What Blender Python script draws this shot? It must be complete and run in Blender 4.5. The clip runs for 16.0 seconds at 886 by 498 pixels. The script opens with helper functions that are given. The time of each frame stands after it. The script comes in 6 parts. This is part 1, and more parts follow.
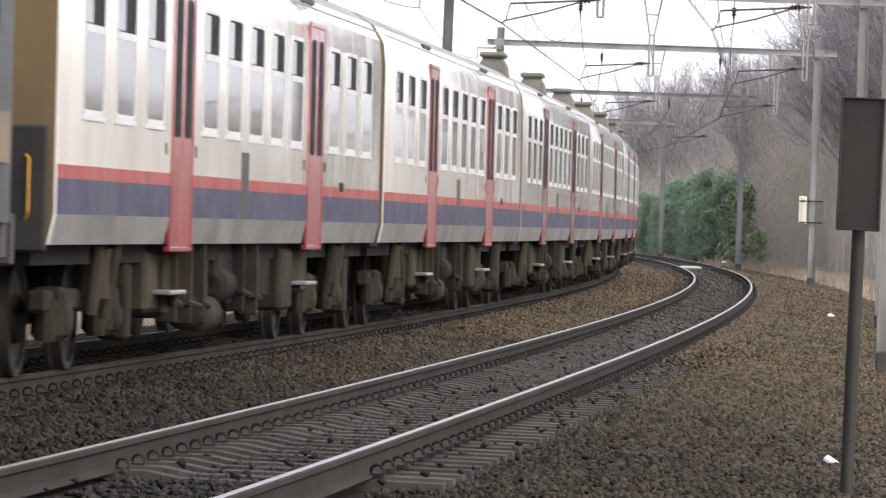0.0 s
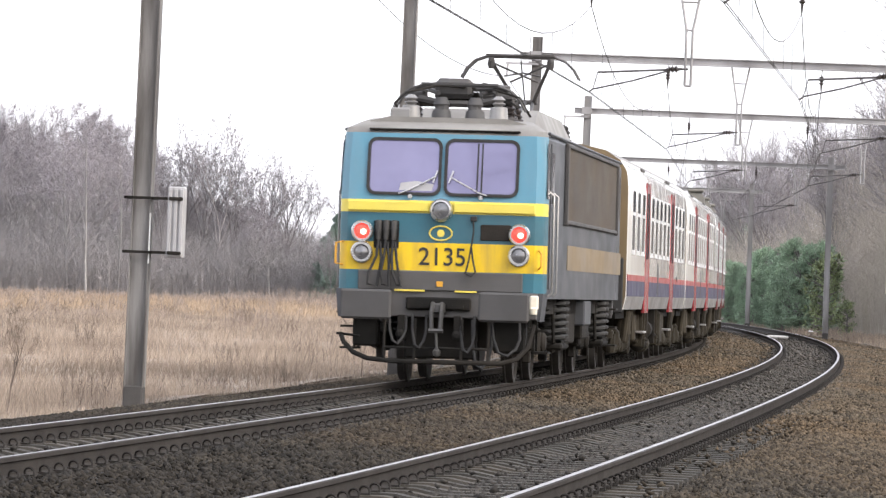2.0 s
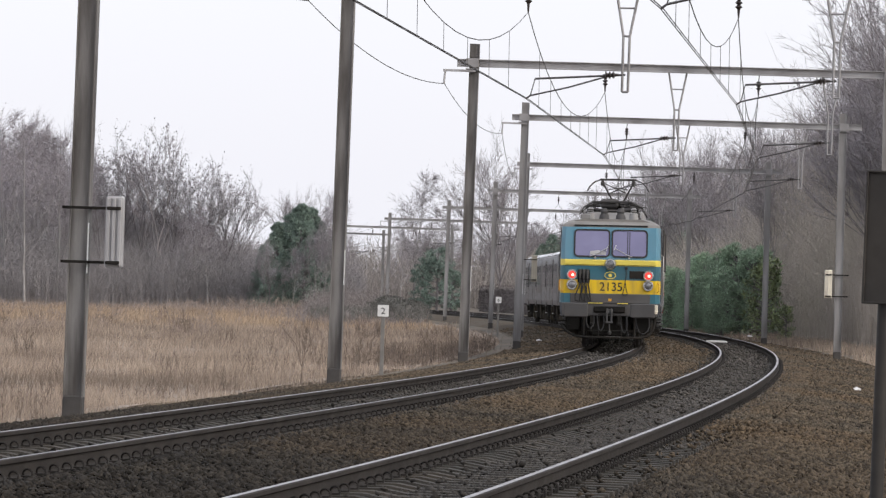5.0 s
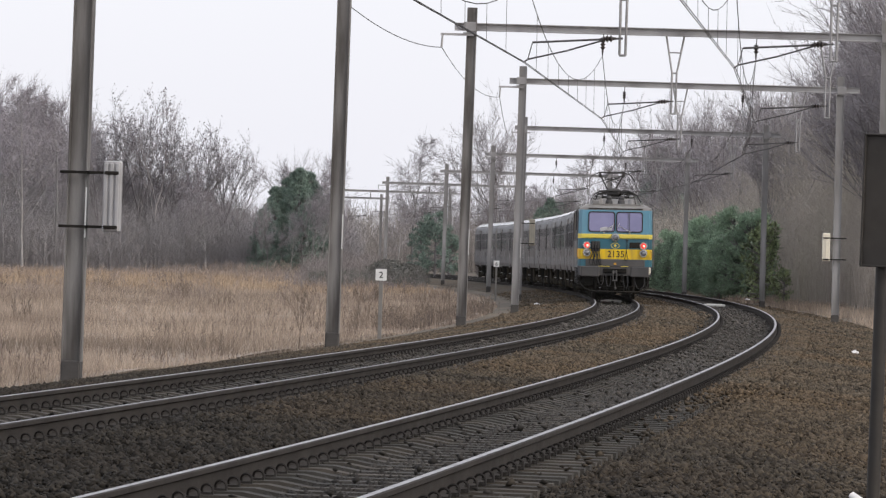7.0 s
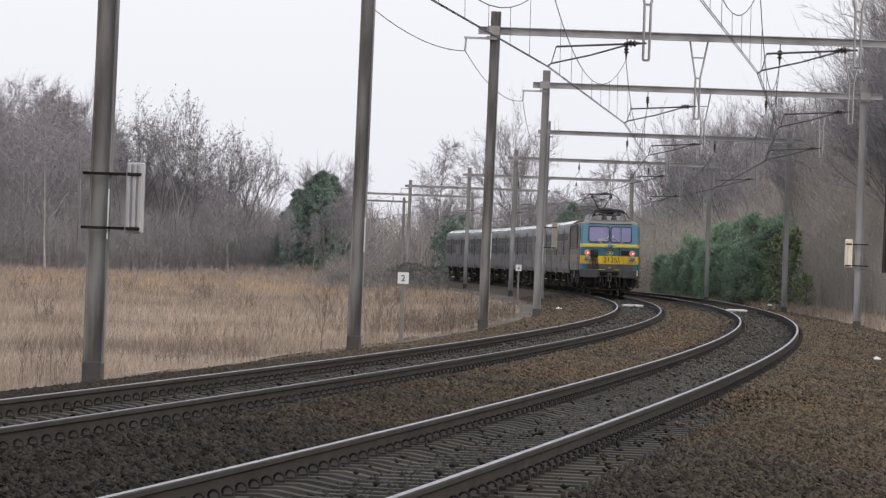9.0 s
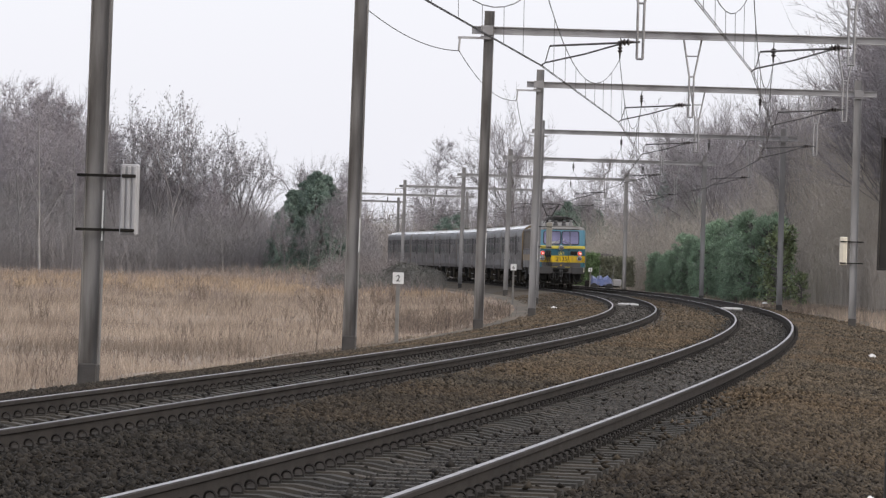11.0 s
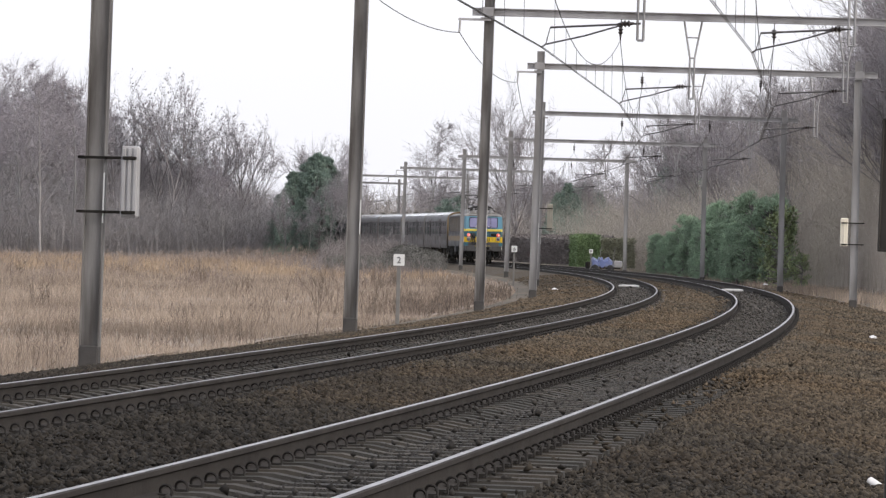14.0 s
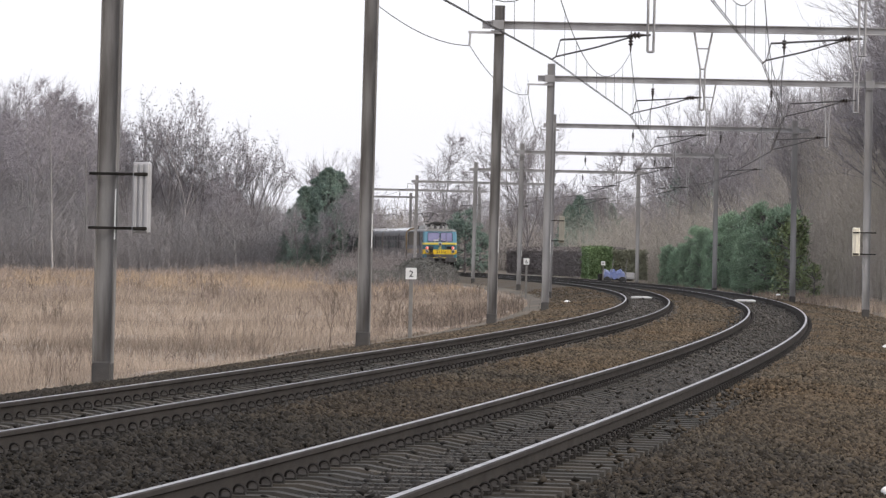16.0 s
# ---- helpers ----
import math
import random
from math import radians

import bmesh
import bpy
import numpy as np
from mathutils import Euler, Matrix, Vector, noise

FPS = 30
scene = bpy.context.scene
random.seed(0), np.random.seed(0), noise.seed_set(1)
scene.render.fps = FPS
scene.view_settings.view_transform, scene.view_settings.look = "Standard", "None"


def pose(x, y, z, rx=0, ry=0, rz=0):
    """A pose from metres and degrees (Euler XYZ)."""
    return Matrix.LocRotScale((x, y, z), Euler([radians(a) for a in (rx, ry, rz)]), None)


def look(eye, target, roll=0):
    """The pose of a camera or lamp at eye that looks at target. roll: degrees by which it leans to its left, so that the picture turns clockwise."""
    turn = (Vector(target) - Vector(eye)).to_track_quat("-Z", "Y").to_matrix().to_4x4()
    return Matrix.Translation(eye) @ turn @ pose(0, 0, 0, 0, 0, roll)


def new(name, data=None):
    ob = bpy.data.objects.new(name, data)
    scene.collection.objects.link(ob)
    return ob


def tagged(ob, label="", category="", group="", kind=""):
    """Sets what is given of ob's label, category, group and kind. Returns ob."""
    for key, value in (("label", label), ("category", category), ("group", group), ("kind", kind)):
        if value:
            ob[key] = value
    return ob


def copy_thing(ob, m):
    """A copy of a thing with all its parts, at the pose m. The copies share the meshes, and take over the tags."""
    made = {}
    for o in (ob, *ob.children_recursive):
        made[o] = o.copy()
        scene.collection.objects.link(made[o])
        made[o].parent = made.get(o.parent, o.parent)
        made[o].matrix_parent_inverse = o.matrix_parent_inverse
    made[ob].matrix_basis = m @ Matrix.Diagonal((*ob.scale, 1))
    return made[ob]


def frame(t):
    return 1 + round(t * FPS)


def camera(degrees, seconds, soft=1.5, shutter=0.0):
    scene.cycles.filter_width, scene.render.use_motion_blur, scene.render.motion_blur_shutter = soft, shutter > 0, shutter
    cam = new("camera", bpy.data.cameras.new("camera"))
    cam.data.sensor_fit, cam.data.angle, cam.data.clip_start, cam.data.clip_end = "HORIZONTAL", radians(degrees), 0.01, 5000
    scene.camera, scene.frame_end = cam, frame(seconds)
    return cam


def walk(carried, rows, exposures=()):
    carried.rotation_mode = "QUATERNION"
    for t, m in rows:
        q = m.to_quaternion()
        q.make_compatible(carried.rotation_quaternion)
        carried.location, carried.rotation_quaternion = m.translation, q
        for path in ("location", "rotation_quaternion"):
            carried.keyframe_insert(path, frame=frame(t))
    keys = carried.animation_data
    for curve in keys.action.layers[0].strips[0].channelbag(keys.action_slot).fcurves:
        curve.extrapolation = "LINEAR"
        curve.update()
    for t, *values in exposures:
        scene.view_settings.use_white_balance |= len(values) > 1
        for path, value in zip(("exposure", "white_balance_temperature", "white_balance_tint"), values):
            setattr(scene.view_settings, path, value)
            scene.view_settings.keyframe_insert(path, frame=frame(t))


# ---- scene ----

# ---------------- camera ----------------
LENS = 9.396
EYE_Z = 1.366
TURNS = [
    (0.0, -0.249, -0.303, 2.12),
    (0.5, 0.257, -0.307, 1.63),
    (1.0, 0.587, -0.031, 2.03),
    (1.5, 0.837, 0.256, 2.28),
    (2.0, 0.673, 0.388, 2.29),
    (2.5, 0.538, 0.486, 1.95),
    (3.0, 0.356, 0.501, 2.0),
    (3.5, 0.01, 0.39, 2.0),
    (4.0, -0.27, 0.524, 1.68),
    (4.2, -0.078, 0.515, 1.68),
    (6.3, -0.014, 0.326, 1.99),
    (6.5, 0.022, 0.252, 1.91),
    (7.0, 0.001, 0.107, 1.75),
    (7.5, 0.211, 0.184, 1.85),
    (8.0, 0.163, 0.167, 1.92),
    (8.5, 0.096, 0.235, 2.11),
    (9.0, 0.237, 0.137, 2.12),
    (9.5, 0.166, 0.17, 1.84),
    (11.8, 0.185, 0.053, 1.77),
    (12.0, 0.126, 0.014, 1.7),
    (12.5, 0.129, 0.039, 1.83),
    (13.0, -0.076, 0.162, 1.87),
    (13.5, -0.046, -0.03, 1.62),
    (14.0, 0.191, -0.057, 1.73),
    (14.5, -0.0, 0.033, 1.8),
    (15.0, -0.129, -0.0, 1.71),
    (15.5, -0.038, 0.066, 1.27),
    (16.0, 0.319, 0.081, 1.22),
]
cam = camera(LENS, 16.0, soft=1.3, shutter=0.18)
EXPOSURES = [(0.0, 0.66), (1.0, 0.62), (1.5, 0.88), (2.0, 0.90), (2.5, 0.6), (3.0, 0.5), (3.5, 0.29), (6.5, 0.02), (9.0, 0.0), (12.0, 0.05), (12.8, 0.15), (16.0, 0.18)]
walk(cam, [(t, pose(0, 0, EYE_Z, 90 + pitch, -roll, yaw)) for t, yaw, pitch, roll in TURNS], EXPOSURES)

# ---------------- overcast daylight ----------------
world = bpy.data.worlds.new("overcast_sky")
scene.world = world
world.use_nodes = True
wn, wl = world.node_tree.nodes, world.node_tree.links
wn.clear()
sky = wn.new("ShaderNodeTexSky")
sky.sky_type, sky.sun_disc = "NISHITA", False
sky.sun_elevation, sky.sun_rotation = radians(35), radians(124)
sky.air_density, sky.dust_density, sky.ozone_density = 1.0, 4.0, 1.0
sky_back = wn.new("ShaderNodeBackground")
sky_back.inputs[1].default_value = 0.05
wl.new(sky.outputs[0], sky_back.inputs[0])
cloud_back = wn.new("ShaderNodeBackground")
cloud_back.inputs[0].default_value = (0.925, 0.925, 1.0, 1)
cloud_back.inputs[1].default_value = 0.9
both = wn.new("ShaderNodeAddShader")
wl.new(sky_back.outputs[0], both.inputs[0])
wl.new(cloud_back.outputs[0], both.inputs[1])
wout = wn.new("ShaderNodeOutputWorld")
wl.new(both.outputs[0], wout.inputs[0])
sun_data = bpy.data.lights.new("sun", "SUN")
sun_data.energy, sun_data.angle, sun_data.color = 1.2, radians(30), (1.0, 0.96, 0.9)
sun = new("sun", sun_data)
sun.matrix_world = look((110, -75, 95), (0, 0, 0))


# ---------------- materials ----------------
def mat(name, a, b=None, scale=4.0, rough=0.7, metal=0.0, bump=0.0, fine=60.0, stretch=(1, 1, 1), dirt=None, dirt_amount=0.35,
        dirt_scale=1.2, island=0.0, objects=0.0, emit=0.0, spec=0.5, world_space=False, near_dark=None):
    """Two-scale mottled paint, stone, metal or plant; dirt comes as patches and streaks with shapes of their own."""
    m = bpy.data.materials.new(name)
    m.use_nodes = True
    n, l = m.node_tree.nodes, m.node_tree.links
    p = n["Principled BSDF"]
    p.inputs["Roughness"].default_value, p.inputs["Metallic"].default_value = rough, metal
    p.inputs["Specular IOR Level"].default_value = spec
    co = n.new("ShaderNodeNewGeometry").outputs["Position"] if world_space else n.new("ShaderNodeTexCoord").outputs["Object"]
    mp = n.new("ShaderNodeMapping")
    mp.inputs["Scale"].default_value = stretch
    l.new(co, mp.inputs[0])

    def tex(s, detail=4.0):
        t = n.new("ShaderNodeTexNoise")
        t.inputs["Scale"].default_value, t.inputs["Detail"].default_value = s, detail
        l.new(mp.outputs[0], t.inputs["Vector"])
        return t.outputs["Fac"]

    def span(socket, lo, hi, to_lo=0.0, to_hi=1.0):
        r = n.new("ShaderNodeMapRange")
        for i, v in enumerate((lo, hi, to_lo, to_hi)):
            r.inputs[i + 1].default_value = v
        l.new(socket, r.inputs[0])
        return r.outputs[0]

    def mix(fac, x, y):
        k = n.new("ShaderNodeMix")
        k.data_type = "RGBA"
        for i, v in ((0, fac), (6, x), (7, y)):
            if isinstance(v, bpy.types.NodeSocket):
                l.new(v, k.inputs[i])
            else:
                k.inputs[i].default_value = v if i == 0 else (*v, 1)
        return k.outputs[2]

    b = b or tuple(c * 0.8 for c in a)
    colour = mix(span(tex(scale), 0.32, 0.68), a, b)
    colour = mix(span(tex(fine, 2.0), 0.35, 0.65, 0.0, 0.3), colour, tuple(c * 0.72 for c in a))
    if dirt:
        colour = mix(span(tex(dirt_scale, 6.0), 0.42, 0.7, 0.0, dirt_amount * 2), colour, dirt)
    # Dirt and lens vignette put into the colour, darker towards the near left.
    if near_dark:
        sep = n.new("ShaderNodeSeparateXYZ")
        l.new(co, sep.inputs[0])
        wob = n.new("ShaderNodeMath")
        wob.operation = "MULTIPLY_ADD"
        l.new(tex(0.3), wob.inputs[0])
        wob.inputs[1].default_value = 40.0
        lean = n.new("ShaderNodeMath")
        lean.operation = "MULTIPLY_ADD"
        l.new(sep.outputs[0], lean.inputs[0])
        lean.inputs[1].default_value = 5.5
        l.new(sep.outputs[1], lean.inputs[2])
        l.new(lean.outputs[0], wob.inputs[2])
        colour = mix(span(wob.outputs[0], 50.0, 122.0, 0.9, 0.0), colour, near_dark)
    for amount, source in ((island, "Random Per Island"), (objects, "Random")):
        if amount:
            node = n.new("ShaderNodeNewGeometry") if source == "Random Per Island" else n.new("ShaderNodeObjectInfo")
            h = n.new("ShaderNodeHueSaturation")
            l.new(span(node.outputs[source], 0, 1, 1 - amount, 1 + amount), h.inputs["Value"])
            l.new(colour, h.inputs["Color"])
            colour = h.outputs[0]
    l.new(colour, p.inputs["Base Color"])
    if rough > 0.12:
        l.new(span(tex(scale * 2.3), 0.3, 0.7, max(rough - 0.1, 0.02), min(rough + 0.1, 1)), p.inputs["Roughness"])
    if bump:
        bn = n.new("ShaderNodeBump")
        bn.inputs["Strength"].default_value, bn.inputs["Distance"].default_value = bump, 0.02
        l.new(tex(fine, 3.0), bn.inputs["Height"])
        l.new(bn.outputs[0], p.inputs["Normal"])
    if emit:
        l.new(colour, p.inputs["Emission Color"])
        p.inputs["Emission Strength"].default_value = emit
    return m


M_GROUND = mat("damp_soil", (0.09, 0.07, 0.048), (0.06, 0.05, 0.036), 0.25, 0.95, bump=0.6, fine=9, dirt=(0.15, 0.118, 0.078), dirt_amount=0.4, dirt_scale=0.05, world_space=True)
M_BALLAST = mat("ballast_bed", (0.10, 0.084, 0.063), (0.074, 0.063, 0.05), 0.35, 0.95, bump=1.0, fine=16, dirt=(0.08, 0.058, 0.036), dirt_amount=0.4, dirt_scale=0.12, spec=0.12, near_dark=(0.009, 0.008, 0.007), world_space=True)
M_STONE = mat("ballast_stone", (0.118, 0.095, 0.067), (0.066, 0.055, 0.042), 0.35, 0.95, fine=25, dirt=(0.13, 0.09, 0.053), dirt_amount=0.4, dirt_scale=0.12, island=0.6, spec=0.18, near_dark=(0.019, 0.0175, 0.0155), world_space=True)
M_STONE_GREY = mat("dusty_grey_ballast_stone", (0.115, 0.105, 0.093), (0.075, 0.069, 0.062), 0.35, 0.95, fine=25, dirt=(0.065, 0.058, 0.051), dirt_amount=0.4, dirt_scale=0.2, island=0.4, spec=0.18, near_dark=(0.026, 0.024, 0.022), world_space=True)
M_RAIL_SIDE = mat("rusty_rail", (0.046, 0.04, 0.035), (0.03, 0.026, 0.023), 1.2, 0.95, 0.0, spec=0.15, bump=0.2, fine=40, world_space=True)
M_RAIL_TOP = mat("polished_rail", (0.34, 0.32, 0.315), (0.25, 0.235, 0.23), 1.5, 0.38, 1.0, fine=20, world_space=True)
M_RAIL_DULL = mat("dull_worn_rail", (0.20, 0.19, 0.185), (0.15, 0.145, 0.14), 1.5, 0.45, 0.9, fine=20, world_space=True)
M_SLEEPER = mat("grey_concrete_sleeper", (0.068, 0.064, 0.058), (0.04, 0.038, 0.034), 2.0, 0.95, bump=0.3, fine=40, spec=0.2, dirt=(0.085, 0.072, 0.058), dirt_amount=0.35, objects=0.2, world_space=True)
M_CLIP = mat("dark_rail_clip", (0.034, 0.030, 0.027), (0.024, 0.022, 0.02), 20, 0.8, 0.0, spec=0.2, objects=0.2)
M_MAST_PALE = mat("pale_galvanised_steel", (0.33, 0.322, 0.32), (0.22, 0.214, 0.21), 1.1, 0.6, 0.1, bump=0.12, fine=30, stretch=(4, 4, 0.5), dirt=(0.12, 0.108, 0.098), dirt_amount=0.35, dirt_scale=0.9)
M_MAST = mat("weathered_galvanised_steel", (0.25, 0.237, 0.225), (0.11, 0.103, 0.097), 1.4, 0.65, 0.1, bump=0.12, fine=30, stretch=(4, 4, 0.5), dirt=(0.06, 0.051, 0.044), dirt_amount=0.5, dirt_scale=1.3)
M_MAST_FOOT = mat("dark_mast_foot", (0.075, 0.068, 0.062), (0.05, 0.046, 0.044), 3, 0.85, bump=0.3)
M_BEAM = mat("galvanised_beam", (0.43, 0.42, 0.42), (0.32, 0.312, 0.312), 0.7, 0.55, 0.15, bump=0.1, dirt=(0.14, 0.13, 0.125), dirt_amount=0.3)
M_WIRE = mat("dark_copper_wire", (0.11, 0.105, 0.105), (0.085, 0.08, 0.08), 2, 0.6, 0.4)
M_INSULATOR = mat("brown_glazed_insulator", (0.05, 0.04, 0.036), (0.035, 0.03, 0.03), 5, 0.3)
M_WHITE = mat("white_enamel", (0.78, 0.78, 0.76), (0.68, 0.68, 0.66), 5, 0.5, fine=90, dirt=(0.45, 0.42, 0.37), dirt_amount=0.15)
M_BLACK = mat("black_paint", (0.02, 0.02, 0.02), (0.03, 0.03, 0.03), 8, 0.6)
M_GREYBOX = mat("pale_grey_plastic", (0.44, 0.435, 0.445), (0.36, 0.355, 0.36), 3, 0.6, dirt=(0.28, 0.26, 0.24), dirt_amount=0.25)
M_IVORY = mat("ivory_enamel", (0.80, 0.74, 0.60), (0.72, 0.66, 0.54), 4, 0.5)


# ---------------- mesh helpers ----------------
class Mesh:
    """Gathers verts and faces of one part."""

    def __init__(self):
        self.v, self.f, self.k = [], [], []

    def add(self, verts, faces, k=0):
        o = len(self.v)
        self.v += [tuple(p) for p in verts]
        self.f += [tuple(o + i for i in f) for f in faces]
        self.k += [k] * len(faces)
        return self

    def box(self, x0, x1, y0, y1, z0, z1, c=0.0, k=0):
        """A box, with its edges chamfered by c."""
        lo, hi = (min(x0, x1), min(y0, y1), min(z0, z1)), (max(x0, x1), max(y0, y1), max(z0, z1))
        if c <= 0:
            p = [(x, y, z) for x in (lo[0], hi[0]) for y in (lo[1], hi[1]) for z in (lo[2], hi[2])]
            return self.add(p, [(0, 1, 3, 2), (4, 6, 7, 5), (0, 4, 5, 1), (2, 3, 7, 6), (0, 2, 6, 4), (1, 5, 7, 3)], k)
        c = min(c, *[(hi[i] - lo[i]) * 0.45 for i in range(3)])
        idx, p = {}, []
        for s in [(a, b, d) for a in (0, 1) for b in (0, 1) for d in (0, 1)]:
            for ax in range(3):
                q = []
                for i in range(3):
                    e = (lo, hi)[s[i]][i]
                    q.append(e if i == ax else e + (c if s[i] == 0 else -c))
                idx[(s, ax)] = len(p)
                p.append(q)
        faces = []
        for ax in range(3):
            u, w = [i for i in range(3) if i != ax]
            for sgn in (0, 1):
                loop = []
                for a, b in ((0, 0), (1, 0), (1, 1), (0, 1)):
                    s = [0, 0, 0]
                    s[ax], s[u], s[w] = sgn, a, b
                    loop.append(idx[(tuple(s), ax)])
                faces.append(tuple(loop))
            for a in (0, 1):
                for b in (0, 1):
                    s0, s1 = [0, 0, 0], [0, 0, 0]
                    s0[u], s0[w], s1[u], s1[w] = a, b, a, b
                    s1[ax] = 1
                    faces.append((idx[(tuple(s0), u)], idx[(tuple(s1), u)], idx[(tuple(s1), w)], idx[(tuple(s0), w)]))
        for s in [(a, b, d) for a in (0, 1) for b in (0, 1) for d in (0, 1)]:
            faces.append(tuple(idx[(s, ax)] for ax in range(3)))
        return self.add(p, faces, k)

    def tube(self, path, r, n=8, k=0, cap=True):
        """A round bar along a path; r may be one radius or one for each point."""
        path = [Vector(q) for q in path]
        rs = r if isinstance(r, (list, tuple)) else [r] * len(path)
        verts, faces, up = [], [], None
        for i, q in enumerate(path):
            d = (path[min(i + 1, len(path) - 1)] - path[max(i - 1, 0)]).normalized()
            if up is None:
                up = Vector((0, 0, 1)) if abs(d.z) < 0.9 else Vector((1, 0, 0))
            a = d.cross(up).normalized()
            b = a.cross(d).normalized()
            up = b
            for j in range(n):
                w = 2 * math.pi * j / n
                verts.append(q + (a * math.cos(w) + b * math.sin(w)) * rs[i])
        for i in range(len(path) - 1):
            for j in range(n):
                faces.append((i * n + j, i * n + (j + 1) % n, (i + 1) * n + (j + 1) % n, (i + 1) * n + j))
        if cap:
            faces += [tuple(range(n))[::-1], tuple((len(path) - 1) * n + j for j in range(n))]
        return self.add(verts, faces, k)

    def loft(self, rings, close=True, caps=True, k=0):
        n = len(rings[0])
        verts = [q for ring in rings for q in ring]
        faces = []
        for i in range(len(rings) - 1):
            for j in range(n if close else n - 1):
                faces.append((i * n + j, i * n + (j + 1) % n, (i + 1) * n + (j + 1) % n, (i + 1) * n + j))
        if caps and close:
            faces += [tuple(range(n))[::-1], tuple((len(rings) - 1) * n + j for j in range(n))]
        return self.add(verts, faces, k)

    def turned(self, axis0, axis1, profile, n=16, k=0):
        """A turned body: profile rows (distance along the axis, radius)."""
        a0, a1 = Vector(axis0), Vector(axis1)
        d = (a1 - a0).normalized()
        u = d.cross(Vector((0, 0, 1)) if abs(d.z) < 0.9 else Vector((1, 0, 0))).normalized()
        w = u.cross(d)
        rings = [[a0 + d * t + (u * math.cos(2 * math.pi * j / n) + w * math.sin(2 * math.pi * j / n)) * r for j in range(n)] for t, r in profile]
        return self.loft(rings, True, True, k)

    def mesh(self, name):
        me = bpy.data.meshes.new(name)
        me.from_pydata(self.v, [], self.f)
        bm = bmesh.new()
        bm.from_mesh(me)
        bmesh.ops.recalc_face_normals(bm, faces=bm.faces)
        bm.to_mesh(me)
        bm.free()
        return me


def smooth(me, degrees=35):
    me.polygons.foreach_set("use_smooth", [True] * len(me.polygons))
    me.set_sharp_from_angle(angle=radians(degrees))


def part(name, mb, material, parent=None, label="", soft=True):
    """One mesh object; parented when a parent is given."""
    me = mb.mesh(name)
    for m in material if isinstance(material, (list, tuple)) else [material]:
        me.materials.append(m)
    if any(mb.k):
        me.polygons.foreach_set("material_index", mb.k)
    if soft:
        smooth(me)
    ob = new(name, me)
    if parent:
        ob.parent = parent
    if label:
        ob["label"] = label
    return ob


def pieces(name, mb, material, parent=None, label=""):
    """Each loose piece of a mesh as a part of its own."""
    root = list(range(len(mb.v)))

    def find(i):
        while root[i] != i:
            root[i] = root[root[i]]
            i = root[i]
        return i

    for f in mb.f:
        for i in f[1:]:
            root[find(i)] = find(f[0])
    groups = {}
    for f, k in zip(mb.f, mb.k):
        groups.setdefault(find(f[0]), []).append((f, k))
    for fs in groups.values():
        m, ids = Mesh(), {}
        for f, k in fs:
            for i in f:
                if i not in ids:
                    ids[i] = len(m.v)
                    m.v.append(mb.v[i])
            m.f.append(tuple(ids[i] for i in f))
            m.k.append(k)
        part(name, m, material, parent, label)


def thing(name, label, category, group="", kind="", m=None):
    ob = new(name)
    ob.empty_display_size = 0.2
    tagged(ob, label, category, group, kind)
    if m is not None:
        ob.matrix_basis = m
    return ob


def bulk(name, verts, faces_per, material, label="", category="", kind="stuff", parent=None, soft=False):
    """A large joined mesh from numpy arrays of verts (n, 3) and equal-sized faces (m, k)."""
    me = bpy.data.meshes.new(name)
    nv, (nf, kk) = len(verts), faces_per.shape
    me.vertices.add(nv)
    me.vertices.foreach_set("co", np.asarray(verts, np.float32).ravel())
    me.loops.add(nf * kk)
    me.loops.foreach_set("vertex_index", np.asarray(faces_per, np.int32).ravel())
    me.polygons.add(nf)
    me.polygons.foreach_set("loop_start", np.arange(0, nf * kk, kk, dtype=np.int32))
    me.update(calc_edges=True)
    me.materials.append(material)
    if soft:
        smooth(me, 60)
    ob = new(name, me)
    ob.parent = parent
    return tagged(ob, label, category, "", kind)


# ---------------- the line of the two tracks ----------------
KNOTS = (-60, 0, 60, 120, 180, 240, 320, 420, 560, 800)
BENDS = (0.00028, 0.00028, 0.000436, 0.000556, 0.000524, 0.000505, 0.000445, 0.00037, 0.000295, 0.0002)
STEP = 0.5
S_AXIS = np.arange(-60, 800 + STEP, STEP)
bend = np.interp(S_AXIS, KNOTS, BENDS)
i_zero = int(np.argmin(abs(S_AXIS)))
HEAD = np.concatenate([[0], np.cumsum((bend[1:] + bend[:-1]) / 2 * STEP)])
HEAD += -0.10138 - HEAD[i_zero]
LINE_X = np.concatenate([[0], np.cumsum(-np.sin((HEAD[1:] + HEAD[:-1]) / 2) * STEP)])
LINE_Y = np.concatenate([[0], np.cumsum(np.cos((HEAD[1:] + HEAD[:-1]) / 2) * STEP)])
LINE_X += -4.676 - LINE_X[i_zero]
LINE_Y += 35.0 - LINE_Y[i_zero]
TRACKS = (0.0, 3.962)
GAUGE = 1.505 / 2
CANT = 0.0127


def at(s, off=0.0, z=0.0):
    """A point s metres along the line and off metres to the right of the first track's centre."""
    h = np.interp(s, S_AXIS, HEAD)
    return Vector((np.interp(s, S_AXIS, LINE_X) + off * math.cos(h), np.interp(s, S_AXIS, LINE_Y) + off * math.sin(h), z))


def heading(s):
    return math.degrees(np.interp(s, S_AXIS, HEAD))


def frame_at(s, off=0.0, z=0.0):
    p = at(s, off, z)
    return pose(p.x, p.y, p.z, 0, 0, heading(s))


def swept(profile, stations, off=0.0):
    """Rings of a profile (offset, height) along the line."""
    return [[at(s, off + o, z) for o, z in profile] for s in stations]


def stations(s0, s1, near=2.0):
    out, s = [], s0
    while s < s1:
        out.append(s)
        s += near if s < 260 else near * 2.5
    return out + [s1]


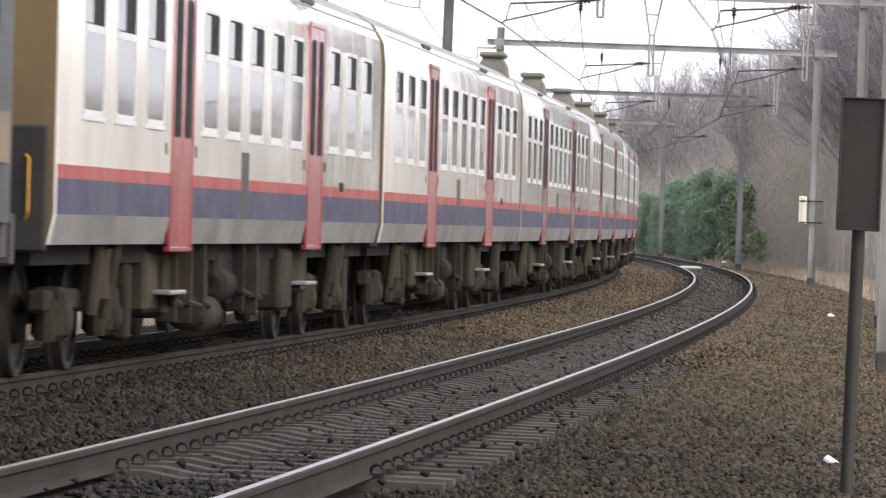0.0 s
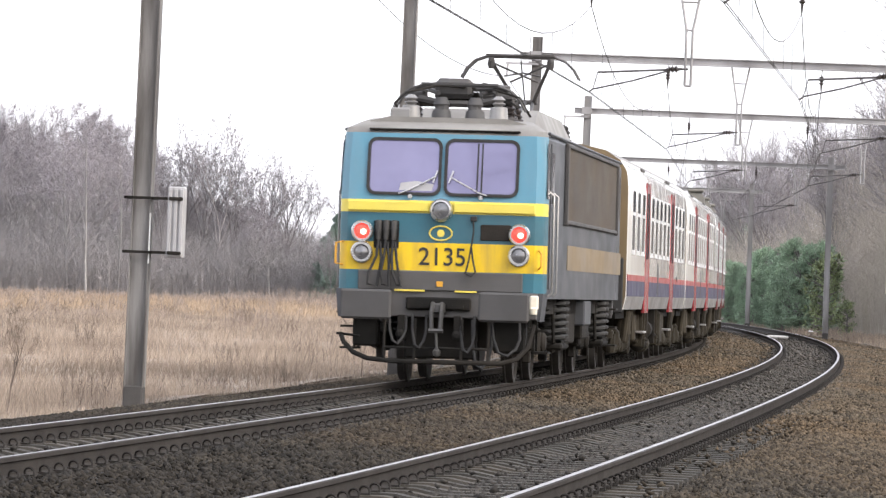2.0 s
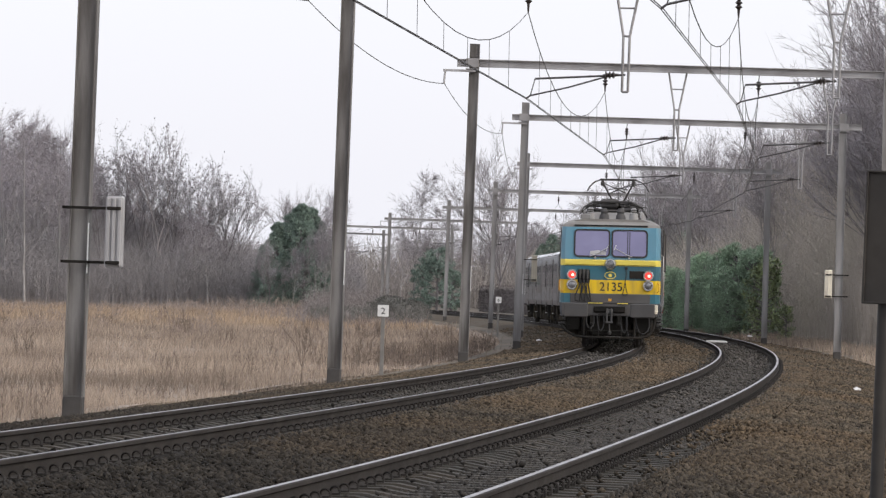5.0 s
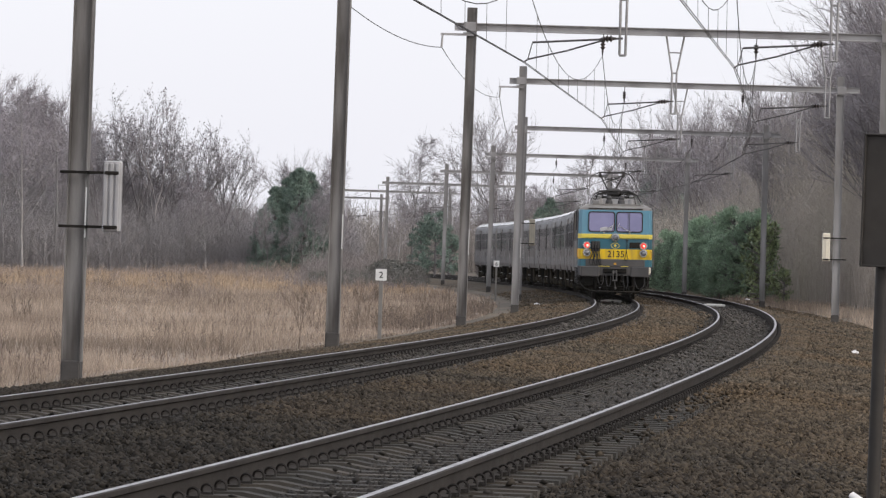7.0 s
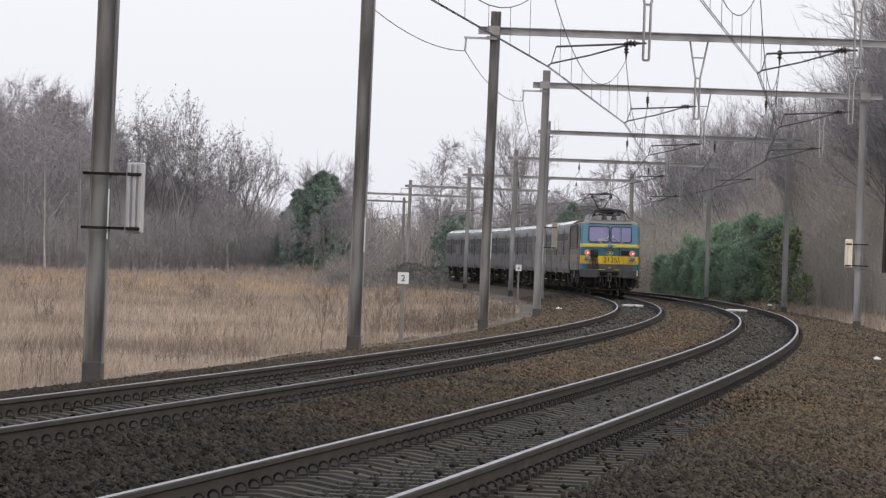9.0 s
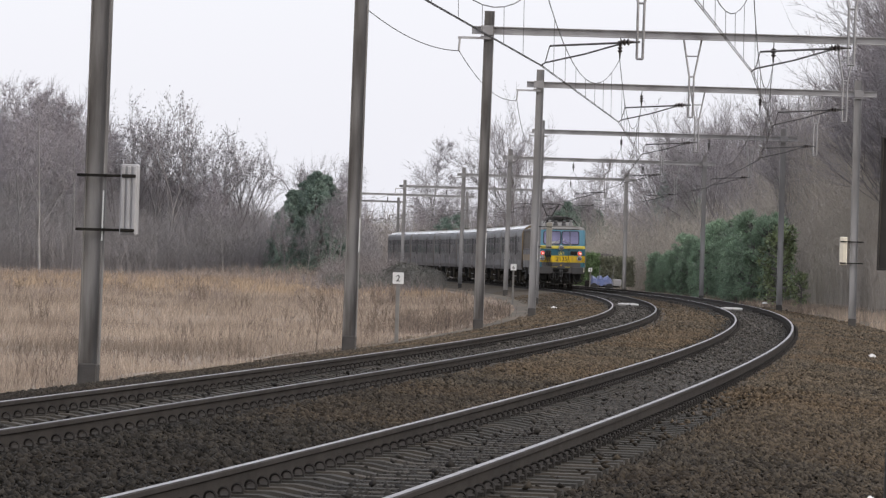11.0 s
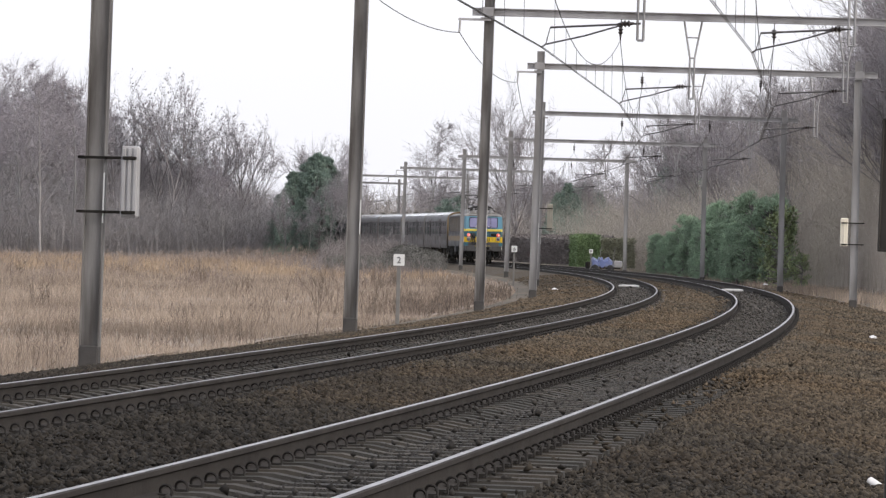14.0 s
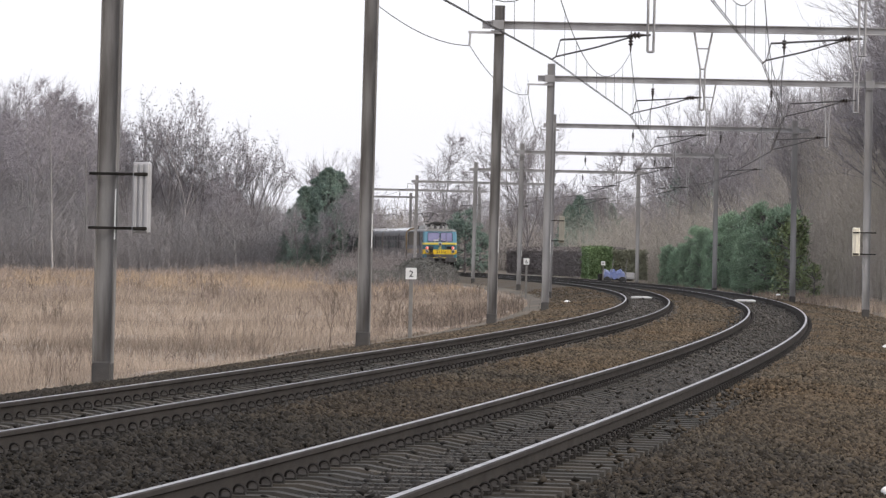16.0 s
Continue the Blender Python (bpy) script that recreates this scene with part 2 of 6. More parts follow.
# ---------------- ground and ballast ----------------
def ground_height(off):
    """Height of the ground by the distance to the right of the first track."""
    return float(np.interp(off, (-400, -60, -12, -6, -4.6, -3.2, -1.6, 5.6, 7.2, 9.0, 12, 60, 400), (-1.3, -1.1, -0.85, -0.7, -0.5, -0.34, -0.2, -0.2, -0.38, -0.3, -0.15, 0.4, 1.5)))


BED = [(-4.4, -0.62), (-3.2, -0.34), (-1.75, -0.19), (-1.3, -0.15), (-0.95, -0.15), (-0.86, -0.215), (0.86, -0.215), (0.95, -0.15), (1.3, -0.15), (1.6, -0.18), (2.35, -0.19), (2.66, -0.225), (5.26, -0.225), (5.7, -0.2), (7.2, -0.37), (8.2, -0.42)]


def build_ground():
    g = Mesh()
    offs = (-2600, -900, -400, -200, -120, -60, -35, -20, -12, -8, -6, -4.6, -3.2, -1.6, 5.6, 7.2, 9.0, 12, 20, 40, 60, 150, 400, 1000, 2600)
    st = [-60 + 4 * i for i in range(216)]
    rings = []
    for s in st:
        h0 = at(s)
        a = math.radians(heading(s))
        row = []
        for o in offs:
            wob = 0.05 * noise.noise(Vector((s * 0.21, o * 0.6, 0))) if abs(o) > 6 else 0.0
            far = 0.15 if abs(o) > 200 else 1.0
            row.append((h0.x + o * math.cos(a * far), h0.y + o * math.sin(a * far), ground_height(o) - 0.06 + wob))
        rings.append(row)
    first = [(x, -3000.0, z) for x, y, z in rings[0]]
    last = [(x, 4900.0, z) for x, y, z in rings[-1]]
    g.loft([first] + rings + [last], close=False)
    part("ground", g, M_GROUND)
    tagged(bpy.data.objects["ground"], "bare brown winter soil with dry grass litter", "ground", kind="structure")
    b = Mesh()
    prof = BED
    b.loft(swept(prof, stations(-60, 760)), close=False)
    bed = part("ballast_bed", b, M_BALLAST)
    tagged(bed, "brown crushed-stone ballast under both tracks", "ballast", kind="structure")


def build_stones():
    """Loose crushed stones over the bed, thick where the line is near."""
    rng = np.random.default_rng(5)
    p_all, grey_all = [], []
    for s0, s1, per in ((-8, 30, 225), (30, 60, 130), (60, 95, 70), (95, 150, 26), (150, 260, 8)):
        for lo, hi in ((-4.1, -0.86), (-0.62, 0.64), (0.87, 3.1), (3.34, 4.6), (4.83, 8.1)):
            k = int((s1 - s0) * (hi - lo) * per)
            s, o = rng.uniform(s0, s1, k), rng.uniform(lo, hi, k)
            z = np.interp(o, [b[0] for b in BED], [b[1] for b in BED])
            for c in TRACKS:
                on_sleeper = (abs(o - c) < (0.8 if c == 0 else 1.27)) & (abs((s + 3.3) % 0.6 - 0.3) < 0.135)
                outside = o - c > 0.8
                bare = np.where(outside, np.interp(s, (8, 24, 42), (0.95, 0.85, 0.0)), np.interp(s, (20, 40, 70), (0.97, 0.92, 0.6)))
                z = np.where(on_sleeper, -0.158, z)
                stay = ~(on_sleeper & (rng.random(len(s)) < bare))
                s, o, z = s[stay], o[stay], z[stay]
            h = np.interp(s, S_AXIS, HEAD)
            p_all.append(np.stack([np.interp(s, S_AXIS, LINE_X) + o * np.cos(h), np.interp(s, S_AXIS, LINE_Y) + o * np.sin(h), z], 1))
            gap = np.minimum(abs(o - TRACKS[0]), abs(o - TRACKS[1]))
            grey_all.append(gap + rng.normal(0, 0.12, len(s)) < 1.0)
    # stone heaped over the sleeper ends farther along
    k = 24000
    s, o = 20 + 220 * rng.random(k) ** 0.9, rng.uniform(4.86, 5.5, k)
    stay = s > 24 + rng.uniform(0, 16, k)
    s, o = s[stay], o[stay]
    h = np.interp(s, S_AXIS, HEAD)
    p_all.append(np.stack([np.interp(s, S_AXIS, LINE_X) + o * np.cos(h), np.interp(s, S_AXIS, LINE_Y) + o * np.sin(h), np.full(len(s), -0.165)], 1))
    grey_all.append(np.zeros(len(s), bool))
    p, grey = np.concatenate(p_all), np.concatenate(grey_all)
    n = len(p)
    base = np.array([(1, 0, 0), (0, 1, 0), (-1, 0, 0), (0, -1, 0), (0, 0, 1), (0, 0, -1)], float)
    size = rng.uniform(0.016, 0.036, (n, 1, 1)) * np.where(p[:, 1] > 130, 1.5, 1.0)[:, None, None]
    v = base[None] * rng.uniform(0.6, 1.35, (n, 6, 1)) + rng.normal(0, 0.36, (n, 6, 3))
    v[:, :, 2] *= 0.75
    w = rng.uniform(0, 6.28, n)
    c, s_ = np.cos(w)[:, None], np.sin(w)[:, None]
    v = np.stack([v[..., 0] * c - v[..., 1] * s_, v[..., 0] * s_ + v[..., 1] * c, v[..., 2]], -1) * size
    v = v + p[:, None, :] + np.array([0, 0, 0.012])
    f = np.array([(0, 1, 4), (1, 2, 4), (2, 3, 4), (3, 0, 4), (1, 0, 5), (2, 1, 5), (3, 2, 5), (0, 3, 5)])
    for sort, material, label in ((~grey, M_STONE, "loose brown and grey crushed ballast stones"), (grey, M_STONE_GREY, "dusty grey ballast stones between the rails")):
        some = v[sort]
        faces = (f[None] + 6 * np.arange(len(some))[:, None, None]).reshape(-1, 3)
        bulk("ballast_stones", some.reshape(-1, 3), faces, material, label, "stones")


# ---------------- tracks ----------------
RAIL = [(-0.036, -0.008), (-0.024, 0.0), (0.024, 0.0), (0.036, -0.008), (0.036, -0.036), (0.012, -0.05), (0.01, -0.135), (0.07, -0.15), (0.075, -0.165), (-0.075, -0.165), (-0.07, -0.15), (-0.01, -0.135), (-0.012, -0.05), (-0.036, -0.036)]


def build_track(centre, n_label):
    t = thing("railway_track", n_label, "railway track", "double railway line", "structure")
    for side in (-1, 1):
        r = Mesh()
        off, dz = centre + side * GAUGE, side * CANT
        rings = swept([(o, z + dz) for o, z in RAIL], stations(-60, 760, 1.5), off)
        r.loft(rings)
        n = len(RAIL)
        r.k = [1 if i % n == 1 and i < (len(rings) - 1) * n else 0 for i in range(len(r.f))]
        part("rail", r, [M_RAIL_SIDE, M_RAIL_TOP if centre > 1 or side < 0 else M_RAIL_DULL], t, "rusty steel rail with a polished head")
    return t


def sleeper_mesh():
    m = Mesh()
    prof = [(-1.25, -0.2), (-1.25, -0.17), (-0.5, -0.165), (-0.3, -0.2), (0.3, -0.2), (0.5, -0.165), (1.25, -0.17), (1.25, -0.2)]
    rings = []
    for o, z in prof:
        w = 0.125
        rings.append([(o, -w, -0.36), (o, -w * 0.85, z), (o, w * 0.85, z), (o, w, -0.36)])
    m.loft(rings)
    return m


def clip_mesh():
    """A coiled spring clip standing on the foot of the rail."""
    m = Mesh()
    pts = [(0.098 + 0.04 * math.cos(a), -0.03 + 0.08 * i / 10, -0.126 + 0.037 * math.sin(a)) for i, a in enumerate([math.pi * (j / 10 * 1.7 - 0.35) for j in range(11)])]
    m.tube(pts, 0.0095, 5)
    m.box(0.055, 0.14, -0.03, 0.03, -0.165, -0.138)
    return m


def build_fastenings(track, centre):
    sl = sleeper_mesh().mesh("sleeper")
    sl.materials.append(M_SLEEPER)
    cl = clip_mesh().mesh("rail_clip")
    cl.materials.append(M_CLIP)
    rest_v, rest_f, clip_v, clip_f = [], [], [], []
    sv, sf = [Vector(v.co) for v in sl.vertices], [tuple(p.vertices) for p in sl.polygons]
    cv, cf = [Vector(v.co) for v in cl.vertices], [tuple(p.vertices) for p in cl.polygons]
    s, k, clips = -3.0, 0, 0
    while s < 420:
        m = frame_at(s, centre)
        if k < 200:
            ob = new("sleeper", sl)
            ob.parent, ob.matrix_basis = track, m
        else:
            o = len(rest_v)
            rest_v += [m @ v for v in sv]
            rest_f += [tuple(o + i for i in f) for f in sf]
        for side in (-1, 1):
            for outer in (-1, 1):
                mm = m @ pose(side * GAUGE, 0, side * CANT) @ Matrix.Diagonal((outer, 1, 1, 1))
                if outer == 1 and clips < 300:
                    ob = new("rail_clip", cl)
                    ob.parent, ob.matrix_basis = track, mm
                    clips += 1
                elif s < 170:
                    o = len(clip_v)
                    clip_v += [mm @ v for v in cv]
                    clip_f += [tuple(o + i for i in f) for f in cf]
        s += 0.6
        k += 1
    for name, v, f, material, label in (("far_sleepers", rest_v, rest_f, M_SLEEPER, "row of concrete sleepers"), ("far_clips", clip_v, clip_f, M_CLIP, "row of black rail clips")):
        mb = Mesh()
        mb.v, mb.f, mb.k = [tuple(q) for q in v], f, [0] * len(f)
        me = bpy.data.meshes.new(name)
        me.from_pydata(mb.v, [], mb.f)
        me.materials.append(material)
        ob = new(name, me)
        ob.parent = track
        tagged(ob, label, kind="stuff")


# ---------------- portals of the overhead line ----------------
PORTALS = (-55.0, 34.5, 66.9, 104.8, 145.7, 209.0, 272.0, 336.0, 402.0, 460.0, 520.0)
POST_L, POST_R, BEAM_Z = -3.4, 7.4, 7.3
# masts that stand a little off the common line
MAST_SHIFT = {145.7: (0.0, -0.1), 209.0: (-0.2, 0.0), 272.0: (-0.2, 0.15), 336.0: (0.0, 0.5)}
WIRE_Z, CATENARY_Z = 5.12, 6.75


def h_column(m, z0, z1, w=0.252, d=0.235, t=0.017):
    """A rolled H column whose web faces along the line."""
    m.box(-w / 2, -w / 2 + t, -d / 2, d / 2, z0, z1, 0.004)
    m.box(w / 2 - t, w / 2, -d / 2, d / 2, z0, z1, 0.004)
    m.box(-w / 2 + t, w / 2 - t, -0.07, 0.07, z0, z1)


def build_portal(k, s):
    p = thing("catenary_portal", "galvanised steel catenary portal spanning both tracks on two H-section masts", "catenary portal", "catenary portals along the line", m=frame_at(s))
    top_l = 7.9
    shift = MAST_SHIFT.get(s, (0.0, 0.0))
    left, right = POST_L + shift[0], POST_R + shift[1]
    grey_left = s > 140
    for side, off in ((-1, left), (1, right)):
        c = Mesh()
        z0 = ground_height(off) - 0.3
        h_column(c, z0 + 0.55, top_l if side < 0 else 7.85)
        ob = part("mast", c, M_MAST if side < 0 and not grey_left else M_MAST_PALE, p, "weathered grey H-section steel mast" if side < 0 and not grey_left else "pale galvanised H-section steel mast")
        ob.matrix_basis = pose(off, 0, 0, 0, 0.35 if side < 0 else -0.3, 0)
        b = Mesh()
        b.box(-0.128, 0.128, -0.12, 0.12, z0, z0 + 0.58, 0.02)
        part("mast_foot", b, M_MAST_FOOT, ob, "dark concrete-cased foot")
        if side < 0:
            w = Mesh()
            w.box(0.122, 0.135, -0.15, -0.1, 1.5, 2.15)
            part("marker_strip", w, M_WHITE, ob, "thin white marker strip")
    b = Mesh()
    section = [(-0.09, 0.0), (0.09, 0.0), (0.09, 0.02), (0.012, 0.03), (0.012, 0.17), (0.09, 0.18), (0.09, 0.2), (-0.09, 0.2), (-0.09, 0.18), (-0.012, 0.17), (-0.012, 0.03), (-0.09, 0.02)]
    b.loft([[(x, y, BEAM_Z + z) for y, z in section] for x in (left - 0.4, right + 0.6)])
    part("beam", b, M_BEAM, p, "galvanised steel cross beam")
    for off in (left, right):
        b = Mesh()
        b.box(off - 0.16, off + 0.16, -0.15, -0.115, BEAM_Z - 0.02, BEAM_Z + 0.22, 0.005)
        b.box(off - 0.17, off + 0.17, -0.15, 0.15, BEAM_Z - 0.07, BEAM_Z - 0.045, 0.005)
        part("joint_plate", b, M_BEAM, p)
    for c in TRACKS:
        o = c + 1.92
        h = Mesh()
        for d in (-1, 1):
            h.tube([(o + d * 0.23, 0, BEAM_Z), (o + d * 0.06, 0, BEAM_Z - 0.95), (o + d * 0.055, 0, BEAM_Z - 2.0)], 0.025, 4)
        h.tube([(o - 0.155, 0, BEAM_Z - 0.42), (o + 0.155, 0, BEAM_Z - 0.42)], 0.018, 4)
        for z in (0.95, 2.0):
            h.tube([(o - 0.06, 0, BEAM_Z - z), (o + 0.06, 0, BEAM_Z - z)], 0.022, 4)
        part("hanger", h, M_BEAM, p, "V-shaped galvanised drop bracket")
        a = Mesh()
        a.tube([(o, 0, 5.62), (o - 1.7, 0, 5.5)], 0.022, 6)
        a.tube([(o - 0.35, 0, 5.58), (o - 1.05, 0, 5.36), (o - 1.78, 0, 5.18), (o - 1.86, 0, 5.12)], 0.018, 6)
        a.tube([(o - 1.7, 0, 5.5), (o - 1.78, 0, 5.18)], 0.01, 4)
        arm = part("registration_arm", a, M_WIRE, p, "slim dark registration arm")
        i = Mesh()
        i.turned((o - 0.42, 0, 5.6), (o - 0.05, 0, 5.62), [(0.0, 0.02), (0.04, 0.03), (0.06, 0.075), (0.09, 0.03), (0.13, 0.075), (0.16, 0.03), (0.2, 0.075), (0.23, 0.03), (0.3, 0.025)], 10)
        part("insulator", i, M_INSULATOR, arm, "ribbed dark insulator")
        i = Mesh()
        i.tube([(c + 0.06, 0, BEAM_Z), (c + 0.05, 0, BEAM_Z - 0.15)], 0.012, 4)
        i.turned((c + 0.05, 0, BEAM_Z - 0.15), (c + 0.05, 0, CATENARY_Z), [(0.0, 0.02), (0.03, 0.07), (0.07, 0.03), (0.11, 0.075), (0.15, 0.03), (0.19, 0.075), (0.23, 0.03), (0.4, 0.015)], 10)
        part("suspension_insulator", i, M_INSULATOR, p, "hanging dark insulator")
    f = Mesh()
    f.box(POST_L - 0.75, POST_L + 0.1, -0.17, -0.12, BEAM_Z - 0.14, BEAM_Z - 0.08)
    f.tube([(POST_L - 0.7, -0.14, BEAM_Z - 0.14), (POST_L - 0.72, -0.14, BEAM_Z - 0.45)], 0.03, 6)
    part("feeder_bracket", f, M_BEAM, p, "side bracket carrying the feeder wire")
    return p


def build_wires():
    def span_points(s0, s1, off, z, sag, n=14):
        out = []
        for i in range(n + 1):
            u = i / n
            out.append(at(s0 + (s1 - s0) * u, off, z - 4 * sag * u * (1 - u)))
        return out

    for a, b in zip(PORTALS[:-1], PORTALS[1:]):
        for c in TRACKS:
            line = thing("overhead_line", "contact wire hung by droppers from a sagging messenger wire", "overhead wire", "overhead wires", m=Matrix())
            sag = 1.2
            w = Mesh()
            chord = [at(a, c + 0.06, WIRE_Z).lerp(at(b, c + 0.06, WIRE_Z), i / 6) for i in range(7)]
            for dx in (0.0, 0.035):
                w.tube([q + Vector((dx, 0, 0)) for q in chord], 0.009, 4, cap=False)
            part("contact_wire", w, M_WIRE, line)
            m = Mesh()
            p0, p1 = at(a, c + 0.05, CATENARY_Z), at(b, c + 0.05, CATENARY_Z)
            hang = []
            for i in range(15):
                u = i / 14
                q = p0.lerp(p1, u)
                q.z -= 4 * sag * u * (1 - u)
                hang.append(q)
            m.tube(hang, 0.0095, 4, cap=False)
            part("messenger_wire", m, M_WIRE, line)
            d = Mesh()
            count = max(5, int((b - a) / 4.5))
            for i in range(1, count):
                u = i / count
                hi = p0.lerp(p1, u)
                hi.z -= 4 * sag * u * (1 - u)
                lo = at(a, c + 0.06, WIRE_Z).lerp(at(b, c + 0.06, WIRE_Z), u)
                d.tube([hi, lo], 0.0055, 3, cap=False)
            pieces("dropper", d, M_WIRE, line)
        fw = Mesh()
        p0, p1 = at(a, POST_L - 0.72, BEAM_Z - 0.45), at(b, POST_L - 0.72, BEAM_Z - 0.45)
        pts = []
        for i in range(15):
            u = i / 14
            q = p0.lerp(p1, u)
            q.z -= 4 * 0.38 * u * (1 - u)
            pts.append(q)
        fw.tube(pts, 0.011, 4, cap=False)
        tagged(part("feeder_wire", fw, M_WIRE), "thin dark feeder wire sagging between the masts", "overhead wire", "feeder wires")


build_ground()
TRACK_OBJECTS = [build_track(TRACKS[0], "far railway track with rusty rails on concrete sleepers in brown ballast"), build_track(TRACKS[1], "near railway track with rusty rails on concrete sleepers in brown ballast")]
PORTAL_OBJECTS = [build_portal(k, s) for k, s in enumerate(PORTALS)]
build_wires()


# ---------------- rolling stock: paints ----------------
GRIME = (0.075, 0.066, 0.06)
M_TEAL = mat("sky_blue_loco_paint", (0.10, 0.27, 0.37), (0.085, 0.235, 0.32), 1.5, 0.42, dirt=(0.16, 0.22, 0.25), dirt_amount=0.25, stretch=(2, 2, 0.7))
M_TEAL_DARK = mat("deep_teal_loco_paint", (0.035, 0.15, 0.20), (0.03, 0.12, 0.16), 1.5, 0.45, dirt=(0.07, 0.10, 0.11), dirt_amount=0.25)
M_YELLOW = mat("signal_yellow_paint", (0.82, 0.56, 0.008), (0.74, 0.47, 0.01), 1.8, 0.42, dirt=(0.36, 0.24, 0.06), dirt_amount=0.35, dirt_scale=1.7, stretch=(3, 3, 0.5))
M_YELLOW_LIGHT = mat("lemon_yellow_paint", (0.80, 0.66, 0.10), (0.74, 0.60, 0.09), 1.8, 0.42, dirt=(0.5, 0.42, 0.16), dirt_amount=0.15)
M_FADED = mat("faded_orange_stripe", (0.24, 0.168, 0.082), (0.185, 0.142, 0.088), 0.6, 0.6, fine=6, dirt=(0.15, 0.14, 0.13), dirt_amount=0.3, dirt_scale=0.8, stretch=(1, 0.6, 1))
M_LOCO_GREY = mat("dusty_blue_grey_paint", (0.070, 0.073, 0.081), (0.055, 0.058, 0.064), 0.8, 0.5, spec=0.3, fine=2, dirt=(0.09, 0.085, 0.083), dirt_amount=0.2, dirt_scale=0.5, stretch=(1, 0.4, 0.8))
M_LOCO_ROOF = mat("sooty_roof_paint", (0.26, 0.25, 0.23), (0.19, 0.18, 0.165), 0.8, 0.6, dirt=(0.12, 0.11, 0.10), dirt_amount=0.4)
M_SKIRT = mat("dirty_dark_grey_paint", (0.07, 0.067, 0.066), (0.052, 0.05, 0.049), 1.6, 0.65, dirt=GRIME, dirt_amount=0.4)
M_FRONT_GREY = mat("dusty_mid_grey_paint", (0.10, 0.095, 0.092), (0.075, 0.071, 0.069), 1.6, 0.65, dirt=GRIME, dirt_amount=0.35)
M_UNDER = mat("brake_dust_black", (0.018, 0.017, 0.0155), (0.0125, 0.012, 0.011), 2.0, 0.85, bump=0.3, spec=0.15, dirt=(0.04, 0.034, 0.028), dirt_amount=0.4)
M_DUSTY = mat("brake_dust_brown", (0.030, 0.026, 0.019), (0.017, 0.015, 0.012), 1.4, 0.85, bump=0.3, spec=0.15, dirt=(0.06, 0.05, 0.036), dirt_amount=0.5)
M_WHEEL = mat("worn_wheel_steel", (0.07, 0.064, 0.058), (0.05, 0.046, 0.042), 3, 0.6, 0.4)
M_GRILLE = mat("brown_intake_grille", (0.075, 0.058, 0.04), (0.056, 0.046, 0.036), 0.5, 0.7, 0.1, bump=0.5, fine=70, stretch=(1, 0.5, 1.2), dirt=(0.105, 0.078, 0.047), dirt_amount=0.3)
M_RUBBER = mat("black_rubber", (0.035, 0.034, 0.034), (0.045, 0.044, 0.043), 6, 0.75, spec=0.2)
M_SHIELD = mat("lavender_coated_glass", (0.25, 0.235, 0.36), (0.20, 0.19, 0.30), 0.9, 0.08, 0.4, fine=3)
M_GLASS = mat("dark_window_glass", (0.03, 0.033, 0.038), (0.045, 0.045, 0.05), 0.8, 0.03, spec=0.9, fine=3)
M_HOPPER = mat("smoked_window_glass", (0.018, 0.018, 0.02), (0.022, 0.022, 0.024), 2, 0.6, spec=0.08)
M_CHROME = mat("dull_chrome", (0.62, 0.61, 0.6), (0.5, 0.49, 0.48), 6, 0.3, 0.9)
M_LENS = mat("clear_lamp_lens", (0.26, 0.26, 0.265), (0.15, 0.15, 0.155), 9, 0.2, 0.5)
M_RED_LAMP = mat("lit_red_lamp", (0.9, 0.05, 0.035), (0.8, 0.08, 0.06), 9, 0.3, emit=0.7)
M_RED_CORE = mat("lit_lamp_core", (1.0, 0.75, 0.6), (1.0, 0.6, 0.45), 9, 0.3, emit=1.1)
M_SPRING = mat("grimy_spring_steel", (0.045, 0.044, 0.042), (0.032, 0.031, 0.03), 5, 0.7, 0.0, spec=0.25, dirt=(0.06, 0.055, 0.05))
M_STEEL = mat("dirty_steel", (0.10, 0.097, 0.094), (0.07, 0.068, 0.066), 5, 0.5, 0.6, dirt=GRIME)
M_ORANGE = mat("orange_plate", (0.72, 0.36, 0.03), (0.6, 0.3, 0.03), 6, 0.5)
M_CREAM = mat("silvery_cream_coach_paint", (0.80, 0.775, 0.73), (0.70, 0.68, 0.64), 0.7, 0.14, 0.05, spec=1.0, fine=3, stretch=(1, 1, 0.5), dirt=(0.46, 0.435, 0.39), dirt_amount=0.25, dirt_scale=1.6)
M_COACH_BLUE = mat("faded_navy_stripe", (0.06, 0.058, 0.105), (0.05, 0.048, 0.085), 0.9, 0.55, spec=0.25, dirt=(0.09, 0.088, 0.10), dirt_amount=0.3)
M_COACH_RED = mat("coral_red_stripe", (0.36, 0.055, 0.05), (0.30, 0.047, 0.043), 0.9, 0.42, dirt=(0.28, 0.11, 0.09), dirt_amount=0.25)
M_DOOR_RED = mat("coral_red_door", (0.38, 0.045, 0.052), (0.32, 0.038, 0.045), 1.1, 0.14, spec=1.0, dirt=(0.30, 0.085, 0.08), dirt_amount=0.3, stretch=(2, 2, 0.6))
M_SILL = mat("dull_silver_sill", (0.36, 0.355, 0.35), (0.29, 0.285, 0.28), 0.8, 0.4, 0.3, dirt=(0.18, 0.17, 0.155), dirt_amount=0.4)
M_COACH_ROOF = mat("grey_coach_roof", (0.33, 0.32, 0.31), (0.25, 0.245, 0.235), 0.5, 0.6, dirt=(0.15, 0.14, 0.13), dirt_amount=0.4)
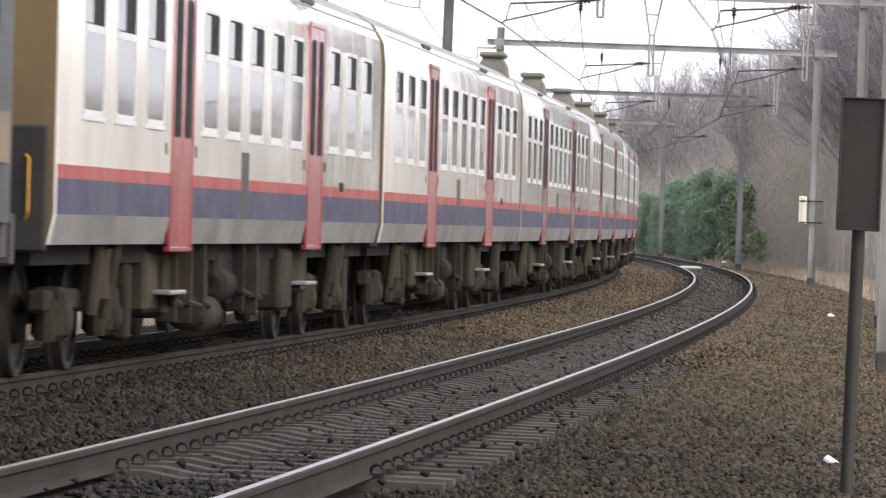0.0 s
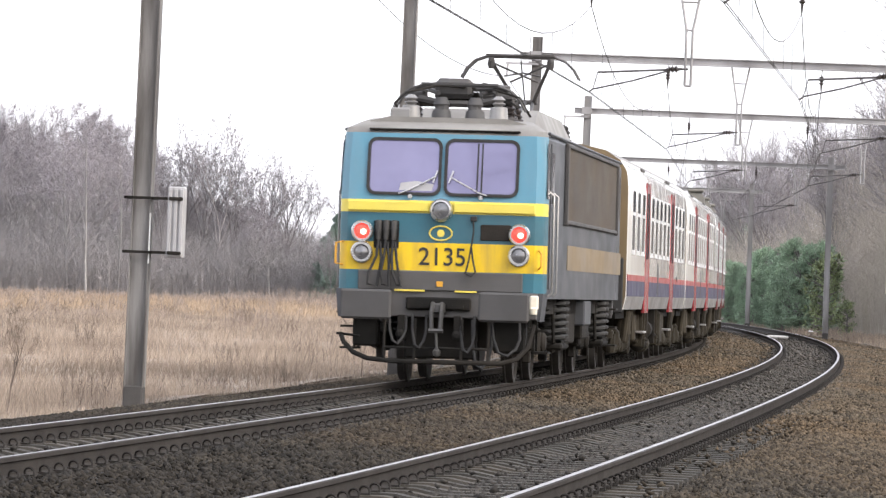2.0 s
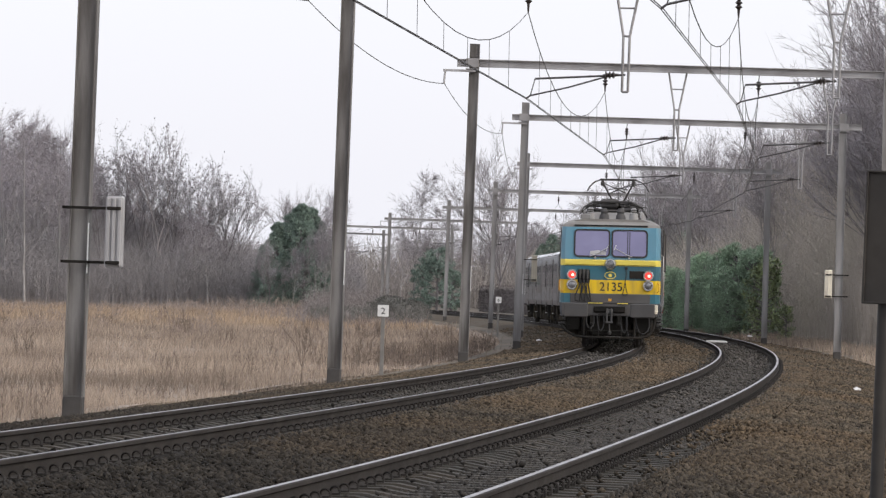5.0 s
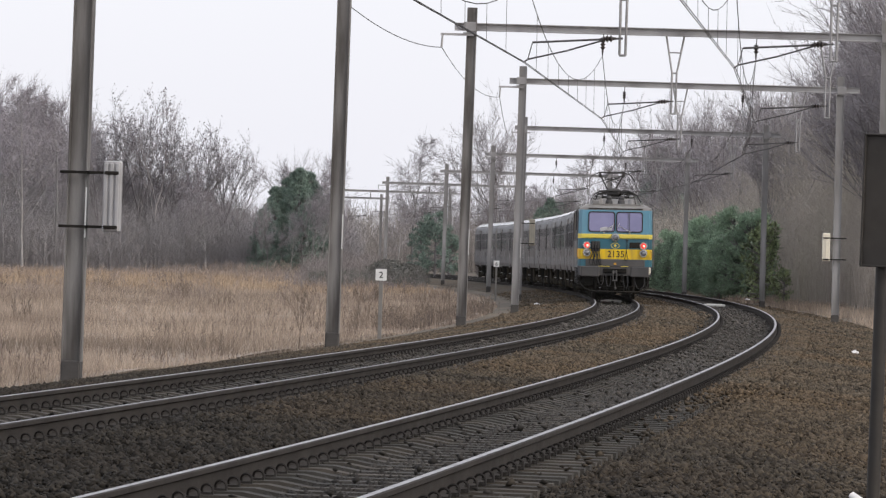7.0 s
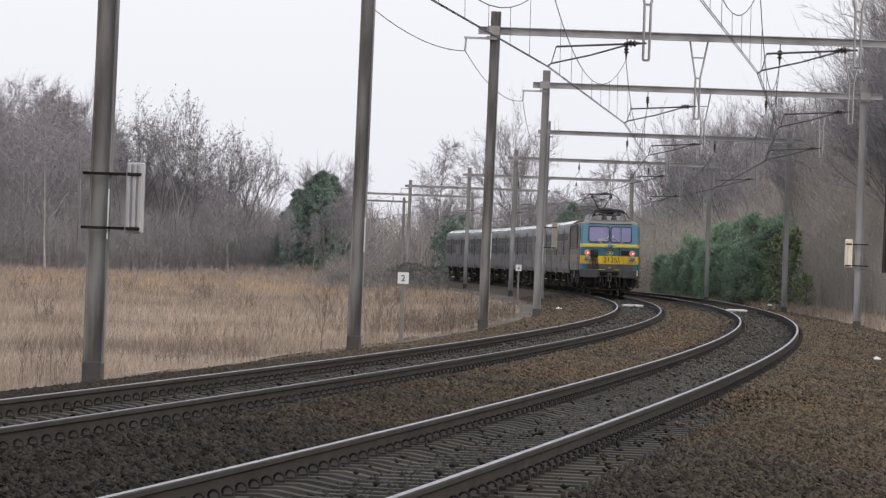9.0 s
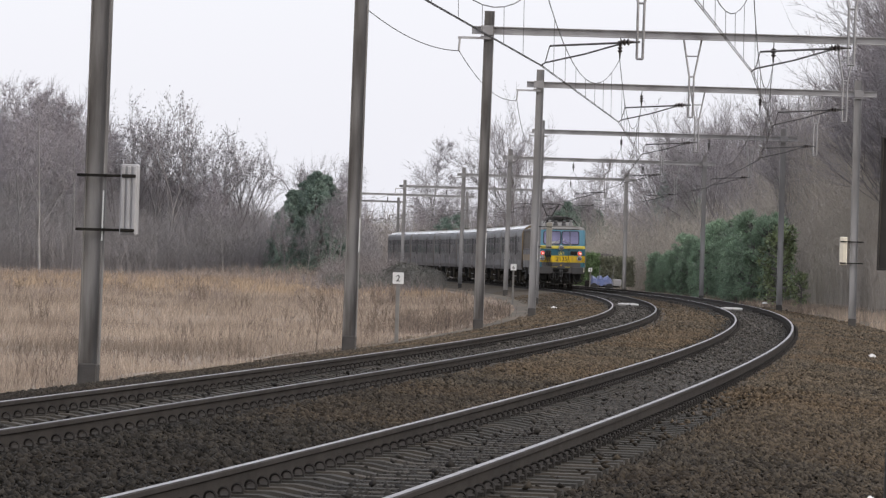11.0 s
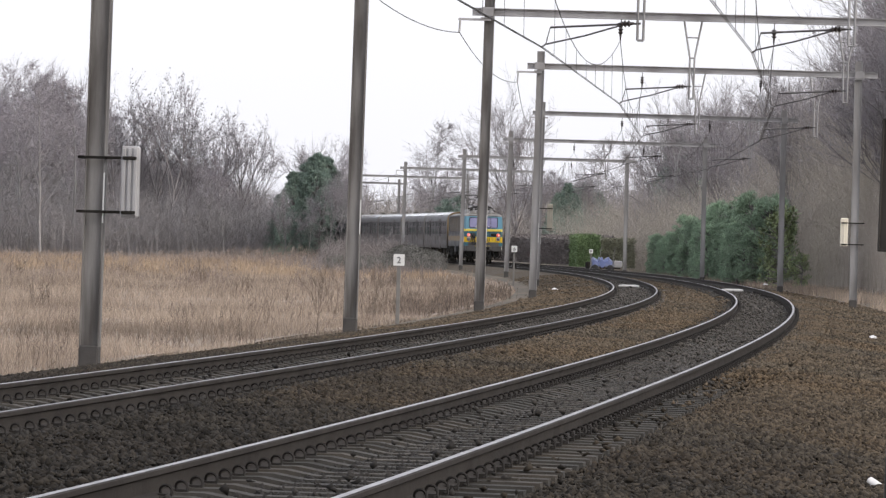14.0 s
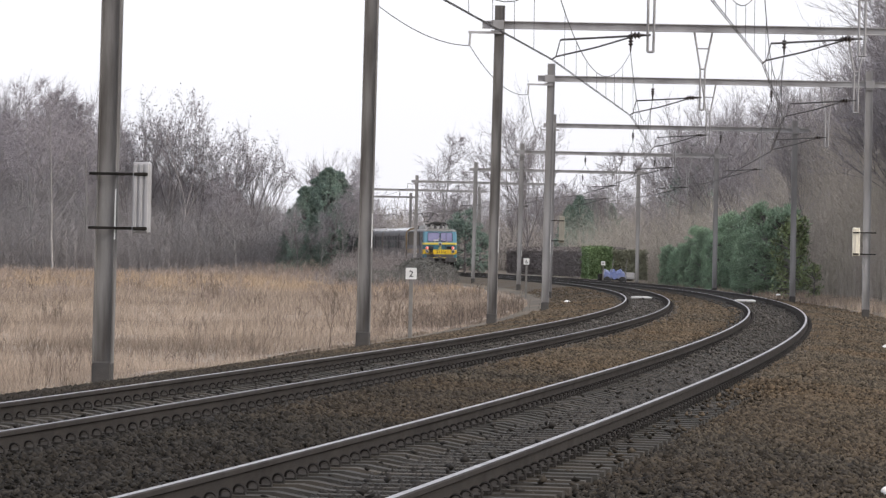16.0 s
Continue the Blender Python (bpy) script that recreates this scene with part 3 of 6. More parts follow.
M_GANGWAY = mat("rusty_tan_coach_end", (0.22, 0.152, 0.072), (0.13, 0.095, 0.052), 0.9, 0.6, dirt=(0.10, 0.08, 0.055), dirt_amount=0.45, stretch=(1.5, 1.5, 0.5))
# Left-side tones: shade and mirrored dark woods are put into the coach colours.
M_CREAM_SHADED = mat("shaded_grey_coach_side", (0.085, 0.082, 0.084), (0.065, 0.063, 0.065), 0.7, 0.45, dirt=(0.06, 0.056, 0.054), dirt_amount=0.4, stretch=(1, 1, 0.35))
M_DOOR_SHADED = mat("shaded_dull_door", (0.085, 0.072, 0.072), (0.065, 0.056, 0.056), 1.1, 0.4)
M_STRIPE_SHADED = mat("shaded_stripe", (0.10, 0.096, 0.10), (0.075, 0.072, 0.075), 0.9, 0.5)
M_ALU = mat("window_aluminium", (0.74, 0.74, 0.74), (0.64, 0.64, 0.64), 4, 0.4, 0.2)
M_PANE = mat("reflecting_window_glass", (0.10, 0.103, 0.11), (0.085, 0.088, 0.092), 0.8, 0.03, 0.2, spec=1.0, fine=3)
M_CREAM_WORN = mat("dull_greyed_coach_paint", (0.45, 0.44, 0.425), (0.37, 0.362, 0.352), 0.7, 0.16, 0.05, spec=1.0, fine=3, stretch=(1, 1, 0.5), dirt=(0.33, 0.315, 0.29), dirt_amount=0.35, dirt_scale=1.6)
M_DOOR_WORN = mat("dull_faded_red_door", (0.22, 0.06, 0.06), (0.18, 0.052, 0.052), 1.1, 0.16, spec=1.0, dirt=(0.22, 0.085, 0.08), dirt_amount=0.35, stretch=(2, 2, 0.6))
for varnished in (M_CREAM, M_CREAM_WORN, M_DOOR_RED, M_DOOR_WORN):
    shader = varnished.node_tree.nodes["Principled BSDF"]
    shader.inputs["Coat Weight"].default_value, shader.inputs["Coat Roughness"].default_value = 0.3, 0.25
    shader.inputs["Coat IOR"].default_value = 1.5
M_VENT = mat("lichen_grey_ventilator", (0.20, 0.19, 0.165), (0.15, 0.142, 0.125), 3.0, 0.8, dirt=(0.10, 0.095, 0.08), dirt_amount=0.35)


def rounded(x0, x1, z0, z1, r, n=5):
    """Outline of a rounded rectangle, counter-clockwise."""
    pts = []
    for cx, cz, a0 in ((x1 - r, z1 - r, 0), (x0 + r, z1 - r, 90), (x0 + r, z0 + r, 180), (x1 - r, z0 + r, 270)):
        for i in range(n + 1):
            a = radians(a0 + 90 * i / n)
            pts.append((cx + r * math.cos(a), cz + r * math.sin(a)))
    return pts


def plate(mb, pts, place, t0, t1, k=0):
    """A flat plate with an outline; place(u, v, depth) gives the point."""
    mb.loft([[place(u, v, t0) for u, v in pts], [place(u, v, t1) for u, v in pts]], k=k)


def ring(mb, outer, inner, place, t0, t1, k=0):
    n = len(outer)
    rows = [[place(*q, t0) for q in outer], [place(*q, t1) for q in outer], [place(*q, t1) for q in inner], [place(*q, t0) for q in inner]]
    verts = [q for row in rows for q in row]
    faces = []
    for a, b in ((0, 1), (1, 2), (2, 3), (3, 0)):
        for j in range(n):
            faces.append((a * n + j, a * n + (j + 1) % n, b * n + (j + 1) % n, b * n + j))
    mb.add(verts, faces, k)


def add_wheels(parent, ys, radius):
    """Wheelsets: two flanged wheels on an axle each."""
    for y in ys:
        w = Mesh()
        for side in (-1, 1):
            w.turned((side * 0.69, y, radius), (side * 0.83, y, radius), [(0, radius + 0.03), (0.03, radius + 0.03), (0.04, radius), (0.135, radius - 0.006), (0.14, radius - 0.06), (0.1, radius - 0.08), (0.1, 0.2), (0.16, 0.18), (0.17, 0.0)], 28)
        w.turned((-0.7, y, radius), (0.7, y, radius), [(0, 0.09), (1.4, 0.09)], 10)
        part("wheelset", w, M_WHEEL, parent, "worn steel wheelset")


def coil(x, y, z0, z1, r, turns, wire):
    m = Mesh()
    n = int(turns * 14)
    m.tube([(x + r * math.cos(2 * math.pi * i / 14), y + r * math.sin(2 * math.pi * i / 14), z0 + (z1 - z0) * i / n) for i in range(n + 1)], wire, 6)
    return m


# ---------------- locomotive ----------------
def nose_y(z):
    return 0.0 if z < 2.55 else (z - 2.55) * 0.2


def cab_outline(z, y_end=0.55):
    k = nose_y(z)
    lean = 0.0 if z < 3.0 else (z - 3.0) * 0.05
    return [(-1.44 + lean, y_end, z), (-1.425 + lean, 0.24 + k, z), (-1.39 + lean, 0.1 + k, z), (-1.30 + lean, 0.02 + k, z), (0, k, z), (1.30 - lean, 0.02 + k, z), (1.39 - lean, 0.1 + k, z), (1.425 - lean, 0.24 + k, z), (1.44 - lean, y_end, z)]


def on_front(u, v, d):
    """Point on the cab front: u across, v height, d proud of it."""
    return (u, nose_y(v) - d + (0.02 / 1.3) * abs(u), v)


def number_mesh(text, size):
    cu = bpy.data.curves.new("number", "FONT")
    cu.body, cu.size, cu.extrude, cu.align_x, cu.offset = text, size, 0.002, "CENTER", size * 0.004
    ob = new("number_source", cu)
    me = bpy.data.meshes.new_from_object(ob.evaluated_get(bpy.context.evaluated_depsgraph_get()))
    bpy.data.objects.remove(ob)
    return me


def pantograph(parent, y, raised):
    base, arm_mb, head = Mesh(), Mesh(), Mesh()
    z0 = 3.98
    for x in (-0.72, 0.72):
        for dy in (-0.55, 0.55):
            base.turned((x, y + dy, 3.69), (x, y + dy, z0), [(0, 0.12), (0.1, 0.1), (0.12, 0.06), (0.15, 0.09), (0.18, 0.05), (0.22, 0.08), (0.26, 0.04)], 10, k=1)
        base.tube([(x, y - 0.75, z0), (x, y + 0.75, z0)], 0.035, 6)
    for dy in (-0.55, 0.55):
        base.tube([(-0.72, y + dy, z0), (0.72, y + dy, z0)], 0.035, 6)
    base.box(-0.25, 0.25, y - 0.3, y + 0.25, z0 - 0.02, z0 + 0.16, 0.03)
    part("pantograph_base", base, [M_UNDER, M_INSULATOR], parent, "sooty pantograph base on ribbed insulators")
    if raised:
        top, knee = 5.1, (y + 1.05, 4.4)
        arm_mb.tube([(0, y - 0.55, z0 + 0.05), (0, knee[0], knee[1])], 0.04, 6)
        for d in (-1, 1):
            arm_mb.tube([(d * 0.13, knee[0], knee[1] - 0.02), (d * 0.48, y + 0.1, top - 0.08)], 0.032, 6)
            arm_mb.tube([(d * 0.48, y + 0.1, top - 0.1), (d * -0.22, (knee[0] + y) / 2 + 0.3, 4.72)], 0.018, 5)
            arm_mb.tube([(d * 0.2, y - 0.5, z0), (d * 0.13, knee[0], knee[1])], 0.028, 5)
            arm_mb.turned((d * 0.48, y + 0.1, top - 0.2), (d * 0.48, y + 0.1, top - 0.02), [(0, 0.04), (0.06, 0.06), (0.12, 0.06), (0.18, 0.04)], 8)
            arm_mb.tube([(d * 0.30, (knee[0] + y) / 2, 4.8), (0, (knee[0] + y) / 2 + 0.1, 4.86)], 0.014, 4)
        arm_mb.tube([(-0.2, knee[0], knee[1]), (0.2, knee[0], knee[1])], 0.045, 6)
        arm_mb.tube([(0, knee[0], knee[1]), (0, y + 0.1, top - 0.06)], 0.012, 4)
        hy, hz = y + 0.1, top
    else:
        for d in (-1, 1):
            arm_mb.tube([(d * 0.30, y - 0.7, z0 + 0.12), (d * 0.52, y + 0.1, z0 + 0.2), (d * 0.40, y + 0.9, z0 + 0.16)], 0.035, 6)
            arm_mb.tube([(d * 0.2, y + 0.9, z0 + 0.2), (d * 0.62, y + 0.2, z0 + 0.26), (d * 0.5, y - 0.6, z0 + 0.24)], 0.03, 6)
            arm_mb.tube([(d * 0.75, y - 0.5, z0 + 0.02), (d * 0.66, y - 0.5, z0 + 0.2), (d * 0.3, y - 0.55, z0 + 0.27)], 0.03, 6)
            arm_mb.box(d * 0.14, d * 0.32, y - 0.95, y - 0.72, z0 - 0.26, z0 + 0.02, 0.05)
            arm_mb.turned((d * 0.24, y - 0.85, z0 - 0.26), (d * 0.24, y - 0.85, z0 + 0.06), [(0, 0.15), (0.12, 0.13), (0.16, 0.09), (0.22, 0.12), (0.32, 0.07)], 12)
        arm_mb.tube([(-0.5, y + 0.8, z0 + 0.15), (0.5, y + 0.8, z0 + 0.15)], 0.05, 6)
        arm_mb.box(-0.36, 0.16, y - 0.62, y - 0.2, z0 + 0.06, z0 + 0.34, 0.06)
        arm_mb.box(0.16, 0.7, y - 0.5, y - 0.4, z0 + 0.16, z0 + 0.22, 0.02)
        arm_mb.box(-0.72, -0.5, y - 0.6, y - 0.2, z0 - 0.02, z0 + 0.18, 0.05)
        arm_mb.box(0.45, 0.78, y - 0.55, y - 0.25, z0 + 0.02, z0 + 0.16, 0.05)
        arm_mb.tube([(-0.6, y - 0.6, z0 + 0.05), (-0.2, y - 0.62, z0 - 0.02), (0.2, y - 0.62, z0 - 0.02), (0.6, y - 0.6, z0 + 0.06)], 0.05, 6)
        hy, hz = y - 0.55, z0 + 0.24
    part("pantograph_arm", arm_mb, M_SKIRT, parent, "dark tubular pantograph arm")
    for dy in (-0.16, 0.16):
        head.tube([(-0.95, hy + dy, hz - 0.36), (-0.86, hy + dy, hz - 0.2), (-0.72, hy + dy, hz - 0.07), (-0.55, hy + dy, hz - 0.01), (0.55, hy + dy, hz - 0.01), (0.72, hy + dy, hz - 0.07), (0.86, hy + dy, hz - 0.2), (0.95, hy + dy, hz - 0.36)], 0.018, 5)
        head.box(-0.55, 0.55, hy + dy - 0.03, hy + dy + 0.03, hz, hz + 0.03)
    for d in (-1, 1):
        head.tube([(d * 0.5, hy - 0.18, hz - 0.08), (d * 0.5, hy + 0.18, hz - 0.08)], 0.025, 5)
        head.tube([(d * 0.5, hy, hz - 0.09), (d * 0.5, hy, hz - 0.2)], 0.022, 5)
    part("collector_head", head, M_SKIRT, parent, "curved collector head with worn strips")


def build_locomotive():
    lo = thing("electric_locomotive", "weathered blue and yellow electric locomotive with lit red tail lamps", "locomotive", "train")
    # cab front in painted bands
    for name, z0, z1, m, lab in (("front_skirt", 1.29, 1.56, M_TEAL_DARK, "teal lower front corners"), ("number_band", 1.56, 1.95, M_YELLOW, "signal-yellow front band"), ("lamp_band", 1.95, 2.355, M_TEAL_DARK, "deep teal front band"), ("upper_stripe", 2.355, 2.53, M_YELLOW_LIGHT, "raised lemon-yellow stripe"), ("windscreen_surround", 2.53, 3.46, M_TEAL, "sky-blue windscreen surround")):
        b = Mesh()
        zs = [z0, (z0 + z1) / 2, z1] if z1 > 3 else [z0, z1]
        b.loft([cab_outline(z) for z in zs], close=False)
        part(name, b, m, lo, lab)
    s = Mesh()
    s.box(-1.13, 1.15, -0.03, 0.03, 1.29, 1.555, 0.012)
    part("skirt_panel", s, M_FRONT_GREY, lo, "dirty grey lower front panel")
    s = Mesh()
    for a, b_ in ((-1.30, -0.17), (0.17, 1.30)):
        s.box(a, b_, -0.035, 0.03, 2.375, 2.515, 0.012)
    pieces("stripe_rib", s, M_YELLOW_LIGHT, lo)
    r = Mesh()
    r.loft([cab_outline(3.46), [(x * 0.985, max(y, 0.27), 3.53) if i not in (0, 8) else (x * 0.985, y, 3.53) for i, (x, y, z) in enumerate(cab_outline(3.46))], [(x * 0.88, y + (0.32 if 0 < i < 8 else 0.35), 3.62) for i, (x, y, z) in enumerate(cab_outline(3.46))], [(x * 0.80, y + 0.6, 3.68) for x, y, z in cab_outline(3.46)], [(x * 0.7, y + 1.5, 3.705) for x, y, z in cab_outline(3.46)]], close=False)
    part("cab_roof", r, M_LOCO_ROOF, lo, "sooty sloping cab roof")
    g = Mesh()
    g.box(-1.05, 1.05, 0.17, 0.32, 3.50, 3.525, 0.008)
    part("rain_gutter", g, M_UNDER, lo)
    # body sides, roof and rear cab
    sec = [(-1.455, 1.22), (-1.455, 3.42), (-1.40, 3.49), (-1.12, 3.63), (-0.85, 3.70), (0.85, 3.70), (1.12, 3.63), (1.40, 3.49), (1.455, 3.42), (1.455, 1.22)]
    b = Mesh()
    b.loft([[(x * w, y, z) for x, z in sec] for y, w in ((0.55, 0.985), (1.9, 1.0), (15.0, 1.0), (16.4, 0.975), (16.9, 0.9))])
    b.k = [1 if i % 10 in (2, 3, 4, 5, 6) and i < 40 else 0 for i in range(len(b.f) - 2)] + [1, 0]
    part("body", b, [M_LOCO_GREY, M_LOCO_ROOF], lo, "dusty blue-grey body with a sooty roof")
    for side in (-1, 1):
        x = side * 1.457
        st = Mesh()
        st.box(x, x + side * 0.006, 4.0, 16.1, 1.64, 2.0)
        part("side_stripe", st, M_FADED, lo, "faded orange stripe")
        gr = Mesh()
        gr.box(x, x + side * 0.02, 3.3, 14.35, 2.36, 3.40)
        part("intake_grille", gr, M_GRILLE, lo, "brown mesh air-intake grille")
        fr = Mesh()
        fr.box(x, x + side * 0.06, 3.17, 3.3, 2.28, 3.44, 0.01)
        fr.box(x, x + side * 0.06, 14.35, 14.47, 2.28, 3.44, 0.01)
        fr.box(x, x + side * 0.05, 3.17, 14.47, 2.30, 2.36, 0.012)
        fr.box(x, x + side * 0.05, 3.17, 14.47, 3.40, 3.46, 0.01)
        part("grille_frame", fr, M_SKIRT, lo, "dark grille frame")
        gt = Mesh()
        gt.tube([(side * 1.42, 0.6, 3.51), (side * 1.42, 16.2, 3.51)], 0.025, 6)
        part("gutter", gt, M_LOCO_GREY, lo)
        # cab door, side window and handrails
        for y0, rear in ((0.78, False), (15.2, True)):
            d = Mesh()
            d.box(side * 1.437, side * 1.452, y0, y0 + 0.62, 1.35, 3.38, 0.006)
            dr = part("cab_door", d, M_LOCO_GREY, lo, "narrow grey cab door")
            w = Mesh()
            w.box(side * 1.45, side * 1.457, y0 + 0.1, y0 + 0.52, 2.55, 3.25)
            part("door_window", w, M_GLASS, dr)
            h = Mesh()
            for yy in (() if rear else (y0 - 0.06, y0 + 0.68)):
                h.tube([(side * 1.44, yy, 1.25), (side * 1.5, yy, 1.3), (side * 1.5, yy, 2.65), (side * 1.44, yy, 2.7)], 0.018, 6)
            if not rear:
                pieces("handrail", h, M_SILL, dr, "long steel handrail")
            sp = Mesh()
            for z in (0.45, 0.75, 1.05):
                sp.box(side * 1.22, side * 1.46, y0 + 0.05, y0 + 0.58, z, z + 0.03)
            sp.box(side * 1.24, side * 1.27, y0 + 0.05, y0 + 0.08, 0.45, 1.25)
            sp.box(side * 1.24, side * 1.27, y0 + 0.55, y0 + 0.58, 0.45, 1.25)
            part("cab_steps", sp, M_UNDER, lo, "steel footsteps")
        w = Mesh()
        out = [(0.28, 2.6), (0.62, 2.6), (0.66, 2.66), (0.66, 3.3), (0.6, 3.36), (0.44, 3.36), (0.38, 3.3), (0.26, 2.66)]
        plate(w, out, lambda u, v, d: (side * (1.437 - max(0.0, (v - 3.0) * 0.05) + d), u, v), 0.0, 0.012)
        part("cab_side_window", w, M_PANE, lo, "cab side window")
        # springs and boxes below the body
        for yb in (4.4, 13.2):
            for dy in (-0.1, 0.62):
                part("spring", coil(side * 1.24, yb + dy, 0.58, 1.22, 0.17, 6.5, 0.034), M_SPRING, lo, "large coil spring")
            bg = Mesh()
            bg.box(side * 1.0, side * 1.16, yb - 2.3, yb + 2.3, 0.48, 0.70, 0.03)
            bg.box(side * 0.98, side * 1.42, yb - 0.4, yb + 0.9, 0.48, 0.58, 0.03)
            for dy in (-1.47, 1.47):
                bg.box(side * 0.95, side * 1.2, yb + dy - 0.22, yb + dy + 0.22, 0.42, 0.8, 0.05)
                bg.turned((side * 1.15, yb + dy, 0.6), (side * 1.27, yb + dy, 0.6), [(0, 0.16), (0.08, 0.15), (0.12, 0.1)], 14)
                bg.box(side * 0.98, side * 1.1, yb + dy - 0.7, yb + dy - 0.5, 0.3, 0.75, 0.02)
            bg.tube([(side * 1.28, yb - 0.6, 1.15), (side * 1.3, yb - 0.5, 0.6), (side * 1.28, yb - 0.1, 0.55)], 0.03, 6)
            part("bogie_frame", bg, M_UNDER, lo, "grimy bogie frame with axle boxes")
        bx = Mesh()
        bx.box(side * 1.05, side * 1.44, 8.2, 9.6, 0.82, 1.2, 0.02)
        part("battery_box", bx, M_LOCO_GREY, lo, "light grey battery box")
        bx = Mesh()
        bx.box(side * 0.7, side * 1.3, 6.3, 8.1, 0.55, 1.2, 0.03)
        bx.box(side * 0.7, side * 1.3, 9.7, 11.2, 0.6, 1.2, 0.03)
        bx.turned((side * 1.1, 6.5, 0.75), (side * 1.1, 8.0, 0.75), [(0, 0.1), (0.04, 0.16), (1.4, 0.16), (1.5, 0.1)], 12)
        pieces("underfloor_box", bx, M_UNDER, lo)
    fl = Mesh()
    fl.box(-1.3, 1.3, 0.3, 16.6, 1.0, 1.24)
    fl.box(-0.6, 0.6, 1.8, 15.2, 0.5, 1.0)
    part("underframe", fl, M_UNDER, lo)
    hood = Mesh()
    hood.loft([[(-0.98, y, 3.68), (-0.85, y, z), (0.85, y, z), (0.98, y, 3.68)] for y, z in ((5.0, 3.72), (5.6, 4.0), (10.2, 4.0), (10.8, 3.72))])
    part("roof_hood", hood, M_LOCO_ROOF, lo, "raised roof equipment hood")
    ht = Mesh()
    ht.box(-0.9, -0.6, 1.4, 2.3, 3.69, 3.86, 0.03)
    for x in (-0.62, 0.62):
        ht.turned((x, 1.55, 3.69), (x, 1.55, 4.08), [(0, 0.14), (0.2, 0.12), (0.22, 0.05), (0.25, 0.1), (0.28, 0.05), (0.31, 0.1), (0.36, 0.04)], 12)
    pieces("roof_insulator", ht, M_SILL, lo, "pale ribbed roof insulator")
    cb = Mesh()
    cb.tube([(-0.72, 1.5, 3.74), (-0.86, 1.55, 3.92), (-0.72, 1.7, 4.08), (-0.3, 2.0, 4.2), (0.2, 2.4, 4.19)], 0.018, 6)
    cb.tube([(0.5, 2.0, 4.16), (0.85, 2.2, 4.06), (1.0, 2.4, 3.8)], 0.018, 6)
    pieces("roof_cable", cb, M_UNDER, lo)
    pantograph(lo, 2.9, False)
    pantograph(lo, 12.4, True)
    # windscreens with rubber seals, wipers
    for x0, x1 in ((-1.055, -0.02), (0.02, 1.055)):
        outer, inner = rounded(x0, x1, 2.60, 3.40, 0.12), rounded(x0 + 0.042, x1 - 0.042, 2.642, 3.358, 0.09)
        sl = Mesh()
        ring(sl, outer, inner, on_front, 0.0, 0.03)
        part("windscreen_seal", sl, M_RUBBER, lo, "thick black rubber seal")
        gl = Mesh()
        plate(gl, inner, on_front, 0.0, 0.012)
        part("windscreen", gl, M_SHIELD, lo, "lavender-tinted windscreen")
    fr = Mesh()
    for u in (0.47, 0.53):
        plate(fr, [(u, 2.66), (u + 0.022, 2.66), (u + 0.022, 3.34), (u, 3.34)], on_front, 0.012, 0.018)
    part("blind_edge", fr, M_RUBBER, lo)
    pp = Mesh()
    plate(pp, [(-0.60, 2.665), (-0.14, 2.665), (-0.12, 2.76), (-0.36, 2.80), (-0.58, 2.77)], on_front, 0.012, 0.016)
    part("papers", pp, M_GREYBOX, lo, "pale papers lying behind the windscreen")
    wp = Mesh()
    for x0, x1 in ((-0.48, -0.1), (0.5, 0.12)):
        wp.tube([on_front(x0 - 0.12 * (1 if x0 < 0 else -1), 2.62, 0.05), on_front(x0, 2.66, 0.06), on_front(x1, 2.86, 0.06)], 0.012, 5)
        wp.tube([on_front(x1 - 0.03, 2.78, 0.05), on_front(x1 + 0.03, 2.95, 0.05)], 0.014, 5)
        wp.turned(on_front(x0 + 0.04, 2.585, 0.0), on_front(x0 + 0.04, 2.585, 0.08), [(0, 0.035), (0.07, 0.03)], 8)
    pieces("wiper", wp, M_CHROME, lo, "steel windscreen wiper")
    # lamps
    for x in (-1.09, 1.09):
        for z, lit in ((2.09, True), (1.80, False)):
            lp = Mesh()
            c = on_front(x, z, 0)
            lp.turned((x, c[1] + 0.02, z), (x, c[1] - 0.1, z), [(0, 0.15), (0.09, 0.15), (0.11, 0.135), (0.11, 0.11), (0.06, 0.1), (0.06, 0.0)], 24)
            ob = part("marker_lamp", lp, M_CHROME, lo, "round lamp with a chrome rim")
            ln = Mesh()
            ln.turned((x, c[1] - 0.03, z), (x, c[1] - 0.1, z), [(0, 0.105), (0.03, 0.105), (0.05, 0.08), (0.06, 0.0)], 20)
            part("lens", ln, M_RED_LAMP if lit else M_LENS, ob, "glowing red lens" if lit else "clear unlit lens")
            if lit:
                cr = Mesh()
                cr.turned((x + 0.02, c[1] - 0.08, z - 0.01), (x + 0.02, c[1] - 0.1, z - 0.01), [(0, 0.045), (0.012, 0.04), (0.018, 0.0)], 16)
                part("lamp_core", cr, M_RED_CORE, ob)
    hl = Mesh()
    hl.turned((0, 0.05, 2.40), (0, -0.12, 2.40), [(0, 0.165), (0.13, 0.16), (0.16, 0.14), (0.165, 0.12), (0.1, 0.11), (0.1, 0.0)], 26)
    hd = part("headlamp", hl, M_CHROME, lo, "large central headlamp with a chrome rim")
    ln = Mesh()
    ln.turned((0, -0.04, 2.40), (0, -0.12, 2.40), [(0, 0.115), (0.04, 0.11), (0.06, 0.0)], 20)
    part("lens", ln, M_LENS, hd)
    # emblem as a plain oval with two bars, fleet number
    em = Mesh()
    n = 28
    em.tube([(0.155 * math.cos(2 * math.pi * i / n), -0.012, 2.085 + 0.098 * math.sin(2 * math.pi * i / n)) for i in range(n + 1)], 0.012, 5)
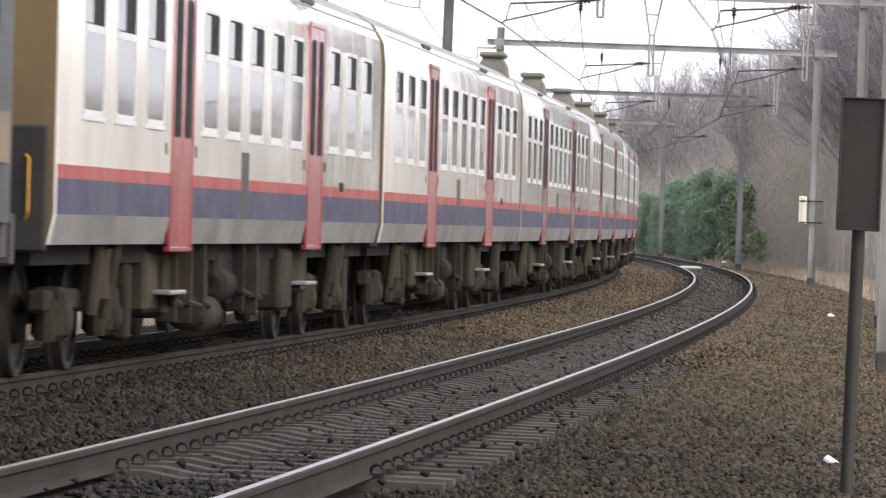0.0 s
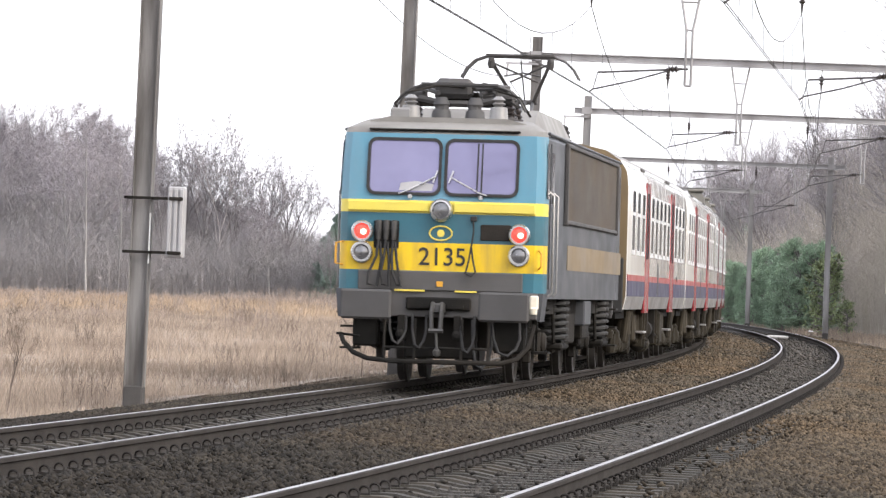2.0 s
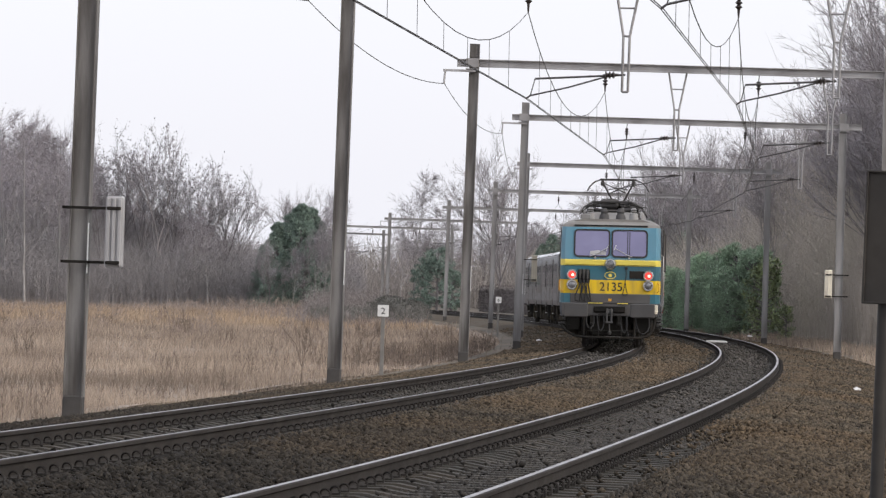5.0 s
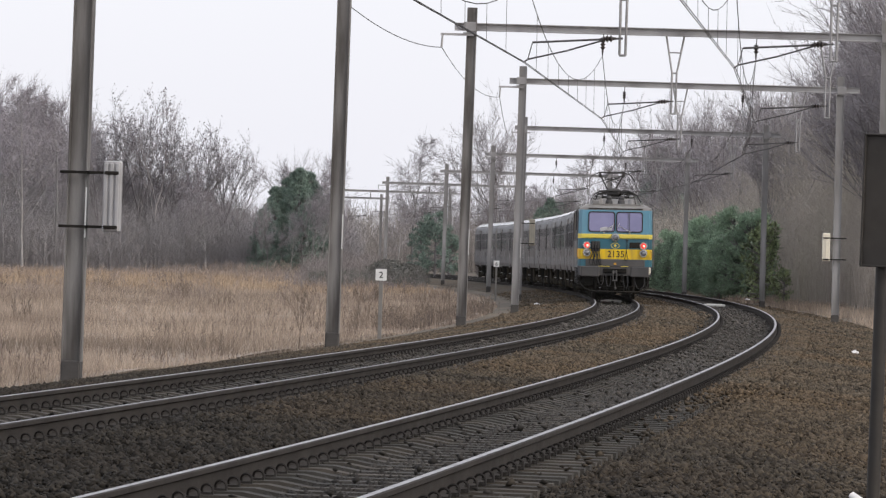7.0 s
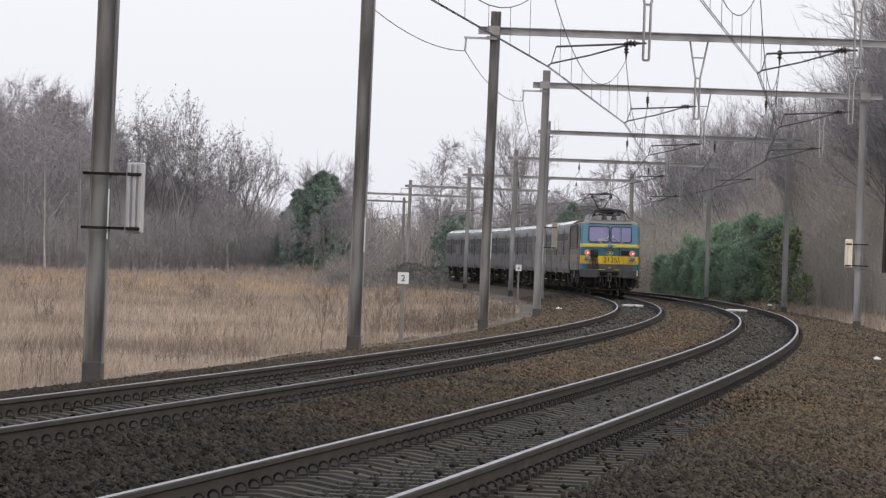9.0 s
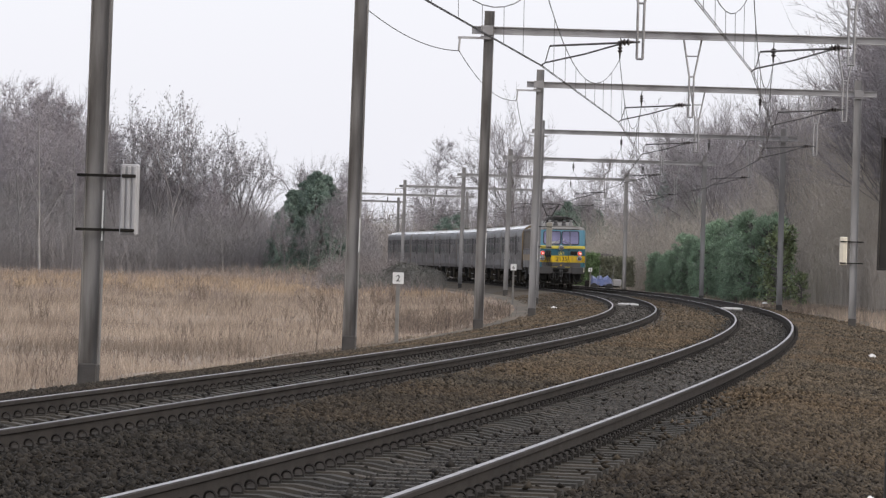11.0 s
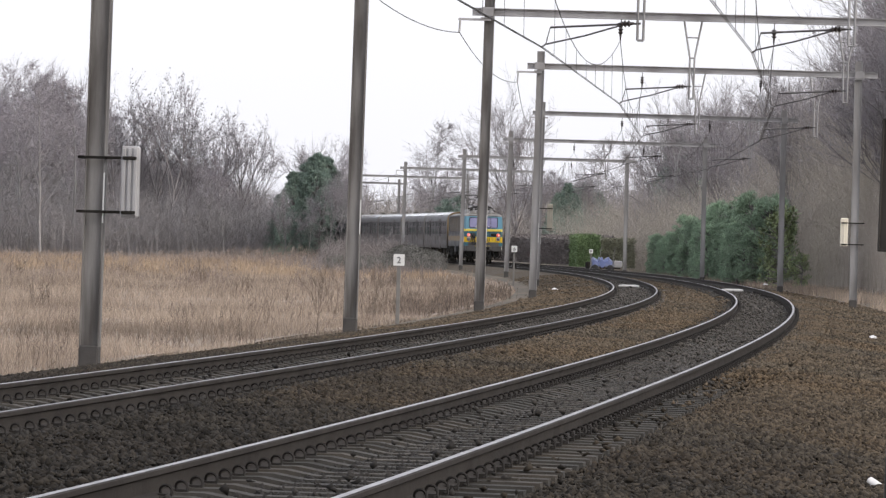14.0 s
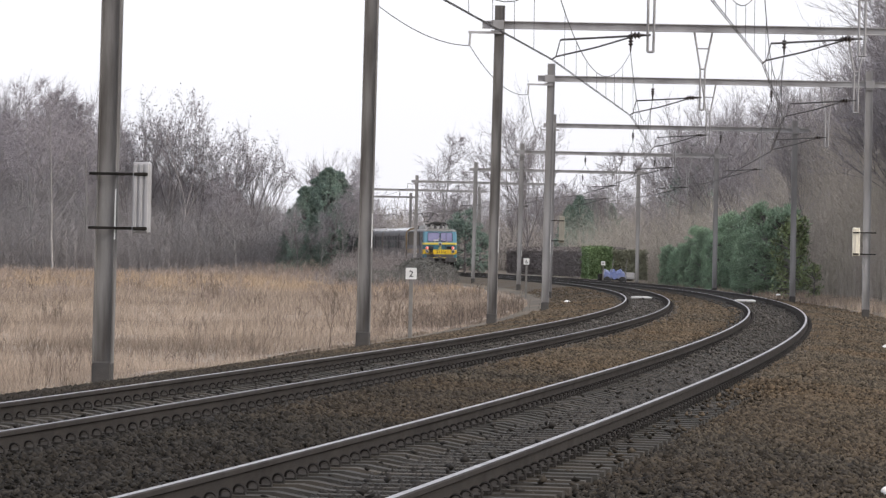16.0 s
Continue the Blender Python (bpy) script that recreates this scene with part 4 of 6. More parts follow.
    em.turned((0, -0.002, 2.085), (0, -0.014, 2.085), [(0, 0.052), (0.01, 0.052), (0.012, 0.0)], 18)
    part("emblem", em, M_YELLOW_LIGHT, lo, "yellow oval outline emblem")
    me = number_mesh("2135", 0.33)
    me.materials.append(M_BLACK)
    nb = new("fleet_number", me)
    nb.parent = lo
    nb.matrix_basis = pose(0.03, -0.006, 1.643, 90, 0, 0) @ Matrix.Diagonal((1.02, 1.06, 1, 1))
    nb["label"] = "black painted number 2135"
    # sockets with hanging cables, recess, loops
    so = Mesh()
    so.box(-0.93, -0.58, -0.01, 0.02, 1.86, 2.24, 0.01)
    part("socket_plate", so, M_UNDER, lo)
    for i, x in enumerate((-0.86, -0.755, -0.65)):
        so = Mesh()
        so.turned((x, -0.02, 2.12), (x, -0.02, 2.25), [(0, 0.05), (0.12, 0.05), (0.13, 0.03)], 12)
        so.turned((x, -0.03, 1.98), (x, -0.03, 2.12), [(0, 0.035), (0.14, 0.045)], 10)
        c = part("control_socket", so, M_STEEL, lo, "pale control-cable socket")
        w = Mesh()
        w.tube([(x, -0.04, 2.0), (x - 0.02, -0.06, 1.75), (x - 0.12 + 0.06 * i, -0.08, 1.52), (x - 0.13 + 0.1 * i, -0.09, 1.36), (x + 0.0 + 0.06 * i, -0.08, 1.33), (x + 0.05, -0.05, 1.7), (x + 0.02, -0.03, 1.95)], 0.02, 6)
        part("control_cable", w, M_RUBBER, c, "drooping black cable")
    rc = Mesh()
    rc.box(0.55, 0.97, -0.012, 0.02, 2.0, 2.22, 0.01)
    part("socket_recess", rc, M_UNDER, lo, "dark socket recess")
    w = Mesh()
    w.tube([(0.45, -0.03, 2.3), (0.46, -0.06, 2.1), (0.40, -0.07, 1.7), (0.36, -0.08, 1.54), (0.44, -0.09, 1.5), (0.50, -0.08, 1.56), (0.46, -0.06, 1.72), (0.43, -0.05, 1.9)], 0.014, 6)
    w.box(0.41, 0.5, -0.05, 0.0, 2.26, 2.33, 0.01)
    part("lamp_cable", w, M_RUBBER, lo, "hanging cable loop")
    op = Mesh()
    op.box(-0.04, 0.05, -0.045, -0.02, 1.345, 1.42, 0.005)
    part("orange_plate", op, M_ORANGE, lo, "small orange plate")
    yl = Mesh()
    yl.box(-0.62, -0.2, -0.04, 0.0, 1.275, 1.3)
    yl.box(0.22, 0.52, -0.04, 0.0, 1.275, 1.3)
    pieces("buffer_beam_edge", yl, M_YELLOW_LIGHT, lo, "worn yellow edge strip")
    bb = Mesh()
    bb.box(-1.36, 1.36, 0.0, 0.3, 0.92, 1.29, 0.015)
    part("buffer_beam", bb, M_FRONT_GREY, lo, "grimy buffer beam")
    cs = Mesh()
    for side in (-1, 1):
        cs.loft([[(side * 1.44, y, 1.29), (side * 1.40, y, 0.9), (side * 1.36, y, 0.9), (side * 1.36, y, 1.29)] for y in (0.02, 0.8)])
    pieces("corner_skirt", cs, M_LOCO_GREY, lo)
    for side in (-1, 1):
        bf = Mesh()
        bf.box(side * 0.60, side * 1.30, -0.62, -0.55, 0.88, 1.29, 0.03)
        bf.turned((side * 0.93, 0.0, 1.07), (side * 0.93, -0.56, 1.07), [(0, 0.17), (0.25, 0.16), (0.26, 0.11), (0.56, 0.11)], 14)
        part("buffer", bf, M_SKIRT, lo, "wide rectangular buffer")
    ck = Mesh()
    ck.box(-0.1, 0.1, -0.25, 0.0, 0.98, 1.12, 0.02)
    for d in (-1, 1):
        ck.tube([(d * 0.06, -0.2, 1.12), (d * 0.07, -0.34, 1.0), (d * 0.06, -0.36, 0.74)], 0.032, 6)
    ck.tube([(-0.1, -0.36, 0.74), (0.1, -0.36, 0.74)], 0.035, 6)
    ck.tube([(0, -0.34, 0.74), (0.02, -0.34, 0.5)], 0.02, 6)
    ck.turned((0.02, -0.34, 0.5), (0.02, -0.34, 0.38), [(0, 0.02), (0.04, 0.06), (0.1, 0.05), (0.12, 0.0)], 10)
    part("screw_coupling", ck, M_STEEL, lo, "oily screw coupling")
    rack = Mesh()
    rack.box(-0.45, 0.45, -0.06, 0.0, 1.02, 1.2, 0.02)
    rack.box(-0.35, -0.12, -0.09, -0.05, 1.05, 1.1)
    rack.box(0.12, 0.35, -0.09, -0.05, 1.05, 1.1)
    part("draw_gear", rack, M_UNDER, lo)
    gp = Mesh()
    gp.tube([(-1.36, 0.1, 0.66), (-1.3, -0.1, 0.56), (-1.15, -0.25, 0.42), (-0.95, -0.3, 0.34), (-0.6, -0.3, 0.31), (0.9, -0.3, 0.31), (1.12, -0.25, 0.38), (1.26, -0.1, 0.55), (1.32, 0.05, 0.85)], 0.035, 8)
    for x in (-0.72, -0.3, 0.35, 0.72):
        gp.tube([(x, -0.3, 0.31), (x, -0.2, 0.9)], 0.022, 6)
    gp.tube([(-0.72, -0.27, 0.5), (0.72, -0.27, 0.5)], 0.02, 6)
    gp.tube([(-1.42, 0.05, 0.67), (-1.1, 0.05, 0.64)], 0.02, 6)
    gp.tube([(-1.42, 0.05, 0.97), (-1.2, 0.05, 0.9)], 0.02, 6)
    part("guard_rail", gp, M_UNDER, lo, "bent tubular guard rail")
    hs = Mesh()
    for x, w, low, z in ((-0.55, 0.12, 0.55, 0.92), (-0.25, 0.1, 0.5, 0.95), (0.42, 0.1, 0.45, 0.95), (0.62, 0.14, 0.24, 0.9), (0.95, 0.2, 0.42, 0.88)):
        hs.tube([(x - w, -0.1, z), (x - w * 0.8, -0.25, (z + low) / 2), (x - w * 0.4, -0.3, low + 0.04), (x + w * 0.2, -0.32, low), (x + w * 0.8, -0.28, low + 0.1), (x + w, -0.2, (z + low) / 2), (x + w * 0.9, -0.08, z)], 0.02, 7)
    pieces("brake_hose", hs, M_RUBBER, lo, "looped black brake hose")
    yk = Mesh()
    for x in (-0.5, 0.28):
        yk.turned((x, -0.2, 0.68), (x, -0.28, 0.68), [(0, 0.05), (0.04, 0.07), (0.08, 0.03)], 10)
        yk.box(x - 0.05, x + 0.05, -0.2, 0.0, 0.6, 0.95, 0.01)
    yk.box(-1.2, -0.85, 0.1, 0.4, 0.5, 0.92, 0.03)
    yk.box(0.75, 1.2, 0.15, 0.5, 0.45, 0.92, 0.03)
    yk.box(-0.5, 0.5, 0.3, 0.6, 0.35, 0.95, 0.03)
    pieces("brake_gear", yk, M_UNDER, lo)
    tl = Mesh()
    tl.box(1.26, 1.38, -0.1, 0.02, 1.06, 1.26, 0.02)
    tl.turned((1.32, -0.12, 1.0), (1.32, -0.12, 1.1), [(0, 0.05), (0.08, 0.06), (0.1, 0.02)], 10)
    part("jumper_socket", tl, M_IVORY, lo, "pale jumper-cable socket")
    sr = Mesh()
    sr.tube([(-1.36, 0.05, 1.62), (-1.45, -0.02, 1.64), (-1.45, -0.02, 1.92), (-1.36, 0.05, 1.94)], 0.016, 6)
    sr.tube([(1.36, 0.05, 1.62), (1.4, -0.02, 1.66), (1.4, -0.02, 1.84), (1.36, 0.05, 1.88)], 0.014, 6)
    pieces("corner_handrail", sr, M_ORANGE, lo, "short orange grab rail")
    add_wheels(lo, (2.95, 5.85, 11.75, 14.65), 0.58)
    for y in (17.0,):
        e = Mesh()
        e.box(-1.3, 1.3, 16.7, 16.95, 0.95, 1.3, 0.02)
        for side in (-1, 1):
            e.box(side * 0.6, side * 1.25, 17.5, 17.56, 0.9, 1.29, 0.02)
            e.turned((side * 0.93, 16.9, 1.07), (side * 0.93, 17.52, 1.07), [(0, 0.16), (0.62, 0.11)], 12)
        pieces("rear_buffer", e, M_SKIRT, lo)
    return lo


# ---------------- coach ----------------
COACH_L, PITCH = 23.15, 23.7
WINDOWS = [11.55 + d for d in (-9.95, -8.3, -6.65, -3.24, -1.62, 0, 1.62, 3.24, 6.65, 8.3, 9.95)]
DOORS = [11.55 - 4.98, 11.55 + 4.98]


def build_coach():
    c = thing("passenger_coach", "silvery cream railway coach with red doors and navy stripe", "railway coach", "train")
    sec = [(1.40, 1.06), (1.45, 1.30), (1.45, 3.15), (1.42, 3.42), (1.30, 3.62), (1.05, 3.78), (0.6, 3.88)]
    full = [(-x, z) for x, z in sec] + [(x, z) for x, z in sec[::-1]]
    b = Mesh()
    b.loft([[(x * w, y, z) for x, z in full] for y, w in ((0.0, 0.985), (0.08, 1.0), (11.5, 1.0), (COACH_L - 0.08, 1.0), (COACH_L, 0.985))])
    n = len(full)
    # The left side takes the shade-darkened tone; its roof shoulder stays cream.
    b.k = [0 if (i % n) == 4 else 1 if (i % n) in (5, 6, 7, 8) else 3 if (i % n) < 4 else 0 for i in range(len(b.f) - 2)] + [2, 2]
    part("body", b, [M_CREAM, M_COACH_ROOF, M_GANGWAY, M_CREAM_SHADED], c, "silvery cream body shell, one side coloured as in shade")
    edges = [0.05] + [v for d in DOORS for v in (d - 0.66, d + 0.66)] + [COACH_L - 0.05]
    for side in (-1, 1):
        for z0, z1, m, name in ((1.06, 1.29, M_SILL, "sill_panel"), (1.29, 1.56, M_COACH_BLUE, "navy_stripe"), (1.56, 1.665, M_COACH_RED, "red_stripe")):
            s = Mesh()
            for a, e in zip(edges[::2], edges[1::2]):
                off = 0.05 if z0 < 1.2 else 0.0
                s.add([(side * (1.454 - off), a, z0), (side * (1.454 - off), e, z0), (side * 1.455, e, z1), (side * 1.455, a, z1), (side * 1.38, a, z0), (side * 1.38, e, z0), (side * 1.38, e, z1), (side * 1.38, a, z1)], [(0, 1, 2, 3), (4, 7, 6, 5), (0, 4, 5, 1), (3, 2, 6, 7), (0, 3, 7, 4), (1, 5, 6, 2)])
            pieces(name, s, m if side > 0 else M_STRIPE_SHADED, c)

        def on_side(u, v, d, side=side):
            return (side * (1.45 + d - max(0.0, v - 3.15) * 0.11), u, v)

        for y in WINDOWS:
            outer, inner = rounded(y - 0.52, y + 0.52, 2.06, 3.16, 0.09, 3), rounded(y - 0.475, y + 0.475, 2.10, 3.12, 0.06, 3)
            f = Mesh()
            ring(f, outer, inner, on_side, -0.004, 0.009)
            f.add([on_side(y + a, z, d) for d in (0.0, 0.010) for a, z in ((-0.46, 2.70), (0.46, 2.70), (0.46, 2.76), (-0.46, 2.76))], [(4, 5, 6, 7), (0, 1, 5, 4), (2, 3, 7, 6)])
            f.add([on_side(y + a, z, d) for d in (0.0, 0.012) for a, z in ((-0.54, 2.02), (0.54, 2.02), (0.54, 2.06), (-0.54, 2.06))], [(4, 5, 6, 7), (0, 1, 5, 4), (2, 3, 7, 6), (0, 4, 7, 3), (1, 2, 6, 5)])
            w = part("window", f, M_ALU if side > 0 else M_STRIPE_SHADED, c, "aluminium-framed window with a hopper above")
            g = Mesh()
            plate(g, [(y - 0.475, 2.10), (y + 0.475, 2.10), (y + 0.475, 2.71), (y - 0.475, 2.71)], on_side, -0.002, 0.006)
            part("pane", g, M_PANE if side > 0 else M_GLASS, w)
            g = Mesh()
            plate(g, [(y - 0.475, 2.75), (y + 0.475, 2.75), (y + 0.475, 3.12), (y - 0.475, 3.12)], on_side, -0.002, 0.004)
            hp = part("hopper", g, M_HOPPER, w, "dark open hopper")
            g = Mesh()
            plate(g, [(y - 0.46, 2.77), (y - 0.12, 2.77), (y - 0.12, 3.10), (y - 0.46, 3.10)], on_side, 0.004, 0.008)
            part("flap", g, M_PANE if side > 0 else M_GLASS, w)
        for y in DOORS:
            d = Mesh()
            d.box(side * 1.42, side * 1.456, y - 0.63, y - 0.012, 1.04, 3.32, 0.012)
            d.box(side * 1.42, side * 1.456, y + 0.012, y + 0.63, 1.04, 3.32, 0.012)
            dr = part("door", d, M_DOOR_RED if side > 0 else M_DOOR_SHADED, c, "coral-red folding double door" if side > 0 else "folding double door coloured as in shade")
            g = Mesh()
            for s0 in (-1, 1):
                plate(g, rounded(y + s0 * 0.32 - 0.2, y + s0 * 0.32 + 0.2, 1.98, 3.18, 0.06, 3), lambda u, v, dd: (side * (1.454 + dd), u, v), 0.0, 0.006)
            pieces("door_pane", g, M_HOPPER, dr, "tall narrow door window")
            f = Mesh()
            for a, e in ((y - 0.67, y - 0.63), (y + 0.63, y + 0.67)):
                f.box(side * 1.44, side * 1.462, a, e, 1.0, 3.36)
            f.box(side * 1.44, side * 1.462, y - 0.67, y + 0.67, 3.32, 3.36)
            f.box(side * 1.40, side * 1.458, y - 0.66, y + 0.66, 0.99, 1.04, 0.01)
            part("door_frame", f, M_DOOR_RED if side > 0 else M_DOOR_SHADED, dr)
            st = Mesh()
            st.box(side * 1.15, side * 1.45, y - 0.5, y + 0.5, 0.62, 0.66, 0.01)
            for yy in (y - 0.5, y + 0.47):
                st.box(side * 1.18, side * 1.22, yy, yy + 0.03, 0.6, 1.06)
            part("footstep", st, M_SILL, c, "steel footstep")
        v = Mesh()
        v.box(side * 1.45, side * 1.458, 11.55 - 0.95, 11.55 - 0.45, 1.3, 1.92, 0.006)
        part("vent_grille", v, M_SKIRT, c, "dark vertical vent")
        p = Mesh()
        for y in (5.6, 7.45, 15.6, 17.45):
            p.box(side * 1.45, side * 1.456, y - 0.04, y + 0.04, 1.82, 1.92, 0.01)
        p.box(side * 1.45, side * 1.4585, 18.9, 19.25, 1.62, 1.72)
        pieces("door_button", p, M_UNDER, c)
        gt = Mesh()
        gt.tube([(side * 1.40, 0.1, 3.52), (side * 1.40, COACH_L - 0.1, 3.52)], 0.009, 5)
        part("gutter", gt, M_SILL, c)
        for y in DOORS:
            sl = Mesh()
            sl.box(side * 1.29, side * 1.345, y - 0.55, y + 0.55, 3.575, 3.625, 0.006)
            part("rain_strip", sl, M_SKIRT, c, "short dark rain strip over the door")
    for y0, dy in ((0.0, -1), (COACH_L, 1)):
        g = Mesh()
        g.box(-0.62, 0.62, y0, y0 + dy * 0.26, 1.15, 3.45, 0.05)
        g.box(-1.38, 1.38, y0, y0 + dy * 0.06, 1.0, 1.95, 0.02)
        part("gangway", g, M_RUBBER, c, "black rubber gangway bellows")
        e = Mesh()
        e.tube([(1.2, y0 + dy * 0.02, 1.2), (1.25, y0 + dy * 0.1, 1.3), (1.25, y0 + dy * 0.1, 1.7), (1.2, y0 + dy * 0.02, 1.75)], 0.011, 6)
        part("end_handrail", e, M_ORANGE, c, "yellow end handrail")
        bf = Mesh()
        for side in (-1, 1):
            bf.turned((side * 0.9, y0, 1.06), (side * 0.9, y0 + dy * 0.25, 1.06), [(0, 0.12), (0.2, 0.1), (0.21, 0.22), (0.25, 0.2)], 14)
        pieces("buffer", bf, M_UNDER, c)
    fl = Mesh()
    fl.box(-1.25, 1.25, 0.1, COACH_L - 0.1, 0.9, 1.1)
    part("underframe", fl, M_UNDER, c)
    rng = random.Random(4)
    for yb in (3.3, COACH_L - 3.3):
        for side in (-1, 1):
            bg = Mesh()
            bg.box(side * 0.98, side * 1.14, yb - 1.8, yb + 1.8, 0.52, 0.70, 0.03)
            for dy in (-1.25, 1.25):
                bg.box(side * 0.95, side * 1.22, yb + dy - 0.2, yb + dy + 0.2, 0.3, 0.72, 0.05)
                bg.turned((side * 1.15, yb + dy, 0.46), (side * 1.26, yb + dy, 0.46), [(0, 0.14), (0.08, 0.13), (0.11, 0.07)], 12)
                for q in (-0.32, 0.32):
                    bg.turned((side * 1.1, yb + dy + q, 0.3), (side * 1.1, yb + dy + q, 0.62), [(0, 0.08), (0.1, 0.09), (0.2, 0.08), (0.32, 0.09)], 8)
            bg.turned((side * 1.2, yb, 0.62), (side * 1.2, yb, 1.02), [(0, 0.17), (0.1, 0.15), (0.3, 0.15), (0.4, 0.17)], 12)
            bg.tube([(side * 1.24, yb - 0.3, 0.5), (side * 1.3, yb - 0.35, 1.05)], 0.06, 8)
            bg.tube([(side * 1.24, yb + 0.45, 0.45), (side * 1.32, yb + 0.5, 1.05)], 0.05, 8)
            bg.box(side * 1.0, side * 1.25, yb + 1.6, yb + 1.9, 0.25, 0.9, 0.03)
            part("bogie_frame", bg, M_DUSTY, c, "dusty brown bogie side frame")
        add_wheels(c, (yb - 1.25, yb + 1.25), 0.46)
    for side in (-1, 1):
        y = 5.7
        while y < COACH_L - 6.2:
            w = rng.uniform(0.5, 1.5)
            bx = Mesh()
            z0 = rng.uniform(0.34, 0.62)
            bx.box(side * rng.uniform(0.6, 0.8), side * rng.uniform(1.2, 1.34), y, y + w, z0, 1.0, 0.04)
            if rng.random() < 0.6:
                bx.box(side * 1.2, side * 1.38, y + 0.1, y + 0.16, z0 - 0.05, 1.06, 0.01)
                bx.tube([(side * 1.36, y, z0 + 0.15), (side * 1.36, y + w, z0 + 0.1)], 0.03, 6)
            if rng.random() < 0.5:
                bx.turned((side * 1.2, y, z0 + 0.05), (side * 1.2, y + w, z0 + 0.05), [(0, 0.1), (0.05, 0.17), (w - 0.05, 0.17), (w, 0.1)], 12)
            part("underfloor_case", bx, M_DUSTY if rng.random() < 0.75 else M_UNDER, c, "dusty underfloor equipment case")
            y += w + rng.uniform(0.05, 0.5)
    return c


def add_ventilators(c, places):
    """Flared ventilators with overhanging caps on the roof's shoulder."""
    for y in places:
        v = Mesh()
        v.loft([[(0.9 + a * w, y + e * l, z) for a, e in ((-1, -1), (1, -1), (1, 1), (-1, 1))] for w, l, z in ((0.25, 0.42, 3.72), (0.22, 0.38, 3.9), (0.15, 0.30, 4.03))])
        ob = part("roof_ventilator", v, M_VENT, c, "flared roof ventilator with an overhanging cap")
        k = Mesh()
        k.box(0.69, 1.11, y - 0.38, y + 0.38, 4.03, 4.12, 0.03)
        part("cap", k, M_VENT, ob)


locomotive = build_locomotive()
RAKE = [(locomotive, 0.0, 17.0)]
coach = build_coach()
for i in range(6):
    unit = coach if i == 0 else copy_thing(coach, Matrix())
    RAKE.append((unit, 18.15 + i * PITCH, COACH_L))
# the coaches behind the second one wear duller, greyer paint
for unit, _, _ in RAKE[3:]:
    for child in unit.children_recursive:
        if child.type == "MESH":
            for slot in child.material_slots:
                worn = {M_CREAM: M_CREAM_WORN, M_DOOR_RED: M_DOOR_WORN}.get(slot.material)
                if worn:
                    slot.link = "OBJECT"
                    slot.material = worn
for i, places in ((2, (0.45, 11.6, 22.2)), (3, (9.5, 20.0)), (4, (7.0, 17.6)), (5, (4.5, 15.2))):
    add_ventilators(RAKE[i + 1][0], places)


# ---------------- plants ----------------
# Far twig, thicket and evergreen colours are lifted to stand in for distance haze.
M_BARK = mat("grey_brown_bark", (0.21, 0.193, 0.192), (0.15, 0.138, 0.138), 0.8, 0.9, objects=0.2, island=0.2)
M_BIRCH = mat("pale_birch_bark", (0.36, 0.345, 0.335), (0.20, 0.19, 0.185), 1.1, 0.85, objects=0.15)
M_TWIG = mat("fine_winter_twigs", (0.32, 0.298, 0.312), (0.25, 0.232, 0.243), 0.4, 0.95, objects=0.12, island=0.2)
M_TWIG_WARM = mat("reddish_birch_twigs", (0.305, 0.28, 0.298), (0.24, 0.22, 0.235), 0.4, 0.95, objects=0.12, island=0.2)
M_ALDER = mat("dark_alder_twigs", (0.31, 0.292, 0.305), (0.24, 0.226, 0.236), 0.4, 0.95, objects=0.1, island=0.2)
M_BRUSH = mat("brown_thicket", (0.44, 0.395, 0.352), (0.31, 0.28, 0.252), 0.12, 0.95, island=0.25, dirt=(0.34, 0.325, 0.25), dirt_amount=0.3, dirt_scale=0.07, world_space=True)
M_BRUSH_FAR = mat("far_brown_thicket", (0.35, 0.318, 0.295), (0.27, 0.245, 0.228), 0.15, 0.95, island=0.25, world_space=True)
M_BRUSH_GREY = mat("grey_thicket", (0.33, 0.31, 0.31), (0.25, 0.235, 0.236), 0.06, 0.95, island=0.2, world_space=True)
M_BRAMBLE = mat("reddish_brown_bramble", (0.34, 0.275, 0.23), (0.25, 0.205, 0.175), 0.12, 0.95, island=0.3, world_space=True)
M_CONIFER = mat("hazed_conifer_needles", (0.205, 0.27, 0.225), (0.145, 0.195, 0.165), 0.5, 0.8, island=0.25, objects=0.15)
M_CYPRESS = mat("green_cypress_foliage", (0.285, 0.385, 0.265), (0.195, 0.275, 0.195), 0.6, 0.8, island=0.3, objects=0.25)
M_LAUREL = mat("glossy_laurel_leaves", (0.235, 0.275, 0.13), (0.11, 0.155, 0.085), 1.2, 0.5, island=0.6)
M_SHRUB = mat("dark_olive_shrub", (0.16, 0.155, 0.14), (0.12, 0.117, 0.108), 0.6, 0.9, island=0.3)
M_HEDGE = mat("clipped_light_hedge", (0.20, 0.28, 0.13), (0.155, 0.22, 0.105), 1.0, 0.8, island=0.35)
M_HEDGE_OLIVE = mat("dull_olive_hedge", (0.25, 0.25, 0.18), (0.19, 0.19, 0.14), 1.0, 0.85, island=0.3)
M_HEDGE_DARK = mat("brown_beech_hedge", (0.255, 0.228, 0.218), (0.20, 0.18, 0.173), 1.0, 0.9, island=0.25)
M_GRASS = mat("dry_straw_grass", (0.47, 0.38, 0.295), (0.29, 0.23, 0.185), 0.22, 0.9, island=0.35, dirt=(0.20, 0.158, 0.125), dirt_amount=0.6, dirt_scale=0.06, world_space=True)
